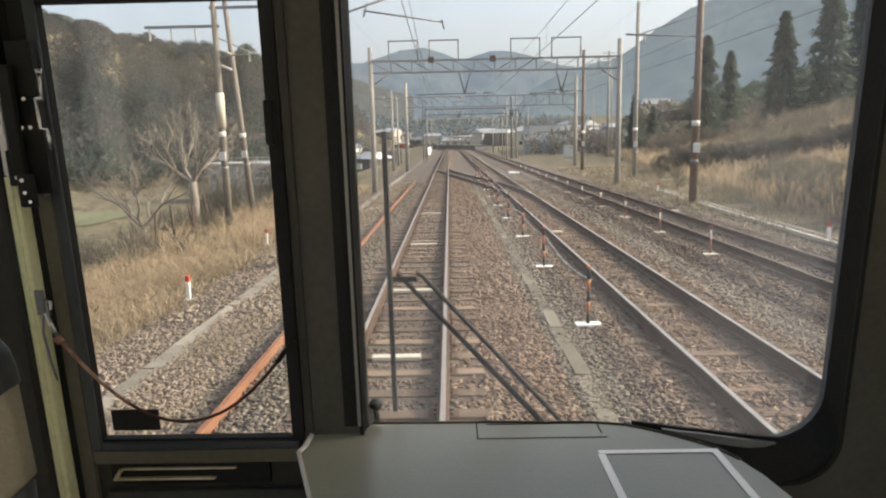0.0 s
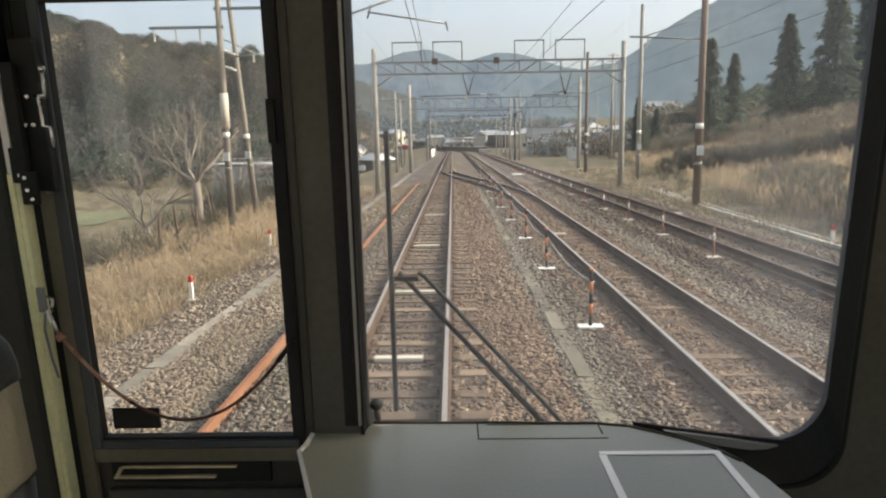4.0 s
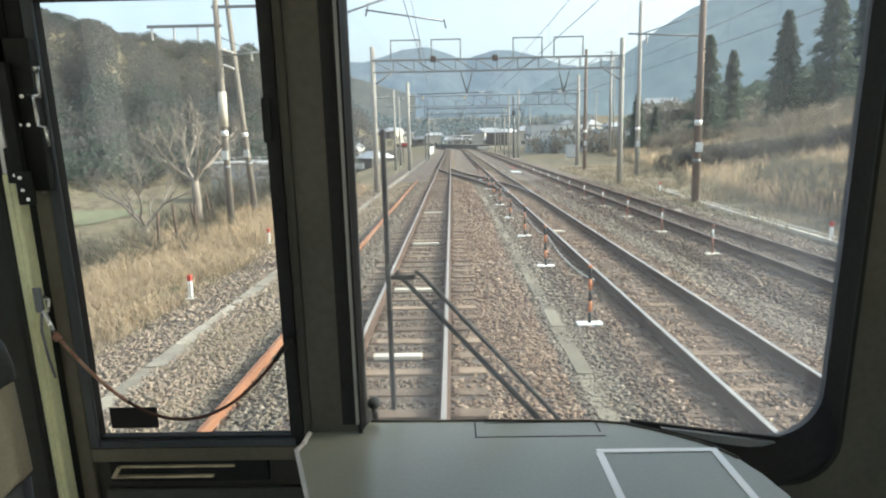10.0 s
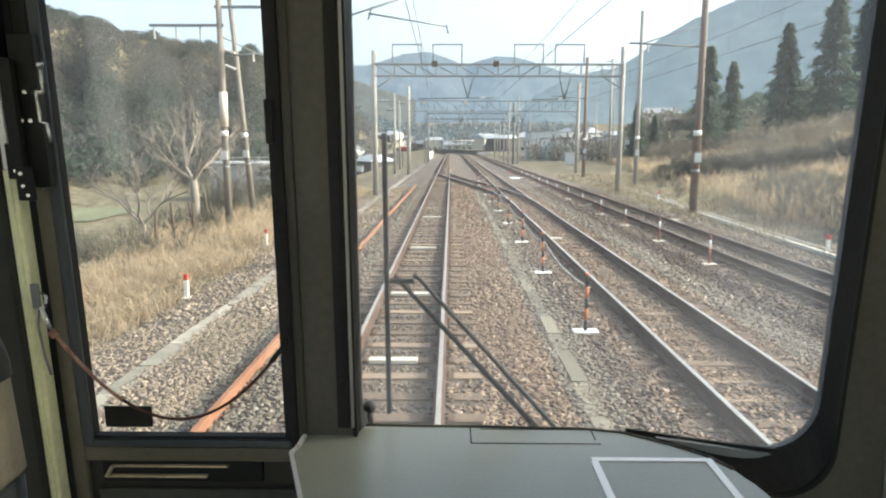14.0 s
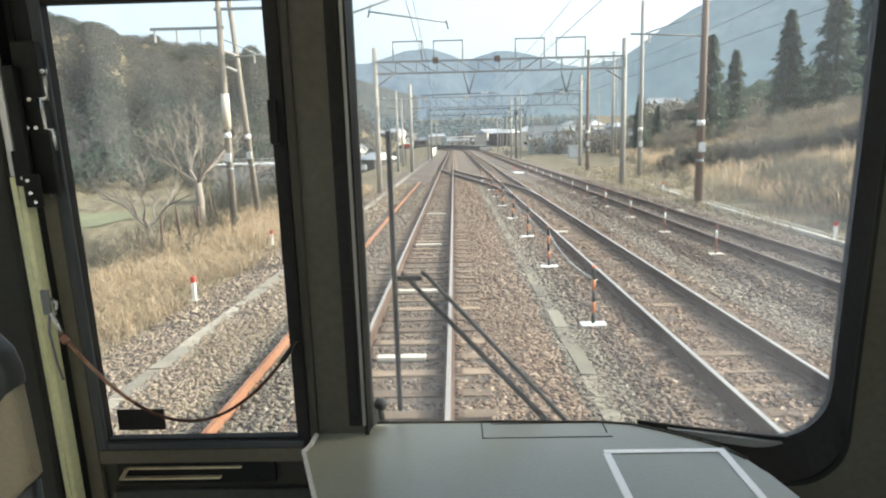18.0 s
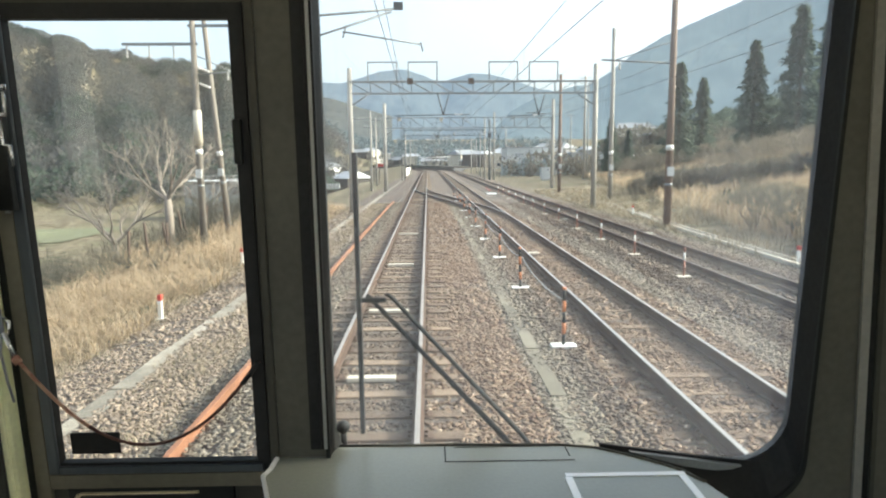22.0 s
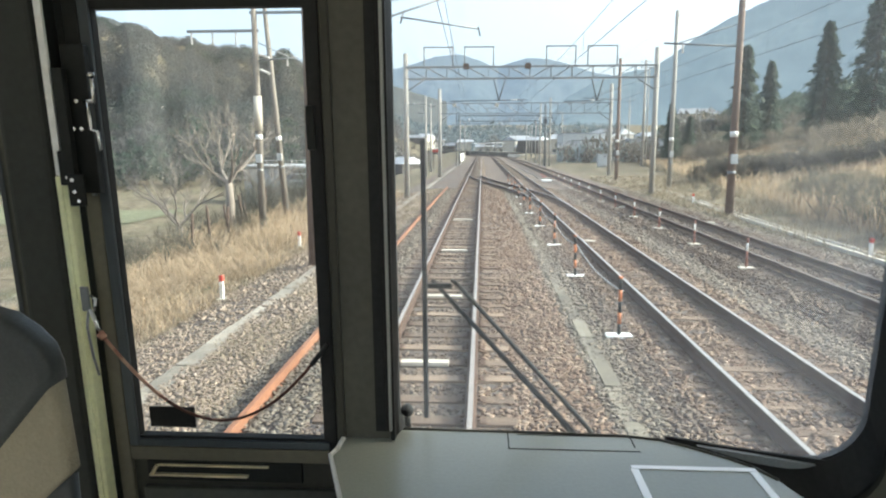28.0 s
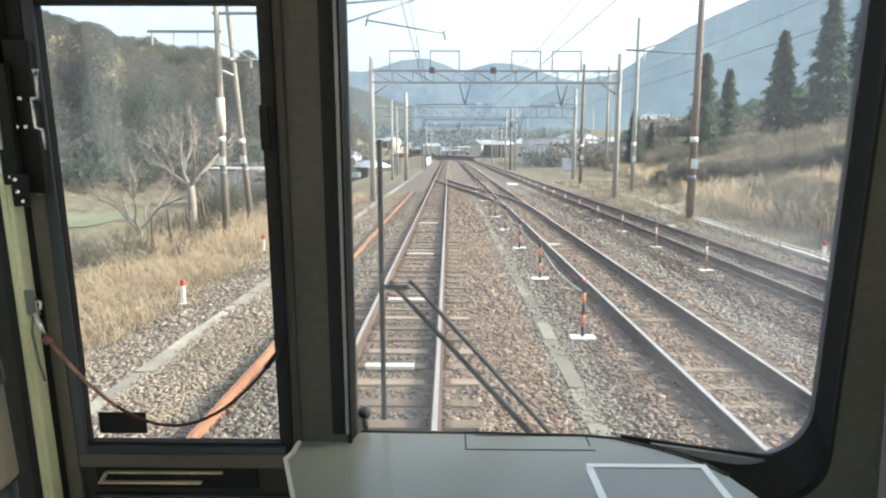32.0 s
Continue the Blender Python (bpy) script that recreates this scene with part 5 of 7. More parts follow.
# ---------------------------------------------------------------- marker posts, troughs, slabs
def marker(x, y):
    m = thing("marker_post", "red and white steel marker post on a pale base", "marker post", (x, y, -0.2), "marker posts between the tracks")
    part("shaft", tubed([(0, 0, 0), (0, 0, 0.42)], 0.022, 8), M_orange, m)
    part("band", tubed([(0, 0, 0.42), (0, 0, 0.6)], 0.0225, 8), M_white, m)
    part("cap", tubed([(0, 0, 0.6), (0, 0, 0.72)], 0.023, 8), M_orange, m)
    part("base", boxed(-0.16, 0.16, -0.12, 0.12, -0.05, 0.035, 0.01), M_conc_light, m)
    return m


first = marker(6.72, 15.4)
for i in range(1, 12):
    copy_thing(first, pose(6.72, 15.4 + 3.8 * i, -0.2, 0, 0, random.uniform(-8, 8)))

trough = thing("cable_trough", "pale weathered concrete cable trough with lids beside the track", "cable trough", kind="structure")
bm_lid = boxed(-0.17, 0.17, -0.49, 0.49, -0.06, 0.03, 0.008)
lid = mesh_of("lid", bm_lid, M_trough)
y = 3.0
while y < 62:
    o = new("lid", lid)
    o.parent = trough
    o.matrix_basis = pose(-3.5 + random.uniform(-0.012, 0.012), y, -0.40 + random.uniform(-0.015, 0.01), 0, random.uniform(-1.5, 1.5), random.uniform(-0.8, 0.8))
    y += 1.0
part("lid_run", strip(bmesh.new(), [(-3.68, -0.7), (-3.67, -0.38), (-3.33, -0.38), (-3.32, -0.7)], list(range(62, 200, 6))), M_trough, trough)

kerb = thing("cable_duct", "pale concrete cable duct snaking beside the third track", "cable trough", kind="structure")
ks = [(10.35, 12.0), (10.5, 16.0), (10.75, 21.0), (11.0, 26.0), (11.4, 31.0), (11.9, 37.0), (12.3, 44.0), (12.6, 52.0)]
for (xa, ya), (xb, yb) in zip(ks, ks[1:]):
    a = math.degrees(math.atan2(-(xb - xa), yb - ya))
    ln = math.hypot(xb - xa, yb - ya)
    o = part("duct_cover", boxed(-0.06, 0.06, 0.01, ln - 0.02, -0.4, -0.19, 0.01), M_duct, kerb)
    o.matrix_basis = pose(xa, ya, 0, 0, 0, a)
    o = part("duct_edge", boxed(0.3, 0.36, 0.01, ln - 0.02, -0.4, -0.18, 0.01), M_duct, kerb)
    o.matrix_basis = pose(xa, ya, 0, 0, 0, a)

AWAY = 48.0
solo("concrete_apron", boxed(5.62, 6.62, 8.2, 12.6, -0.42, -0.225, 0.015), M_conc_dark, "mossy concrete slab between the tracks", "slab")
solo("white_slab", boxed(5.65, 6.4, 7.2, 8.9, -0.2245, -0.14, 0.01), M_white, "white-painted flat cover slab between the tracks", "slab")
for x, y in ((6.72, 20.1), (6.53, 15.5)):
    solo("red_cover", boxed(x - 0.16, x + 0.16, y - 0.3, y + 0.3, -0.34, -0.16, 0.02), M_red, "dull red cover lying between the tracks", "cover", "red covers between the tracks")
solo("trough_wall", strip(bmesh.new(), [(5.72, -0.5), (5.73, -0.2), (5.85, -0.2), (5.86, -0.5)], list(range(13, 60, 3))), M_conc_dark, "low mossy concrete edge between the tracks", "kerb", kind="structure")
AWAY = 0.0
for x, y in ((8.9, 24.5), (7.2, 31), (3.7, 19.5)):
    solo("flat_stone", boxed(x - 0.2, x + 0.22, y - 0.09, y + 0.09, -0.3, -0.13, 0.02), M_conc_light, "pale flat concrete piece lying on the ballast", "concrete piece", "pale pieces on the ballast")


# ---------------------------------------------------------------- relay cabinet and substation
AWAY = 48.0
cabinet = thing("relay_cabinet", "pale grey trackside relay cabinet standing in dead grass", "cabinet", (17.2, 45, 0.0))
part("body", boxed(-0.62, 0.62, -0.4, 0.4, 0.05, 1.55, 0.015), M_panel, cabinet)
part("roof", boxed(-0.7, 0.7, -0.48, 0.48, 1.55, 1.64, 0.015), M_panel, cabinet)
part("plinth", boxed(-0.58, 0.58, -0.36, 0.36, -0.5, 0.05), M_conc, cabinet)
d_ = part("door", boxed(-0.55, -0.02, -0.425, -0.4, 0.12, 1.48, 0.006), M_panel, cabinet)
part("handle", boxed(-0.1, -0.06, -0.45, -0.425, 0.75, 0.9), M_dark_steel, d_)
d_ = part("door", boxed(0.02, 0.55, -0.425, -0.4, 0.12, 1.48, 0.006), M_panel, cabinet)
part("vent", boxed(0.2, 0.4, -0.44, -0.425, 1.2, 1.38), M_dark_steel, d_)


def flat_building(x0, x1, y0, y1, h, label, ribs, roof_over=0.25, doors=()):
    b = thing("substation_building", label, "building", ((x0 + x1) / 2, (y0 + y1) / 2, -0.25), "substation buildings")
    w, d = (x1 - x0) / 2, (y1 - y0) / 2
    part("wall", boxed(-w, w, -d, d, 0, h), M_panel, b)
    part("roof", boxed(-w - roof_over, w + roof_over, -d - roof_over, d + roof_over, h, h + 0.16, 0.02), M_roof, b)
    for i in range(ribs + 1):
        x = -w + 2 * w * i / ribs
        part("panel_joint", boxed(x - 0.025, x + 0.025, -d - 0.03, -d, 0.02, h - 0.02), M_roof, b)
    for x, dw, dh in doors:
        part("door", boxed(x - dw / 2, x + dw / 2, -d - 0.05, -d, 0.05, dh), M_panel_blue, b, "grey-green steel door")
    part("base", boxed(-w - 0.05, w + 0.05, -d - 0.05, d + 0.05, -0.4, 0.25), M_conc_dark, b)
    return b


b1 = flat_building(16.0, 24.3, 80, 90, 5.3, "large pale grey clad substation building", 7, 0.12, ((-2.0, 1.2, 2.3),))
part("canopy", boxed(1.2, 3.3, -5.7, -5.0, 4.2, 4.5, 0.02), M_white, b1, "white canopy")
b2 = flat_building(27.6, 33.6, 75, 82, 4.2, "pale grey flat-roofed substation hall", 4, 0.18)
b3 = flat_building(23.3, 27.4, 76, 82, 3.8, "lower pale grey annex with sheet roof", 3, 0.2, ((0.9, 1.3, 2.6),))


def transformer(x, y, w, h, label):
    t = thing("transformer", label, "transformer", (x, y, -0.2), "substation transformers")
    part("tank", boxed(-w / 2, w / 2, -0.7, 0.7, 0.2, h, 0.04), M_panel_blue, t)
    n = max(4, int(w / 0.22))
    for i in range(n):
        u = -w / 2 + w * (i + 0.5) / n
        part("fin", boxed(u - 0.03, u + 0.03, -0.98, -0.7, 0.35, h - 0.25), M_panel_blue, t)
    for u in (-0.3 * w, 0, 0.3 * w):
        part("bushing", insulator((u, 0, h), (u, 0, h + 0.7), 0.1), M_insul, t, "", True)
    part("plinth", boxed(-w / 2 - 0.1, w / 2 + 0.1, -0.9, 0.9, -0.4, 0.2), M_conc, t)
    return t


transformer(16.6, 72, 1.6, 2.6, "grey-green finned transformer beside the substation")
transformer(18.6, 72.5, 1.2, 3.3, "tall grey-green transformer with bushings")
transformer(20.6, 71, 2.4, 2.7, "broad grey-green finned transformer")
transformer(22.8, 72, 1.8, 3.0, "plain grey-green transformer cabinet on a plinth")
transformer(15.0, 76, 1.0, 2.4, "small grey-green finned transformer on a plinth")
rack = thing("busbar_frame", "dark steel busbar frame over the transformers", "steel frame", (18.2, 74.5, -0.25))
for x in (-1.2, 1.2):
    part("leg", boxed(x - 0.07, x + 0.07, -0.07, 0.07, 0, 4.1), M_dark_steel, rack)
part("beam", boxed(-1.4, 1.4, -0.08, 0.08, 3.95, 4.12), M_dark_steel, rack)
part("busbar", boxed(-1.2, 1.2, -0.3, -0.22, 3.6, 3.68), M_dark_steel, rack)
fence = thing("chain_fence", "low steel fence round the substation", "fence", (0, 68.5, -0.2))
for i in range(28):
    x = 13.5 + i * 0.95
    part("fence_post", boxed(x - 0.03, x + 0.03, -0.03, 0.03, -0.1, 1.25), M_galv, fence)
for z in (0.15, 0.65, 1.2):
    part("fence_rail", boxed(13.5, 39.2, -0.015, 0.015, z, z + 0.04), M_galv, fence)
platform = thing("equipment_deck", "low pale concrete deck on short legs", "deck", (0, 0, 0))
part("deck", boxed(24.0, 40.0, 69.2, 70.4, 0.35, 0.55, 0.02), M_conc_light, platform)
for i in range(14):
    part("leg", boxed(24.3 + i * 1.18, 24.5 + i * 1.18, 69.4, 70.1, -0.4, 0.35), M_conc_dark, platform)


def dwelling(x, y, z, w, d, h, roof, wall, tile, label, turn=0.0, floors=1):
    hsx = thing("house", label, "house", (x, y, z), "houses in the valley")
    hsx.rotation_euler[2] = radians(turn)
    part("wall", boxed(-w / 2, w / 2, -d / 2, d / 2, -1.0, h), wall, hsx)
    bm = bmesh.new()
    o = 0.5
    vs = [bm.verts.new(p) for p in ((-w / 2 - o, -d / 2 - o, h), (w / 2 + o, -d / 2 - o, h), (w / 2 + o, d / 2 + o, h), (-w / 2 - o, d / 2 + o, h), (-w / 2 + 0.6, 0, h + roof), (w / 2 - 0.6, 0, h + roof))]
    for q in ((3, 2, 1, 0), (0, 1, 5, 4), (2, 3, 4, 5), (1, 2, 5), (3, 0, 4)):
        bm.faces.new([vs[i] for i in q])
    part("roof", bm, tile, hsx)
    for fl in range(floors):
        for u in (-0.3, 0.05, 0.34):
            z0 = 0.9 + 2.7 * fl
            wi = part("window", boxed(u * w - 0.6, u * w + 0.6, -d / 2 - 0.04, -d / 2, z0, z0 + 1.1), M_dark_glass, hsx)
            part("frame", boxed(u * w - 0.68, u * w + 0.68, -d / 2 - 0.07, -d / 2 - 0.041, z0 - 0.08, z0), M_white, wi)
    return hsx


dwelling(55, 112, 5.0, 8, 7, 2.4, 1.3, M_conc, M_tile, "grey house with a pale tiled roof on the bank", 10)
dwelling(63, 120, 6.5, 7, 6, 2.4, 1.2, M_conc, M_tile, "small grey house with a tiled roof on the bank", -8)
dark = thing("hillside_building", "dark brown flat-roofed building on the bank", "building", (50.5, 88, 4.6), "buildings on the bank")
part("wall", boxed(-5.2, 5.2, -3, 3, -1, 3.1), M_brown_wall, dark)
part("roof", boxed(-5.6, 5.6, -3.4, 3.4, 3.1, 3.35, 0.02), M_roof, dark)
for u in (-3.4, -0.6, 2.4):
    w_ = part("window", boxed(u - 0.7, u + 0.7, -3.05, -3.0, 1.2, 2.2), M_dark_glass, dark)
    part("frame", boxed(u - 0.78, u + 0.78, -3.08, -3.051, 2.2, 2.28), M_white, w_)
wallr = thing("retaining_fence", "dark sheet fence at the foot of the bank", "fence", (0, 0, 0))
for i in range(16):
    x = 34.5 + i * 1.9
    part("panel", boxed(x, x + 1.86, 69.6 + 0.03 * (i % 2), 69.68 + 0.03 * (i % 2), -0.4, 2.6), M_dark_steel, wallr)
for x, y, z in ((40.5, 67.5, 3.0), (46.0, 67.8, 4.4), (36.5, 68, 3.6)):
    l_ = thing("yard_lamp", "small white lamp on a grey pole", "lamp post", (x, y, -0.2), "yard lamps")
    part("pole", tubed([(0, 0, -0.2), (0, 0, z)], 0.06, 8), M_galv, l_)
    part("lamp_head", boxed(-0.2, 0.5, -0.15, 0.15, z - 0.05, z + 0.2, 0.04), M_white, l_)


# ---------------------------------------------------------------- low ground: road, wall, scaffold
road = bmesh.new()
rv = []
for k in range(26):
    y = 18 + k * 3.0
    x = -17.5 - 0.0022 * (y - 30) ** 2
    rv.append([road.verts.new((x - 3.2 - 0.05 * y, y, float(land(-30, y + AWAY)) + 0.05)), road.verts.new((x + 0.6 - 0.05 * y, y, float(land(-30, y + AWAY)) + 0.05))])
for a, b in zip(rv, rv[1:]):
    road.faces.new((a[0], a[1], b[1], b[0]))
solo("road", road, M_asphalt, "grey asphalt lane on the low ground", "road", kind="structure")


def site_panel(n):
    p = thing("site_wall", "white sheet hoarding along the lane with a coloured banner", "hoarding", (0, 0, 0))
    a, b = Vector((-34.5, 52.0, 0)), Vector((-21.5, 63.0, 0))
    ang = math.degrees(math.atan2(b.y - a.y, b.x - a.x))
    ln = (b - a).length
    for i in range(n):
        o = part("panel", boxed(0.01, ln / n - 0.01, -0.03, 0.03, 0.0, 1.75), M_white, p)
        q = a.lerp(b, i / n)
        o.matrix_basis = pose(q.x, q.y, -7.0, 0, 0, ang)
    for k, (m_, u0, u1, v0, v1) in enumerate(((M_red, 0, 1.0, 0.5, 1.35), (M_green, 0.5, 1.9, 0.25, 0.95), (M_blue, 1.3, 2.7, 0.7, 1.45), (M_dark_steel, -0.1, 2.8, 0.15, 1.5))):
        o = part("banner", boxed(u0, u1, -0.06 - 0.008 * (3 - k), -0.05 - 0.008 * (3 - k), v0, v1), m_, p, "coloured banner sheet")
        q = a.lerp(b, 0.5)
        o.matrix_basis = pose(q.x, q.y, -6.95, 0, 0, ang)
    return p


site_panel(9)
solo("field_strip", boxed(-40, -20, 66, 66.2, -7.4, -6.9), M_conc, "low concrete kerb behind the hoarding", "kerb", kind="structure")


def scaffold(x0, x1, y0, y1, z0, tiers, step, label):
    s = thing("scaffold", label, "scaffold", (0, 0, 0))
    n = max(2, int((x1 - x0) / 1.8))
    for i in range(n + 1):
        x = x0 + (x1 - x0) * i / n
        for yy in (y0, y1):
            part("standard", tubed([(x, yy, z0 - 0.3), (x, yy, z0 + tiers * step + 0.9)], 0.035, 6), M_scaf, s)
    for k in range(1, tiers + 1):
        z = z0 + k * step
        for i in range(n):
            xa, xb = x0 + (x1 - x0) * i / n, x0 + (x1 - x0) * (i + 1) / n
            part("deck_board", boxed(xa + 0.03, xb - 0.03, y0, y1, z - 0.1, z + 0.28), M_scaf, s)
        for zz in (z + 0.55, z + 0.72):
            part("rail", boxed(x0, x1, y0 - 0.04, y0 + 0.0, zz, zz + 0.07), M_scaf, s)
    return s


scaffold(-32.4, -21.0, 61, 65.5, -6.45, 5, 1.15, "five-tier galvanised scaffold with bright decks and rails")
shed = thing("site_building", "building wrapped in pale grey sheeting", "building", (-36, 67, -7.0))
part("wrap", boxed(-4.4, 4.2, -3.5, 3.5, -0.5, 6.2, 0.05), M_net, shed)
part("roof", boxed(-4.8, 12.0, -4.2, 4.0, 6.4, 6.62, 0.02), M_scaf, shed)
for i in range(8):
    part("roof_rail", tubed([(-4.6 + i * 2.2, -4.0, 6.62), (-4.6 + i * 2.2, -4.0, 7.5)], 0.04, 6), M_scaf, shed)
part("roof_rail", boxed(-4.6, 12.0, -4.03, -3.97, 7.42, 7.5), M_scaf, shed)
pipes = thing("timber_stack", "stack of dark timber under pale bundles", "timber stack", (-17.6, 63, -1.9))
for i in range(9):
    part("beam", boxed(-3.6, 3.4, -0.4, 0.4, -5 + i * 0.55, -4.62 + i * 0.55), M_wood_dark, pipes)
for i in range(12):
    part("bundle", boxed(-3.4 + i * 0.58, -3.0 + i * 0.58, -0.45, 0.3, 0.05, 0.9), M_scaf, pipes)
power_pole(-20.0, 38, 0.2, 0.12, "white roadside pole on the low ground", 0, -7.0)
power_pole(-24.6, 46, -0.6, 0.1, "white roadside pole on the low ground", 0, -7.0)
guard = thing("guard_rail", "pale guard rail along the lane", "guard rail", (0, 0, 0))
for i in range(18):
    y = 27 + i * 2.0
    x = -16.9 - 0.0022 * (y - 30) ** 2 - 0.05 * y
    part("rail_post", boxed(x - 0.05, x + 0.05, y - 0.05, y + 0.05, -7.1, -6.3), M_galv, guard)
    if i:
        part("rail_beam", tubed([prev, (x, y, -6.4)], 0.05, 6), M_galv, guard)
    prev = (x, y, -6.4)

redbox = thing("red_hut", "small red hut with a white roof beside the line", "hut", (-6.8, 60, 1.2))
for u in (-0.5, 0.5):
    part("leg", boxed(u - 0.06, u + 0.06, -0.06, 0.06, -2.9, 0.6), M_brown_wall, redbox)
part("wall", boxed(-0.7, 0.7, -0.4, 0.4, 0.6, 1.1), M_red, redbox)
part("roof", boxed(-0.8, 0.8, -0.5, 0.5, 1.1, 1.2), M_white, redbox)
wf = thing("white_fence", "white paling fence beside the track", "fence", (0, 0, 0))
for i in range(40):
    y = 92 + i * 1.0
    part("pale", boxed(-4.05, -3.95, y, y + 0.75, -0.5, 1.2), M_white, wf)
part("rail", boxed(-4.08, -3.92, 92, 132, 0.7, 0.8), M_white, wf)


# ---------------------------------------------------------------- station ahead
AWAY = 0.0
st = thing("station_platform", "dark-edged concrete station platform on the bend", "platform", kind="structure")
py = list(range(200, 340, 7))
part("deck", strip(bmesh.new(), [(9.9, -0.3), (9.9, 0.85), (9.7, 0.86), (9.7, 1.02), (15.5, 1.02), (15.5, -0.4)], py), M_conc_dark, st)
part("edge_line", strip(bmesh.new(), [(9.68, 1.03), (10.05, 1.035)], py), M_conc_light, st, "pale platform edge")
part("ramp", prism(bmesh.new(), [(8.3, 193), (13.5, 193), (13.5, 200), (8.3, 200)], -0.4, 0.5), M_conc, st)
hall = thing("station_roof", "pale platform roof on slim posts", "platform roof", (float(bend(255)) + 13.2, 255, 1.02))
hall.rotation_euler[2] = radians(13.5)
part("roof", boxed(-2.6, 2.6, -15, 15, 3.0, 3.3, 0.05), M_white, hall)
for i in range(7):
    part("roof_post", boxed(-0.12, 0.12, -14 + 4.6 * i - 0.12, -14 + 4.6 * i + 0.12, 0, 3.0), M_galv, hall)
random.seed(5)
for k in range(44):
    y = random.uniform(140, 400)
    x = random.choice([random.uniform(22, 60), random.uniform(-40, -20), random.uniform(22, 50)]) + float(bend(y))
    if x < -0.2 * y or float(land(x, y)) > 6:
        continue
    dwelling(x, y, float(land(x, y)), random.uniform(7, 11), random.uniform(6, 9), random.choice([2.8, 5.4]), random.uniform(1.2, 2.0),
             random.choice([M_conc_light, M_white, M_conc, M_brown_wall]), random.choice([M_tile, M_roof]), random.choice(["pale village house with a grey roof", "small village house with a tiled roof"]), random.uniform(-50, 50), 1)


# ---------------------------------------------------------------- woods and grass
def scatter_cards(centres, sizes, per, shape, slim):
    """Many small leaf or twig pieces for each plant. shape: cone, ball or spray."""
    n = len(centres)
    t = rng.uniform(0, 1, (n, per))
    a = rng.uniform(0, 2 * math.pi, (n, per))
    if shape == "cone":
        h = 0.08 + 0.92 * t
        rad = 0.135 * (1 - h) ** 0.85 * rng.uniform(0.5, 1.15, (n, per)) + 0.01
    elif shape == "ball":
        h = 0.18 + 0.8 * t
        rad = 0.42 * np.sqrt(np.clip(1 - ((h - 0.58) / 0.45) ** 2, 0.03, 1)) * np.sqrt(rng.uniform(0.1, 1.0, (n, per))) * rng.uniform(0.75, 1.2, (n, 1))
    else:
        h = t * 0.9
        rad = 0.45 * (0.25 + t) * np.sqrt(rng.uniform(0, 1, (n, per)))
    s = np.asarray(sizes)[:, None]
    c = np.stack([rad * np.cos(a) * s, rad * np.sin(a) * s, h * s], -1) + np.asarray(centres)[:, None]
    d1 = rng.normal(0, 1, (n, per, 3))
    if shape == "cone":
        d1[..., 2] = -0.5 - 0.4 * rng.uniform(0, 1, (n, per))
        d1[..., 0], d1[..., 1] = np.cos(a), np.sin(a)
    elif shape == "ball":
        d1[..., 2] = np.abs(d1[..., 2]) + 0.6
    else:
        d1[..., 2] = np.abs(d1[..., 2]) + 1.3
    d1 /= np.linalg.norm(d1, axis=-1, keepdims=True)
    d2 = np.cross(d1, rng.normal(0, 1, (n, per, 3)))
    d2 /= np.linalg.norm(d2, axis=-1, keepdims=True)
    ln = s[..., None] * slim[0] * rng.uniform(0.6, 1.4, (n, per, 1))
    wd = s[..., None] * slim[1] * rng.uniform(0.6, 1.4, (n, per, 1))
    v = np.stack([c - d2 * wd, c + d2 * wd, c + d1 * ln + d2 * wd * 0.25, c + d1 * ln - d2 * wd * 0.25], 2).reshape(-1, 3)
    return v, np.arange(n * per * 4).reshape(-1, 4)


def pick(n, az0, az1, r0, r1, test=None):
    az, r = np.radians(rng.uniform(az0, az1, n)), np.sqrt(rng.uniform(r0 ** 2, r1 ** 2, n))
    x, y = r * np.sin(az), r * np.cos(az)
    if test is not None:
        k = test(x, y)
        x, y = x[k], y[k]
    return np.stack([x, y, land(x, y) - 0.3], -1)


def clump(x, y, s, seed):
    return np.sin(x * s + seed) * np.sin(y * s * 1.3 + seed * 2) + 0.6 * np.sin(x * s * 2.3 - y * s * 1.7 + seed)


c = pick(10000, -40, -7, 180, 850)
v, f = scatter_cards(c, rng.uniform(6, 9.5, len(c)), 44, "ball", (0.11, 0.034))
loose("bare_woods", v, f, M_bare, "grey-brown leafless woods on the hill", "woods")
c = pick(3600, -40, -8, 160, 430)
v, f = scatter_cards(c, rng.uniform(4.5, 8, len(c)), 44, "ball", (0.12, 0.036))
loose("bare_woods", v, f, M_bare, "grey-brown leafless woods low on the hill", "woods")
c = pick(6000, -40, -8, 190, 640, lambda x, y: clump(x, y, 0.011, 1.0) > 0.05)
v, f = scatter_cards(c, rng.uniform(4, 7, len(c)), 40, "ball", (0.15, 0.06))
loose("cedar_woods", v, f, M_conifer, "dark green cedar groves at the foot of the hill", "woods")
c = pick(1500, -38, -8, 125, 330, lambda x, y: clump(x, y, 0.02, 6.0) > -0.3)
v, f = scatter_cards(c, rng.uniform(4, 7.5, len(c)), 44, "ball", (0.16, 0.06))
loose("cedar_woods", v, f, M_conifer, "dark green cedar belt behind the building site", "woods")

c = pick(6200, 10.5, 44, 185, 420, lambda x, y: clump(x, y, 0.015, 4.0) > -0.7)
v, f = scatter_cards(c, rng.uniform(4, 7.5, len(c)), 28, "cone", (0.13, 0.05))
loose("cedar_woods", v, f, M_conifer, "dark green cedar forest with a spiky top line", "woods")
c = pick(1200, 7, 44, 112, 200)
v, f = scatter_cards(c, rng.uniform(2, 4.5, len(c)), 50, "ball", (0.18, 0.04))
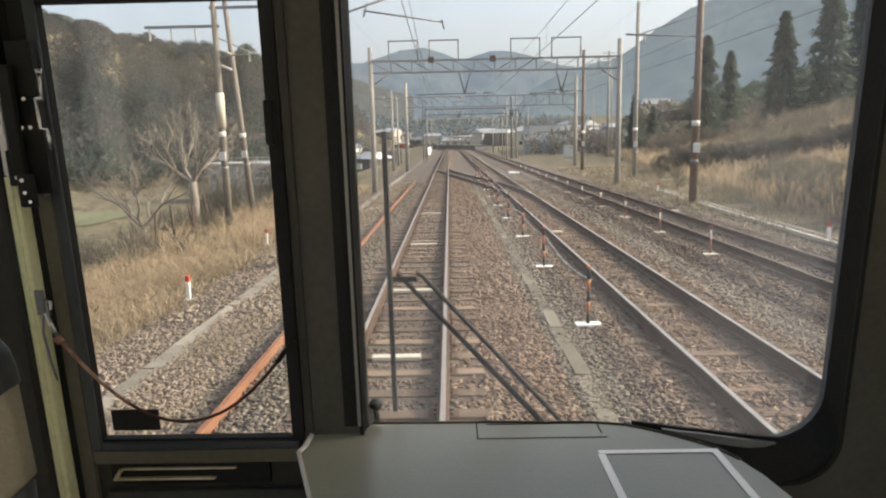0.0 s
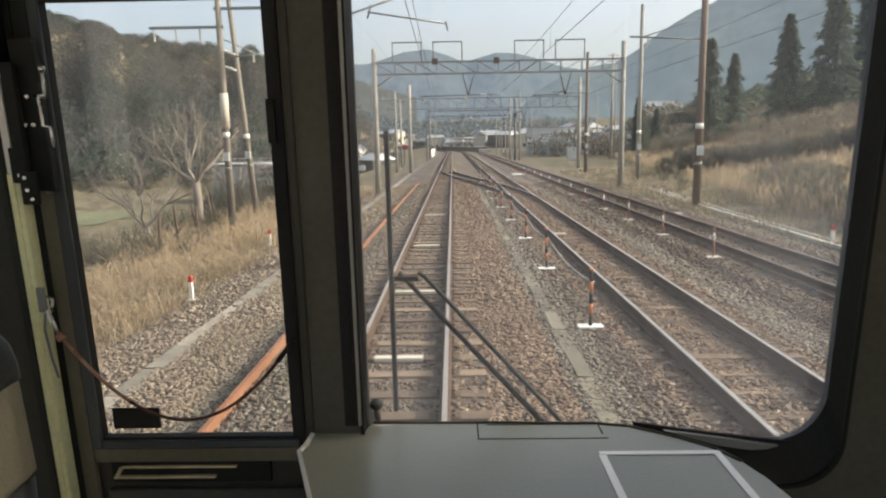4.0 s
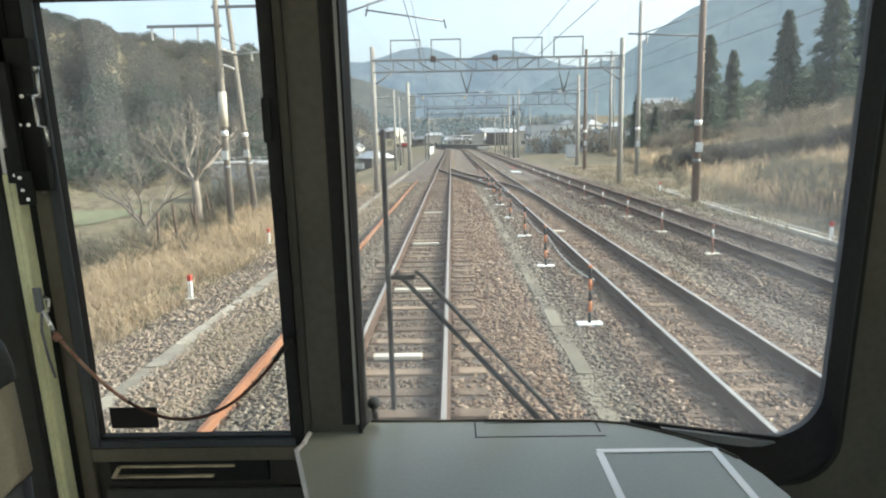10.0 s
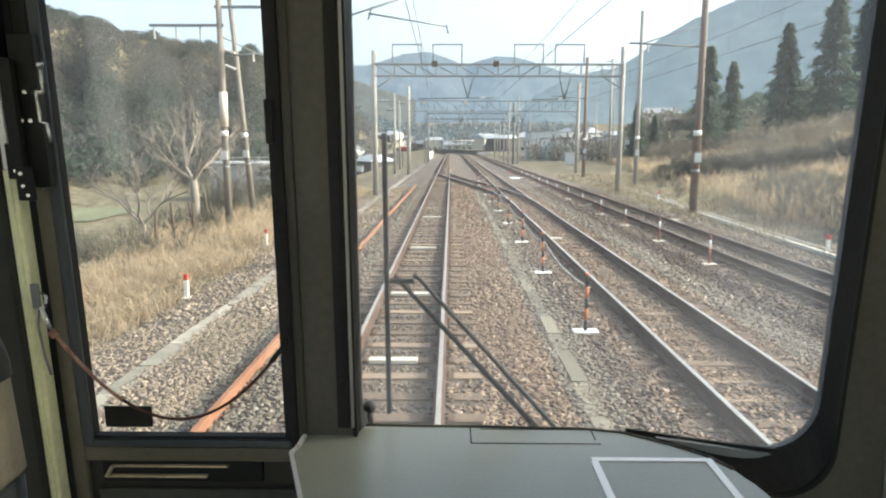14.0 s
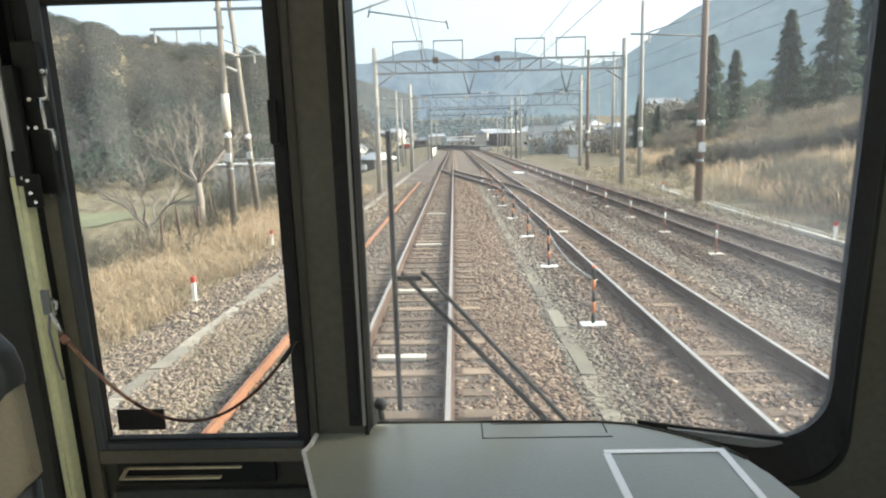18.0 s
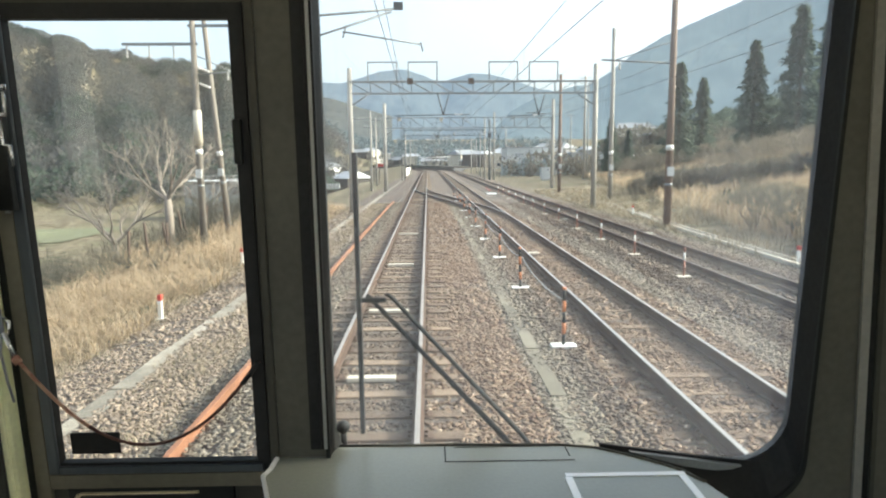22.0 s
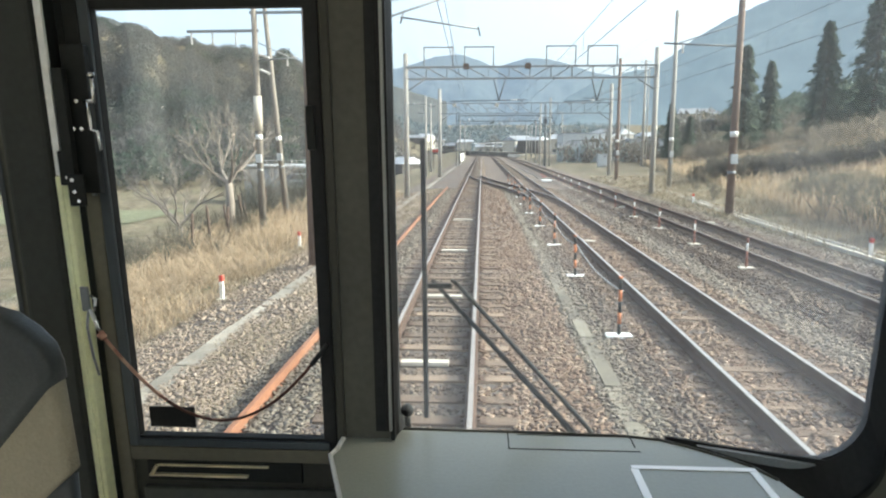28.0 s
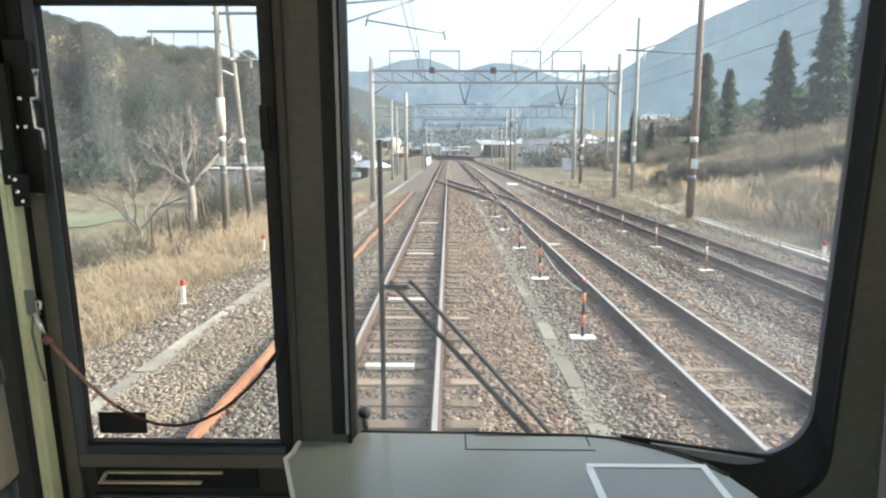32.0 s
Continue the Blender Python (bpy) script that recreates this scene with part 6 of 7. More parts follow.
loose("bare_woods", v, f, M_shrub, "brown leafless shrubs on the slope", "woods")
c = pick(900, 14, 44, 122, 180, lambda x, y: (x > 33) & ~((x > 42) & (y > 118) & (y < 143)) & ~((x > 46) & (y > 148)))
v, f = scatter_cards(c, rng.uniform(0.8, 2.0, len(c)), 60, "ball", (0.22, 0.05))
loose("bare_shrubs", v, f, M_shrub, "tangled brown shrubs on the bank", "shrubs")
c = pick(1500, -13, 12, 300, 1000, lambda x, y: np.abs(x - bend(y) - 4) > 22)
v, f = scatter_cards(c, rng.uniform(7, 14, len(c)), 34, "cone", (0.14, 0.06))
loose("backdrop_woods", v, f, M_far_woods, "cedar woods across the valley with haze put in as glow", "woods")
c = pick(900, -14, 12, 110, 700, lambda x, y: np.abs(x - bend(y) - 4) > 20)
v, f = scatter_cards(c, rng.uniform(3, 8, len(c)), 34, "ball", (0.22, 0.055))
loose("bare_woods", v, f, M_bare, "leafless trees across the valley floor", "woods")


def grass(n, x0, x1, y0, y1, h0, h1, name, material, label, test=None, lean=0.45):
    x, y = rng.uniform(x0, x1, n), y0 + (y1 - y0) * rng.uniform(0, 1, n) ** 1.3
    if test is not None:
        k = test(x, y)
        x, y = x[k], y[k]
    n = len(x)
    z = land(x, y) + 0.02
    h = rng.uniform(h0, h1, n)
    a, b = rng.uniform(0, 6.28, n), rng.uniform(0.05, lean, n) * h * 2
    w = 0.0035 + 0.0005 * np.abs(y)
    px, py_ = np.cos(a + 1.57) * w, np.sin(a + 1.57) * w
    m = np.stack([x + np.cos(a) * b * 0.35, y + np.sin(a) * b * 0.35, z + h * 0.6], -1)
    tip = np.stack([x + np.cos(a) * b, y + np.sin(a) * b, z + h * rng.uniform(0.5, 1.0, n)], -1)
    off = np.stack([px, py_, 0 * px], -1)
    base = np.stack([x, y, z - 0.08], -1)
    v = np.stack([base - off, base + off, m + off * 0.8, m - off * 0.8, tip + off * 0.15, tip - off * 0.15], 1).reshape(-1, 3)
    q = np.array([(0, 1, 2, 3), (3, 2, 4, 5)])
    loose(name, v, (q[None] + 6 * np.arange(n)[:, None, None]).reshape(-1, 4), material, label, "grass")


grass(84000, -10.5, -1.5, 5, 46, 0.03, 0.13, "dead_grass", M_straw, "short dead grass on the embankment", lambda x, y: (clump(x, y, 1.1, 2.0) + rng.normal(0, 0.5, len(x)) > -0.4 + 1.3 * smooth01((x + 2.9) / 1.2)) & ((np.abs(x + 3.5) > 0.2) | (clump(x, y, 0.9, 4.0) > 0.6)))
grass(7000, -13, -5.4, 17, 46, 0.4, 1.2, "dry_reeds", M_pampas, "tall dry reeds along the embankment edge", lambda x, y: (clump(x, y, 0.6, 0.6) + rng.normal(0, 0.3, len(x)) > 0.45) & (x > -3.2 - 0.36 * y), 0.8)
grass(16000, -13, -5.0, 12, 46, 0.2, 0.7, "matted_reeds", M_pampas, "matted straw lying on the embankment", lambda x, y: (clump(x, y, 0.5, 3.1) + rng.normal(0, 0.4, len(x)) > 0.0) & (x > -3.2 - 0.36 * y), 2.2)
grass(16000, -11.5, -5.0, 10, 42, 0.15, 0.5, "dry_reeds", M_pampas, "low tangled dry reeds on the embankment", lambda x, y: clump(x, y, 0.8, 2.6) + rng.normal(0, 0.4, len(x)) > 0.1, 1.4)
grass(52000, 10.4, 26, 11, 62, 0.06, 0.34, "dead_grass", M_straw, "straw-coloured dead grass beside the third track", lambda x, y: clump(x, y, 0.6, 3.0) + rng.normal(0, 0.45, len(x)) > -0.25)
grass(80000, 13, 66, 16, 112, 0.25, 0.8, "hillside_grass", M_straw, "tall straw-coloured grass over the hillside", lambda x, y: (clump(x, y, 0.11, 3.7) + rng.normal(0, 0.5, len(x)) > -0.3) & (x > 12.0 + 0.16 * np.maximum(y - 22, 0)), 0.5)
grass(90000, 13, 60, 20, 104, 0.5, 1.4, "dry_reeds", M_pampas, "pale golden reeds on the hillside", lambda x, y: (clump(x, y, 0.1, 1.7) + rng.normal(0, 0.45, len(x)) > -0.35) & (x > 12.6 + 0.16 * np.maximum(y - 22, 0)) & (x < 30 + 0.25 * y), 0.6)
for x0_, x1_, y0_, y1_, n_, s0_, s1_, gap_, per_, lab_ in ((12.6, 30, 12, 34, 420, 0.5, 1.7, -0.6, 110, "tangled dark grey-olive scrub low on the hillside"), (18, 46, 30, 100, 900, 0.6, 1.4, 0.55, 80, "clumps of leafless scrub among the hillside grass"), (30, 80, 62, 118, 1500, 1.2, 2.8, -0.2, 80, "dense pale brown leafless scrub along the top of the hillside")):
    c = np.stack([rng.uniform(x0_, x1_, n_), rng.uniform(y0_, y1_, n_)], -1)
    c = c[(clump(c[:, 0], c[:, 1], 0.12, 5.0) > gap_) & (c[:, 0] > 13.0 + 0.17 * np.maximum(c[:, 1] - 22, 0))]
    c = np.column_stack([c, land(c[:, 0], c[:, 1]) - 0.1])
    v, f = scatter_cards(c, rng.uniform(s0_, s1_, len(c)), per_, "ball", (0.26, 0.013))
    loose("hillside_scrub", v, f, M_scrub if y0_ < 20 else M_brush, lab_, "shrubs")
c = np.stack([rng.uniform(17, 40, 240), rng.normal(0, 1.2, 240)], -1)
c[:, 1] += 52 - 0.35 * (c[:, 0] - 17)
c = np.column_stack([c, land(c[:, 0], c[:, 1]) - 0.1])
v, f = scatter_cards(c, rng.uniform(0.9, 2.0, len(c)), 130, "ball", (0.24, 0.02))
loose("hedge_scrub", v, f, M_shrub, "dark leafless hedge across the golden hillside", "shrubs")
c = np.array([(x, y, float(land(x, y)) - 0.05) for x, y in ((13.2, 25.0), (15.4, 30.5), (13.0, 36.0), (17.5, 34.0), (14.2, 43.0), (16.8, 49.0), (-8.6, 22.0), (-9.8, 27.0), (-11.2, 31.0), (-8.9, 35.0))])
for k in range(len(c)):
    v, f = scatter_cards(c[k:k + 1], rng.uniform(0.6, 1.3, 1), 90, "spray", (0.5, 0.012))
    bush = loose("dry_bush", v, f, M_shrub, "small leafless brown bush in dead grass", "bush")
    tagged(bush, "small leafless brown bush in dead grass", "bush", "dry bushes")



# ---------------------------------------------------------------- beside the cab: spare rail, striped posts, masts, trees
spare = thing("spare_rail", "bright rusty spare rail lying beside the track", "rail")
for k in range(2):
    bmr = bmesh.new()
    rows_ = [[bmr.verts.new((u, yy, v * 1.02)) for u, v in RAIL] for yy in (0, 10, 21.8)]
    for a_, b_ in zip(rows_, rows_[1:]):
        for q in range(len(RAIL)):
            bmr.faces.new((a_[q], a_[(q + 1) % len(RAIL)], b_[(q + 1) % len(RAIL)], b_[q]))
    bmr.faces.new(rows_[0]), bmr.faces.new(rows_[-1][::-1])
    bmesh.ops.recalc_face_normals(bmr, faces=bmr.faces)
    o = part("rail_length", bmr, M_rust_orange, spare)
    o.matrix_basis = pose(-1.86 - 0.05 * k, 2.2 + 22.0 * k, -0.095, 0, 0, 0.1 - 0.3 * k)


def striped_post(x, y):
    m = thing("striped_post", "orange and black striped post on a white base block", "marker post", (x, y, -0.19), "striped posts between the tracks")
    for k in range(5):
        part("orange_band" if k % 2 else "black_band", tubed([(0, 0, 0.03 + 0.17 * k), (0, 0, 0.2 + 0.17 * k)], 0.028, 10), M_post_orange if k % 2 else M_black, m)
    part("cap", tubed([(0, 0, 0.88), (0, 0, 0.91)], 0.033, 10), M_post_orange, m)
    part("base", boxed(-0.19, 0.19, -0.1, 0.1, -0.05, 0.035, 0.012), M_white, m)
    part("rope_ring", tubed([(0.028, -0.02, 0.7), (0.06, 0, 0.7), (0.028, 0.02, 0.7)], 0.006, 5), M_dull, m)
    return m


M_post_orange = mat("orange_post_paint", (0.5, 0.17, 0.06), 0.6, 0, 0.25, 6, 60, 0.1)
sp_ = striped_post(2.62, 9.6)
for i in range(1, 10):
    copy_thing(sp_, pose(2.62 + random.uniform(-0.05, 0.05), 9.6 + 4.6 * i, -0.19, random.uniform(-2, 2), random.uniform(-2, 2), random.uniform(-8, 8)))
rope = [(2.64, 9.6 + 4.6 * i + 4.6 * k / 6, 0.51 - 0.5 * (k / 6) * (1 - k / 6)) for i in range(9) for k in range(6)]
M_rope = mat("pale_grey_rope", (0.4, 0.4, 0.37), 0.8, 0, 0.15, 5, 80, 0.1)
solo("guard_rope", tubed(rope, 0.009, 5), M_rope, "thin grey rope sagging between the striped posts", "rope")

def cap_peg(x, y):
    p = thing("survey_peg", "short white survey peg with a red cap", "peg", (x, y, float(land(x, y))), "survey pegs beside the line")
    part("peg", boxed(-0.04, 0.04, -0.04, 0.04, -0.2, 0.42, 0.008), M_white, p)
    part("cap", boxed(-0.045, 0.045, -0.045, 0.045, 0.42, 0.55, 0.012), M_red, p)
    part("footing", boxed(-0.1, 0.1, -0.1, 0.1, -0.2, 0.05, 0.015), M_conc_light, p)


for x, y in ((-5.0, 13.5), (-5.4, 21.0), (-5.2, 31.0), (10.7, 17.5), (11.3, 34.0)):
    cap_peg(x, y)

narrow = thing("narrow_trough", "narrow concrete cable trough half sunk between the tracks", "cable trough", kind="structure")
nl = mesh_of("lid", boxed(-0.1, 0.1, -0.49, 0.49, -0.08, 0.02, 0.008), M_lid_mossy)
y = 3.0
while y < 56:
    o = new("lid", nl)
    o.parent = narrow
    o.matrix_basis = pose(2.13 + random.uniform(-0.012, 0.012), y, -0.205 + random.uniform(-0.012, 0.008), 0, random.uniform(-1.5, 1.5), random.uniform(-0.8, 0.8))
    y += 1.0

cross = thing("crossover_track", "crossover rails curving from one track to the other", "railway track", kind="structure")
cy = [30 + 1.4 * k for k in range(26)]
cx = [NEXT + (OWN - NEXT) * float(smooth01((v - 30) / 35.0)) for v in cy]
for off in (-0.566, 0.566):
    bmr = bmesh.new()
    rows_ = [[bmr.verts.new((u + off + xx, yy, v + 0.004)) for u, v in RAIL] for xx, yy in zip(cx, cy)]
    for a_, b_ in zip(rows_, rows_[1:]):
        for q in range(len(RAIL)):
            bmr.faces.new((a_[q], a_[(q + 1) % len(RAIL)], b_[(q + 1) % len(RAIL)], b_[q])).material_index = 1 if q == 7 else 0
    bmesh.ops.recalc_face_normals(bmr, faces=bmr.faces)
    part("rail", bmr, [M_rust, M_head], cross)
for k, (xx, yy) in enumerate(zip(cx, cy)):
    if 1.15 < xx < 2.75:
        sl = new("sleeper", SLEEPER)
        sl.parent = cross
        sl.matrix_basis = pose(xx, yy, -0.006, 0, 0, 6)

for k, (y, w_) in enumerate(((8.1, 0.36), (11.9, 0.42), (17.4, 0.4), (25.0, 0.42))):
    solo("pale_plank", boxed(OWN - w_, OWN + w_ - 0.1, y - 0.07, y + 0.07, -0.168, -0.112, 0.01), M_conc_light, "pale plank lying across the sleepers between the rails", "plank", "pale planks between the rails")

arm_ = thing("cantilever_mast", "steel cantilever bracket on a brown mast over the track", "utility pole", (-3.75, 16.6, 0))
M_brown_pole = mat("rust_brown_pole", (0.15, 0.105, 0.08), 0.8, 0, 0.3, 1.2, 25, 0.2, stretch=(1, 1, 0.3))


part("shaft", tubed([(0, 0, -0.8), (0, 0, 8.6)], [0.17, 0.13], 14), M_brown_pole, arm_)
part("top_tube", tubed([(0.1, 0, 6.0), (3.75, 0, 6.3)], 0.032, 8), M_galv, arm_)
part("stay_tube", tubed([(0.1, 0, 5.15), (3.5, 0, 6.22)], 0.028, 8), M_galv, arm_)
part("steady_arm", tubed([(2.3, 0, 5.75), (4.2, 0, 5.45)], 0.022, 6), M_galv, arm_)
part("drop_bar", tubed([(2.4, 0, 5.92), (2.3, 0, 5.6)], 0.022, 6), M_galv, arm_)
part("clamp", tubed([(4.2, 0, 5.5), (4.25, 0, 5.28)], 0.018, 6), M_dark_steel, arm_)
for za_, zb_ in ((6.03, 6.08), (5.2, 5.36)):
    part("insulator", insulator((0.25, 0, za_), (0.75, 0, zb_), 0.085), M_insul, arm_, "", True)
part("saddle", boxed(3.55, 3.78, -0.05, 0.05, 6.26, 6.44, 0.01), M_dark_steel, arm_)


def line_mast(x, y, h, label, material, arm=0.0):
    p = thing("line_mast", label, "utility pole", (x, y, 0), "masts beside the line")
    z0 = float(land(x, y)) - 0.2
    part("shaft", tubed([(0, 0, z0), (0, 0, h)], [0.17, 0.12], 14), material, p)
    part("band", tubed([(0, 0, 3.0), (0, 0, 3.22)], 0.162, 14), M_white, p, "white painted band")
    part("band", tubed([(0, 0, 1.5), (0, 0, 1.6)], 0.168, 14), M_galv, p)
    if arm:
        part("bracket", tubed([(0, 0, 6.6), (arm, 0, 6.75)], 0.04, 8), M_galv, p)
        part("stay", tubed([(0, 0, 7.5), (arm * 0.8, 0, 6.75)], 0.025, 6), M_galv, p)
        part("insulator", insulator((arm * 0.75, 0, 6.7), (arm * 0.75, 0, 6.35)), M_insul, p, "", True)
    part("junction_box", boxed(-0.14, 0.14, -0.26, -0.15, 1.9, 2.3, 0.02), M_panel, p)
    return p


line_mast(10.9, 28, 10.5, "tall brown steel mast with a white band", M_brown_pole, -3.0)
line_mast(12.2, 58, 10.0, "tall brown mast at the foot of the hillside", M_brown_pole, -3.0)
line_mast(13.4, 46, 11.5, "tall slender concrete mast at the foot of the hillside", M_pole)
bm_ = line_mast(-10.0, 31, 10.5, "tall concrete mast with a white cover plate on the bank", M_pole_old, 2.0)
part("cover_plate", tubed([(0, 0, 3.4), (0, 0, 5.0)], 0.19, 14), M_conc_light, bm_, "pale cover sleeve")
part("cross_arm", boxed(-3.2, 0.2, -0.06, 0.06, 7.9, 8.02), M_galv, bm_)
for u in (-3.0, -2.0, -0.9):
    part("insulator", insulator((u, 0, 7.9), (u, 0, 7.35), 0.06), M_insul, bm_, "", True)
part("cross_arm", boxed(-0.2, 2.6, -0.06, 0.06, 8.7, 8.82), M_galv, bm_)
for z_ in (6.2, 6.9):
    part("bracket_insulator", insulator((0.2, -0.1, z_), (0.7, -0.1, z_ - 0.2), 0.08), M_insul, bm_, "", True)
lp_ = line_mast(-10.4, 36, 11.0, "slightly leaning concrete pole on the bank", M_pole_old)
lp_.rotation_euler = (0, radians(-4), 0)

pf = bmesh.new()
pg = [[pf.verts.new((-92 + 2.6 * a, 82 + 2.6 * b + 3.0 * math.sin(a * 0.35), float(land(-92 + 2.6 * a, 82 + 2.6 * b)) + 0.12)) for a in range(19)] for b in range(8)]
for ra, rb in zip(pg, pg[1:]):
    for a in range(18):
        pf.faces.new((ra[a], ra[a + 1], rb[a + 1], rb[a]))
solo("paddy_field", pf, mat("green_paddy", (0.135, 0.138, 0.075), 0.95, 0, 0.4, 0.12, 3, 0.4), "small green paddy field on the low ground", "field", kind="structure")


def cedar(x, y, h, label):
    """A tall dark conifer: tapered trunk, whorls of drooping boughs with many small sprays."""
    t_ = thing("cedar_tree", label, "tree", (x, y, float(land(x, y)) - 0.2), "cedars on the hillside")
    part("trunk", tubed([(0, 0, 0), (0.05, 0.02, h * 0.5), (0, 0, h * 0.98)], [h * 0.018, h * 0.011, 0.02], 9), M_wood_dark, t_)
    n = 4200
    u = rng.uniform(0.1, 1.0, n)
    a = rng.uniform(0, 6.283, n)
    rad = (1.02 - u) ** 0.8 * 0.3 * h * np.sqrt(rng.uniform(0.02, 1, n)) * (0.75 + 0.25 * np.sin(a * 3 + u * 37)) * (0.8 + 0.2 * np.sin(u * 60))
    p = np.stack([rad * np.cos(a), rad * np.sin(a), u * h - 0.25 * rad], -1)
    d1 = np.stack([np.cos(a), np.sin(a), -0.55 + rng.normal(0, 0.3, n)], -1) + rng.normal(0, 0.25, (n, 3))
    d1 /= np.linalg.norm(d1, axis=1)[:, None]
    d2 = np.cross(d1, rng.normal(0, 1, (n, 3)))
    d2 /= np.linalg.norm(d2, axis=1)[:, None]
    ln, wd = h * 0.03 * rng.uniform(0.6, 1.5, (n, 1)), h * 0.008 * rng.uniform(0.6, 1.4, (n, 1))
    v = np.stack([p - d2 * wd, p + d2 * wd, p + d1 * ln + d2 * wd * 0.3, p + d1 * ln - d2 * wd * 0.3], 1).reshape(-1, 3)
    loose("crown", v, np.arange(4 * n).reshape(-1, 4), M_conifer, "", "", t_)


cedar(36, 93, 15.0, "tall dark cedar on the hillside")
cedar(40.5, 96, 12.5, "shorter dark cedar beside the tall one")
cedar(29.5, 104, 9.5, "dark cedar at the far end of the hillside")
cedar(33.5, 108, 7.5, "small dark cedar at the far end of the hillside")
cedar(41.5, 83, 14.5, "broad tall cedar at the edge of a grove on the hillside")
cedar(45.5, 80, 17.0, "tallest dark cedar of the hillside grove")
cedar(50.5, 82, 16.5, "tall cedar closing the hillside grove")



for x0_, x1_, y0_, y1_, n_, s0_, s1_, lab_ in ((-14.5, -9.6, 20, 48, 80, 0.5, 1.4, "low leafless brush along the edge of the bank"), (-20, -12, 38, 80, 160, 1.0, 2.4, "leafless brush below the bank")):
    c = np.stack([rng.uniform(x0_, x1_, n_), rng.uniform(y0_, y1_, n_)], -1)
    c = np.column_stack([c, land(c[:, 0], c[:, 1]) - 0.1])
    v, f = scatter_cards(c, rng.uniform(s0_, s1_, len(c)), 120, "spray", (0.42, 0.008))
    loose("bank_brush", v, f, M_scrub, lab_, "shrubs")
random.seed(21)
for k in range(9):
    x, y = -10.6 - 0.32 * k + random.uniform(-0.4, 0.4), 25 + 2.1 * k
    st_ = solo("timber_stake", tubed([(0, 0, -0.3), (random.uniform(-0.25, 0.25), 0, random.uniform(1.1, 1.9))], [0.07, 0.055], 8), M_wood_dark, "dark weathered timber stake leaning on the bank", "stake", "timber stakes on the bank")
    st_.location = (x, y, float(land(x, y)))

# ---------------------------------------------------------------- the line already passed, behind the cab
M_yellow = mat("yellow_paint", (0.75, 0.5, 0.05), 0.55, 0, 0.15, 3, 30, 0.05)
M_rust_red = mat("rusty_red_steel", (0.2, 0.075, 0.05), 0.75, 0.1, 0.3, 2, 30, 0.2)
M_mesh_green = mat("green_mesh_panel", (0.06, 0.16, 0.11), 0.7, 0, 0.2, 2, 30, 0.1)
M_bark = mat("grey_bark", (0.22, 0.19, 0.16), 0.9, 0, 0.3, 3, 40, 0.4)


AWAY = 48.0          # this stretch is laid out from a point further along


def at_line(x, y):
    b = float(bend(y + AWAY))
    return x + b, y, float(land(x + b, y + AWAY))


for gy_ in (-80.0, -128.0, -176.0):
    gantry(gy_, -3.9, 11.2, 6.2, 7.0, 10, "light steel truss gantry across the tracks", tall=(0.9, 0.9), wide_post=0.16)
for i in range(5):
    for xx in (-4.6, 10.6):
        x, y, z = at_line(xx, -175 - 26 * i)
        power_pole(x, y, 8.2, 0.14, "brown concrete mast beside the curved track", 1)

# level crossing
xy = thing("level_crossing", "level crossing of rusty steel plates between the rails", "level crossing", (0, -134, 0), kind="structure")
for x0, x1 in ((-3.4, -0.76), (-0.58, 0.38), (0.56, 3.32), (3.5, 4.46), (4.64, 9.0)):
    part("plate", boxed(x0, x1, -1.6, 1.6, -0.16, -0.02, 0.01), M_rust if x0 in (-0.58, 3.5) else M_asphalt, xy)
for sx in (-6.6, 10.0):
    s_ = thing("crossing_signal", "yellow crossed boards over two lamps on a striped post", "crossing signal", (sx, -141 if sx < 0 else -127, float(land(sx, -141))), "crossing signals")
    part("post", tubed([(0, 0, -0.2), (0, 0, 3.0)], 0.06, 10), M_white, s_)
    part("base", boxed(-0.35, 0.35, -0.35, 0.35, -0.15, 0.12, 0.03), M_conc, s_)
    for a in (38, -38):
        o = part("crossed_board", boxed(-0.62, 0.62, -0.02 - 0.0003 * a, 0.015 - 0.0003 * a, -0.1, 0.1, 0.01), M_yellow, s_)
        o.matrix_basis = pose(0, -0.1, 2.75, 0, a, 0)
    for u in (-0.28, 0.28):
        part("lamp_hood", tubed([(u, -0.08, 2.05), (u, -0.3, 2.05)], 0.15, 12), M_black, s_)
    part("lamp_bar", boxed(-0.3, 0.3, -0.08, -0.03, 2.0, 2.1), M_black, s_)
b_ = thing("crossing_barrier", "orange and black striped crossing barrier frame", "barrier", (-8.6, -140, float(land(-8.6, -140))))
for i in range(5):
    part("bar", boxed(-0.8 + 0.4 * i, -0.72 + 0.4 * i, -0.04, 0.04, 0, 1.2), M_orange if i % 2 else M_yellow, b_)
for z in (0.3, 0.75, 1.15):
    part("rail", boxed(-0.85, 0.95, -0.05, 0.05, z, z + 0.08), M_orange, b_)

# leaning braced posts with green mesh
fen = thing("braced_fence", "tall fence of rusty braced posts carrying green mesh", "fence", (-11.0, -111, float(land(-11, -111))))
for i in range(17):
    y = -16 + 2.0 * i
    part("post", boxed(-0.06, 0.06, y - 0.06, y + 0.06, -0.5, 4.4), M_rust_red, fen)
    part("brace", tubed([(1.6, y, -0.3), (0.05, y, 3.0)], 0.05, 6), M_rust_red, fen)
    if i:
        part("mesh_panel", boxed(-0.03, 0.02, y - 1.93, y - 0.07, 1.6, 4.3), M_mesh_green, fen)
    if i:
        part("fence_rail", boxed(0.06, 0.12, y - 1.93, y - 0.07, 0.8, 0.9), M_rust_red, fen)


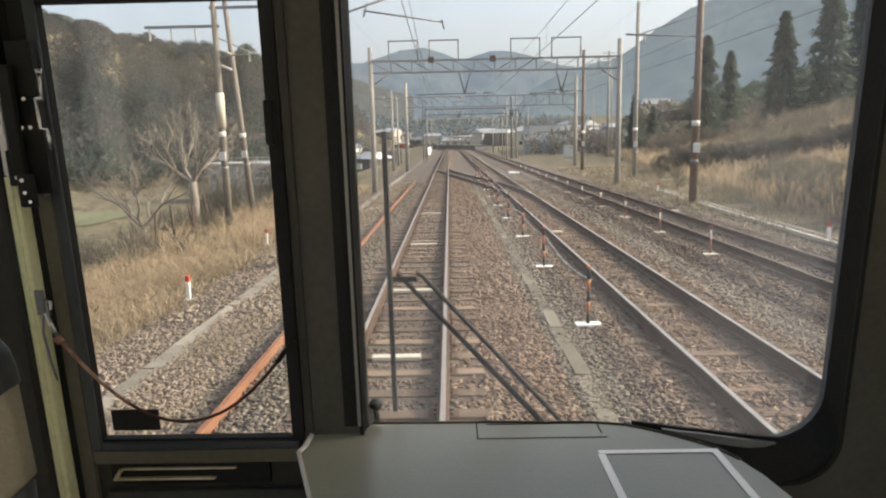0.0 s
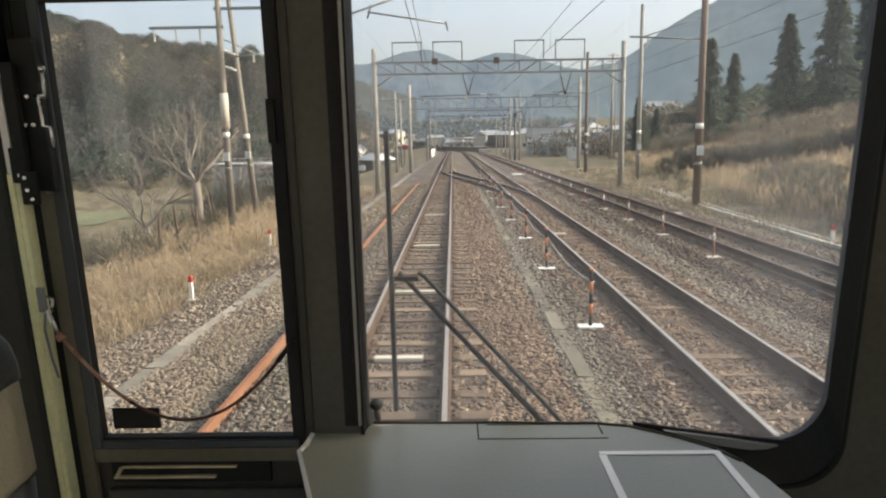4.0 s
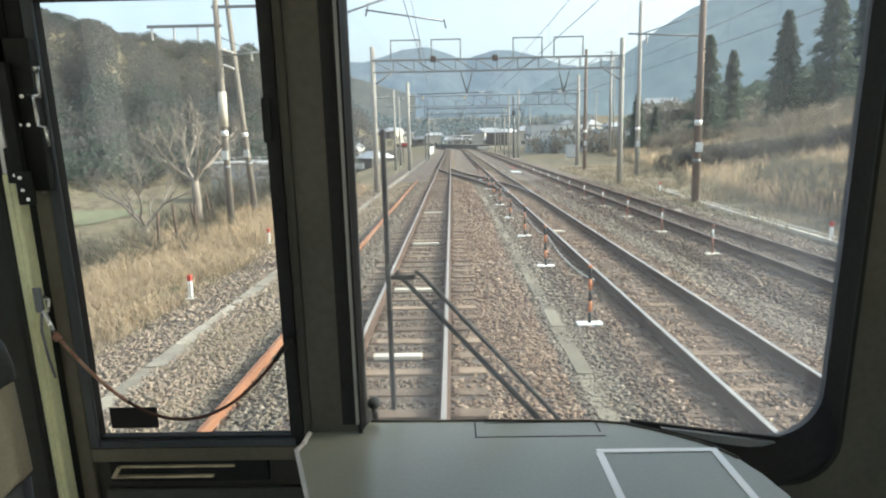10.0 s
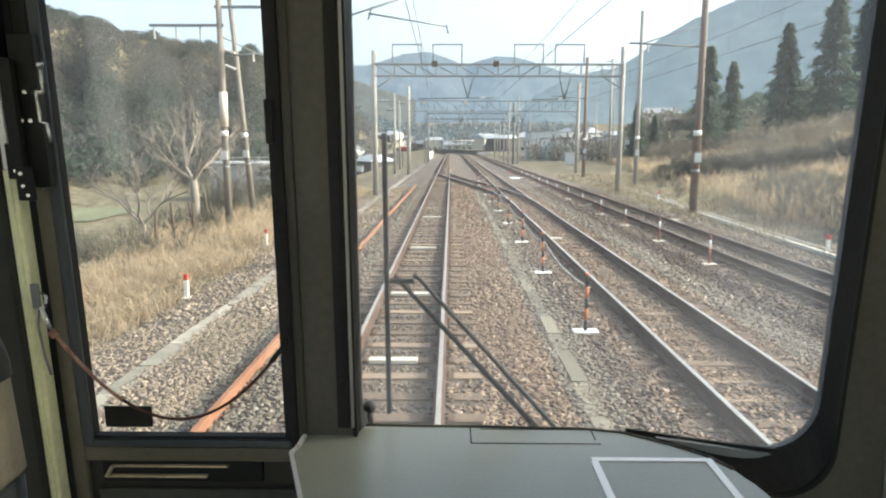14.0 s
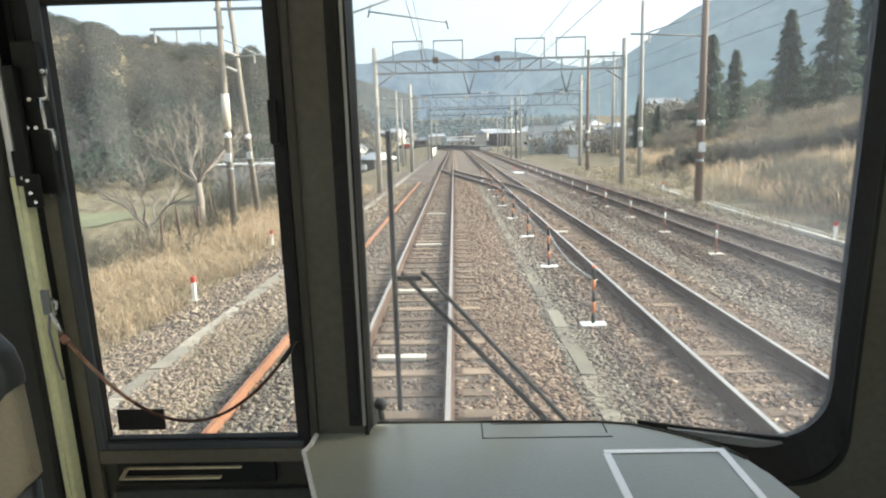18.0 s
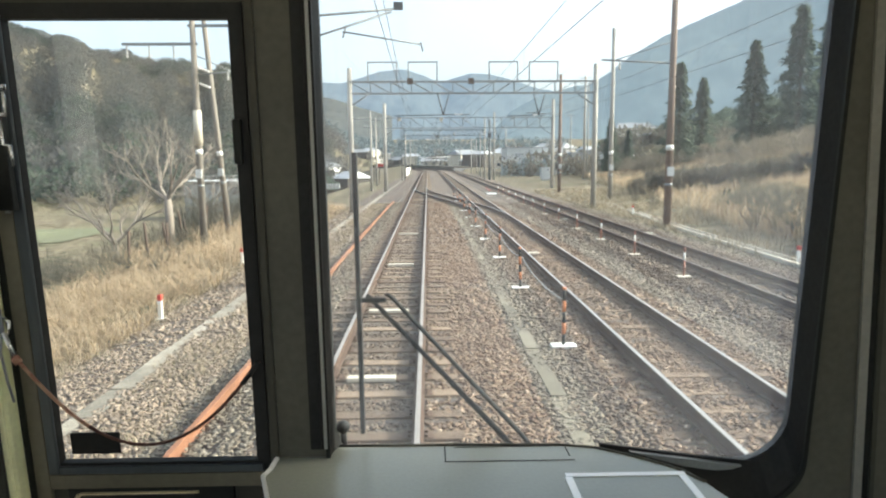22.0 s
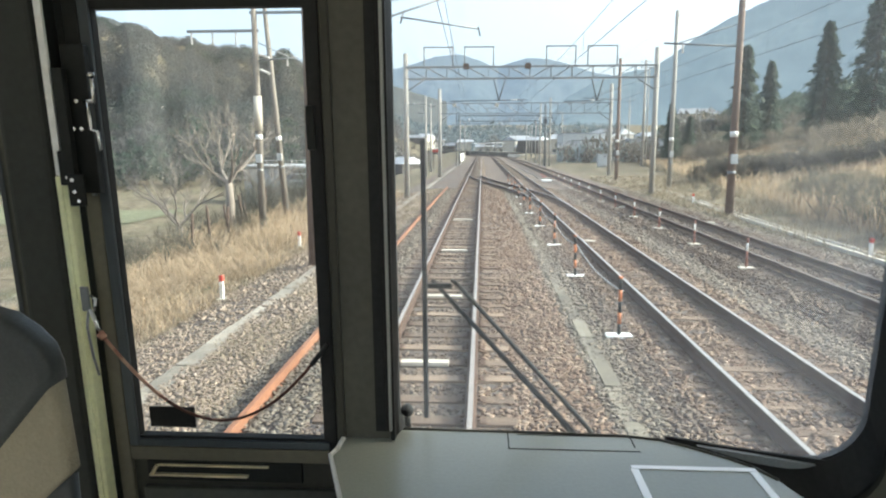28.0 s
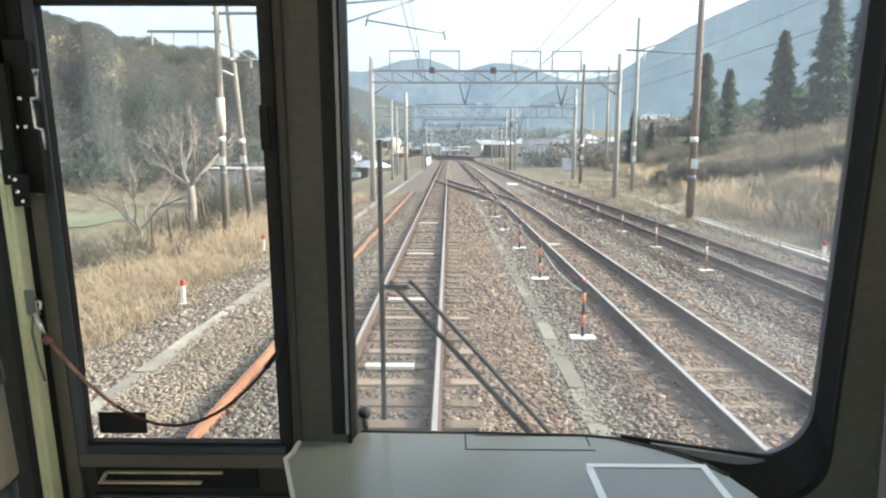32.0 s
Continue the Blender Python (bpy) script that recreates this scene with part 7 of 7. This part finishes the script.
def hut(x, y, w, d, h, label):
    c_ = thing("equipment_cabinet", label, "cabinet", (x, y, float(land(x, y))), "white equipment cabinets")
    part("body", boxed(-w / 2, w / 2, -d / 2, d / 2, 0.1, h, 0.02), M_white, c_)
    part("roof", boxed(-w / 2 - 0.08, w / 2 + 0.08, -d / 2 - 0.08, d / 2 + 0.08, h, h + 0.1, 0.02), M_roof, c_)
    part("plinth", boxed(-w / 2 + 0.05, w / 2 - 0.05, -d / 2 + 0.05, d / 2 - 0.05, -0.4, 0.1), M_conc, c_)
    dr_ = part("door", boxed(-w * 0.3, w * 0.3, -d / 2 - 0.03, -d / 2, 0.25, h - 0.2, 0.01), M_white, c_)
    part("handle", boxed(w * 0.2, w * 0.25, -d / 2 - 0.06, -d / 2 - 0.03, h * 0.45, h * 0.55), M_dark_steel, dr_)
    return c_


hut(-9.0, -92, 2.4, 1.8, 2.0, "wide white equipment cabinet on short legs")
hut(-10.4, -97, 1.2, 1.2, 1.9, "tall narrow white equipment cabinet")
hut(11.2, -129, 0.8, 0.6, 1.6, "pale grey relay cabinet beside a concrete pole")
for x in (-14.6, -13.4):
    power_pole(x, -72, 9.6, 0.15, "concrete pole carrying a steel switch platform", 2)
plat = thing("switch_platform", "white railed steel platform between two poles", "platform", (-14.0, -72, 5.6))
part("deck", boxed(-1.4, 1.4, 0.2, 0.9, 0, 0.08), M_galv, plat)
for i in range(8):
    part("rail_post", boxed(-1.4 + 0.4 * i - 0.02, -1.4 + 0.4 * i + 0.02, 0.22, 0.26, 0.08, 0.9), M_white, plat)
part("rail", boxed(-1.42, 1.42, 0.21, 0.27, 0.9, 0.96), M_white, plat)

# speed board
sb_ = thing("speed_board", "white speed board with black 45 on a rusty post", "sign", (-5.4, -84, float(land(-5.4, -84))))
part("post", tubed([(0, 0, -0.3), (0, 0, 1.6)], 0.035, 8), M_rust_red, sb_)
bd_ = part("board", boxed(-0.3, 0.3, -0.06, -0.036, 1.25, 1.75, 0.01), M_white, sb_)
cu_ = bpy.data.curves.new("figures", "FONT")
cu_.body, cu_.size, cu_.extrude, cu_.align_x, cu_.align_y = "45", 0.44, 0.003, "CENTER", "CENTER"
cu_.materials.append(M_black)
tx_ = new("figures", cu_)
tx_.parent = bd_
tx_.matrix_basis = pose(0, -0.066, 1.5, 90, 0, 0)

# signals on the curve, poles, shed, tank
for sx, sy in ((-6.4, -188), (5.6, -188)):
    x, y, z = at_line(sx, sy)
    s_ = thing("colour_light_signal", "black round-hooded light signal on a slim grey mast", "signal", (x, y, z), "signals beside the curve")
    part("mast", tubed([(0, 0, -0.2), (0, 0, 3.4)], 0.06, 10), M_galv, s_)
    part("backboard", tubed([(0, -0.08, 3.1), (0, -0.12, 3.1)], 0.3, 18), M_black, s_)
    part("hood", tubed([(0, -0.12, 3.1), (0, -0.35, 3.1)], 0.11, 12), M_black, s_)
x, y, z = at_line(-6.2, -195)
pp = thing("pipe_pole", "thick rusty steel pole with white and red bands", "utility pole", (x, y, z))
part("shaft", tubed([(0, 0, -0.3), (0, 0, 7.5)], 0.17, 14), M_rust_red, pp)
part("band", tubed([(0, 0, 1.9), (0, 0, 2.1)], 0.174, 14), M_white, pp)
part("cap_band", tubed([(0, 0, 3.6), (0, 0, 3.75)], 0.174, 14), M_red, pp)
x, y, z = at_line(-19, -164)
tk = thing("concrete_tank", "pale ribbed concrete cylinder in the field", "tank", (x, y, z))
part("shell", tubed([(0, 0, -0.5), (0, 0, 4.2)], 0.95, 24), M_conc_light, tk)
for k in range(5):
    part("band", tubed([(0, 0, 0.4 + 0.8 * k), (0, 0, 0.48 + 0.8 * k)], 0.97, 24), M_conc, tk)
x, y, z = at_line(-17, -149)
sh = thing("field_shed", "grey timber shed with a rusty red sheet roof", "shed", (x, y, z))
part("wall", boxed(-2, 2, -1.5, 1.5, -0.4, 2.3), M_conc, sh)
rf = bmesh.new()
prism(rf, [(-2.4, -1.9), (2.4, -1.9), (2.4, 1.9), (-2.4, 1.9)], 2.3, 2.42)
part("roof", rf, M_rust_red, sh)
part("door", boxed(-0.5, 0.5, -1.54, -1.5, 0, 1.9), M_wood_dark, sh)


def bare_tree(x, y, h, label):
    t_ = thing("bare_tree", label, "tree", (x, y, float(land(x, y)) - 0.1), "leafless trees")
    tr_, cr_ = bmesh.new(), bmesh.new()
    tube(tr_, [(0, 0, 0), (0.06, 0.03, h * 0.2), (0.02, 0.0, h * 0.36)], [h * 0.035, h * 0.028, h * 0.024], 9)

    def limb(p, d, ln, r, depth):
        q = p + d * ln
        mid = p.lerp(q, 0.5) + Vector((random.uniform(-1, 1), random.uniform(-1, 1), random.uniform(-0.3, 0.6))) * ln * 0.08
        tube(cr_, [p, mid, q], [r, r * 0.8, r * 0.55], 5 if depth < 2 else 3, False)
        if depth < 4:
            for _ in range(3):
                limb(q if random.random() < 0.6 else mid, (d + Vector((random.uniform(-1, 1), random.uniform(-1, 1), random.uniform(-0.35, 0.7))) * 0.75).normalized(), ln * random.uniform(0.6, 0.8), r * 0.55, depth + 1)

    for k in range(5):
        a = 2 * math.pi * k / 5 + random.uniform(-0.3, 0.3)
        limb(Vector((0.02, 0, h * 0.33)), Vector((math.cos(a) * 0.8, math.sin(a) * 0.8, random.uniform(0.5, 1.0))).normalized(), h * 0.24, h * 0.014, 0)
    part("trunk", tr_, M_bark, t_)
    part("crown", cr_, M_bark, t_, "bare spreading twigs")
    return t_


random.seed(8)
AWAY = 0.0
bare_tree(-12.4, 33, 7.4, "wide leafless tree with pale spreading branches on the bank")
bare_tree(-15.6, 34, 6.2, "leafless tree with tangled branches below the bank")
bare_tree(-14.6, 46, 6.0, "small leafless tree beyond the bank")
bare_tree(-19.5, -98, 6.0, "gnarled leafless tree beside the shed")
for i in range(9):
    x, y, z = at_line(1.95, -117 + 8.0 * i)
    copy_thing(first, pose(x, y, -0.2, 0, 0, random.uniform(-8, 8)))
grass(6000, -14, -4.5, -162, -12, 0.3, 1.0, "dry_reeds", M_pampas, "tangled straw-coloured reeds along the passed line", None, 1.0)
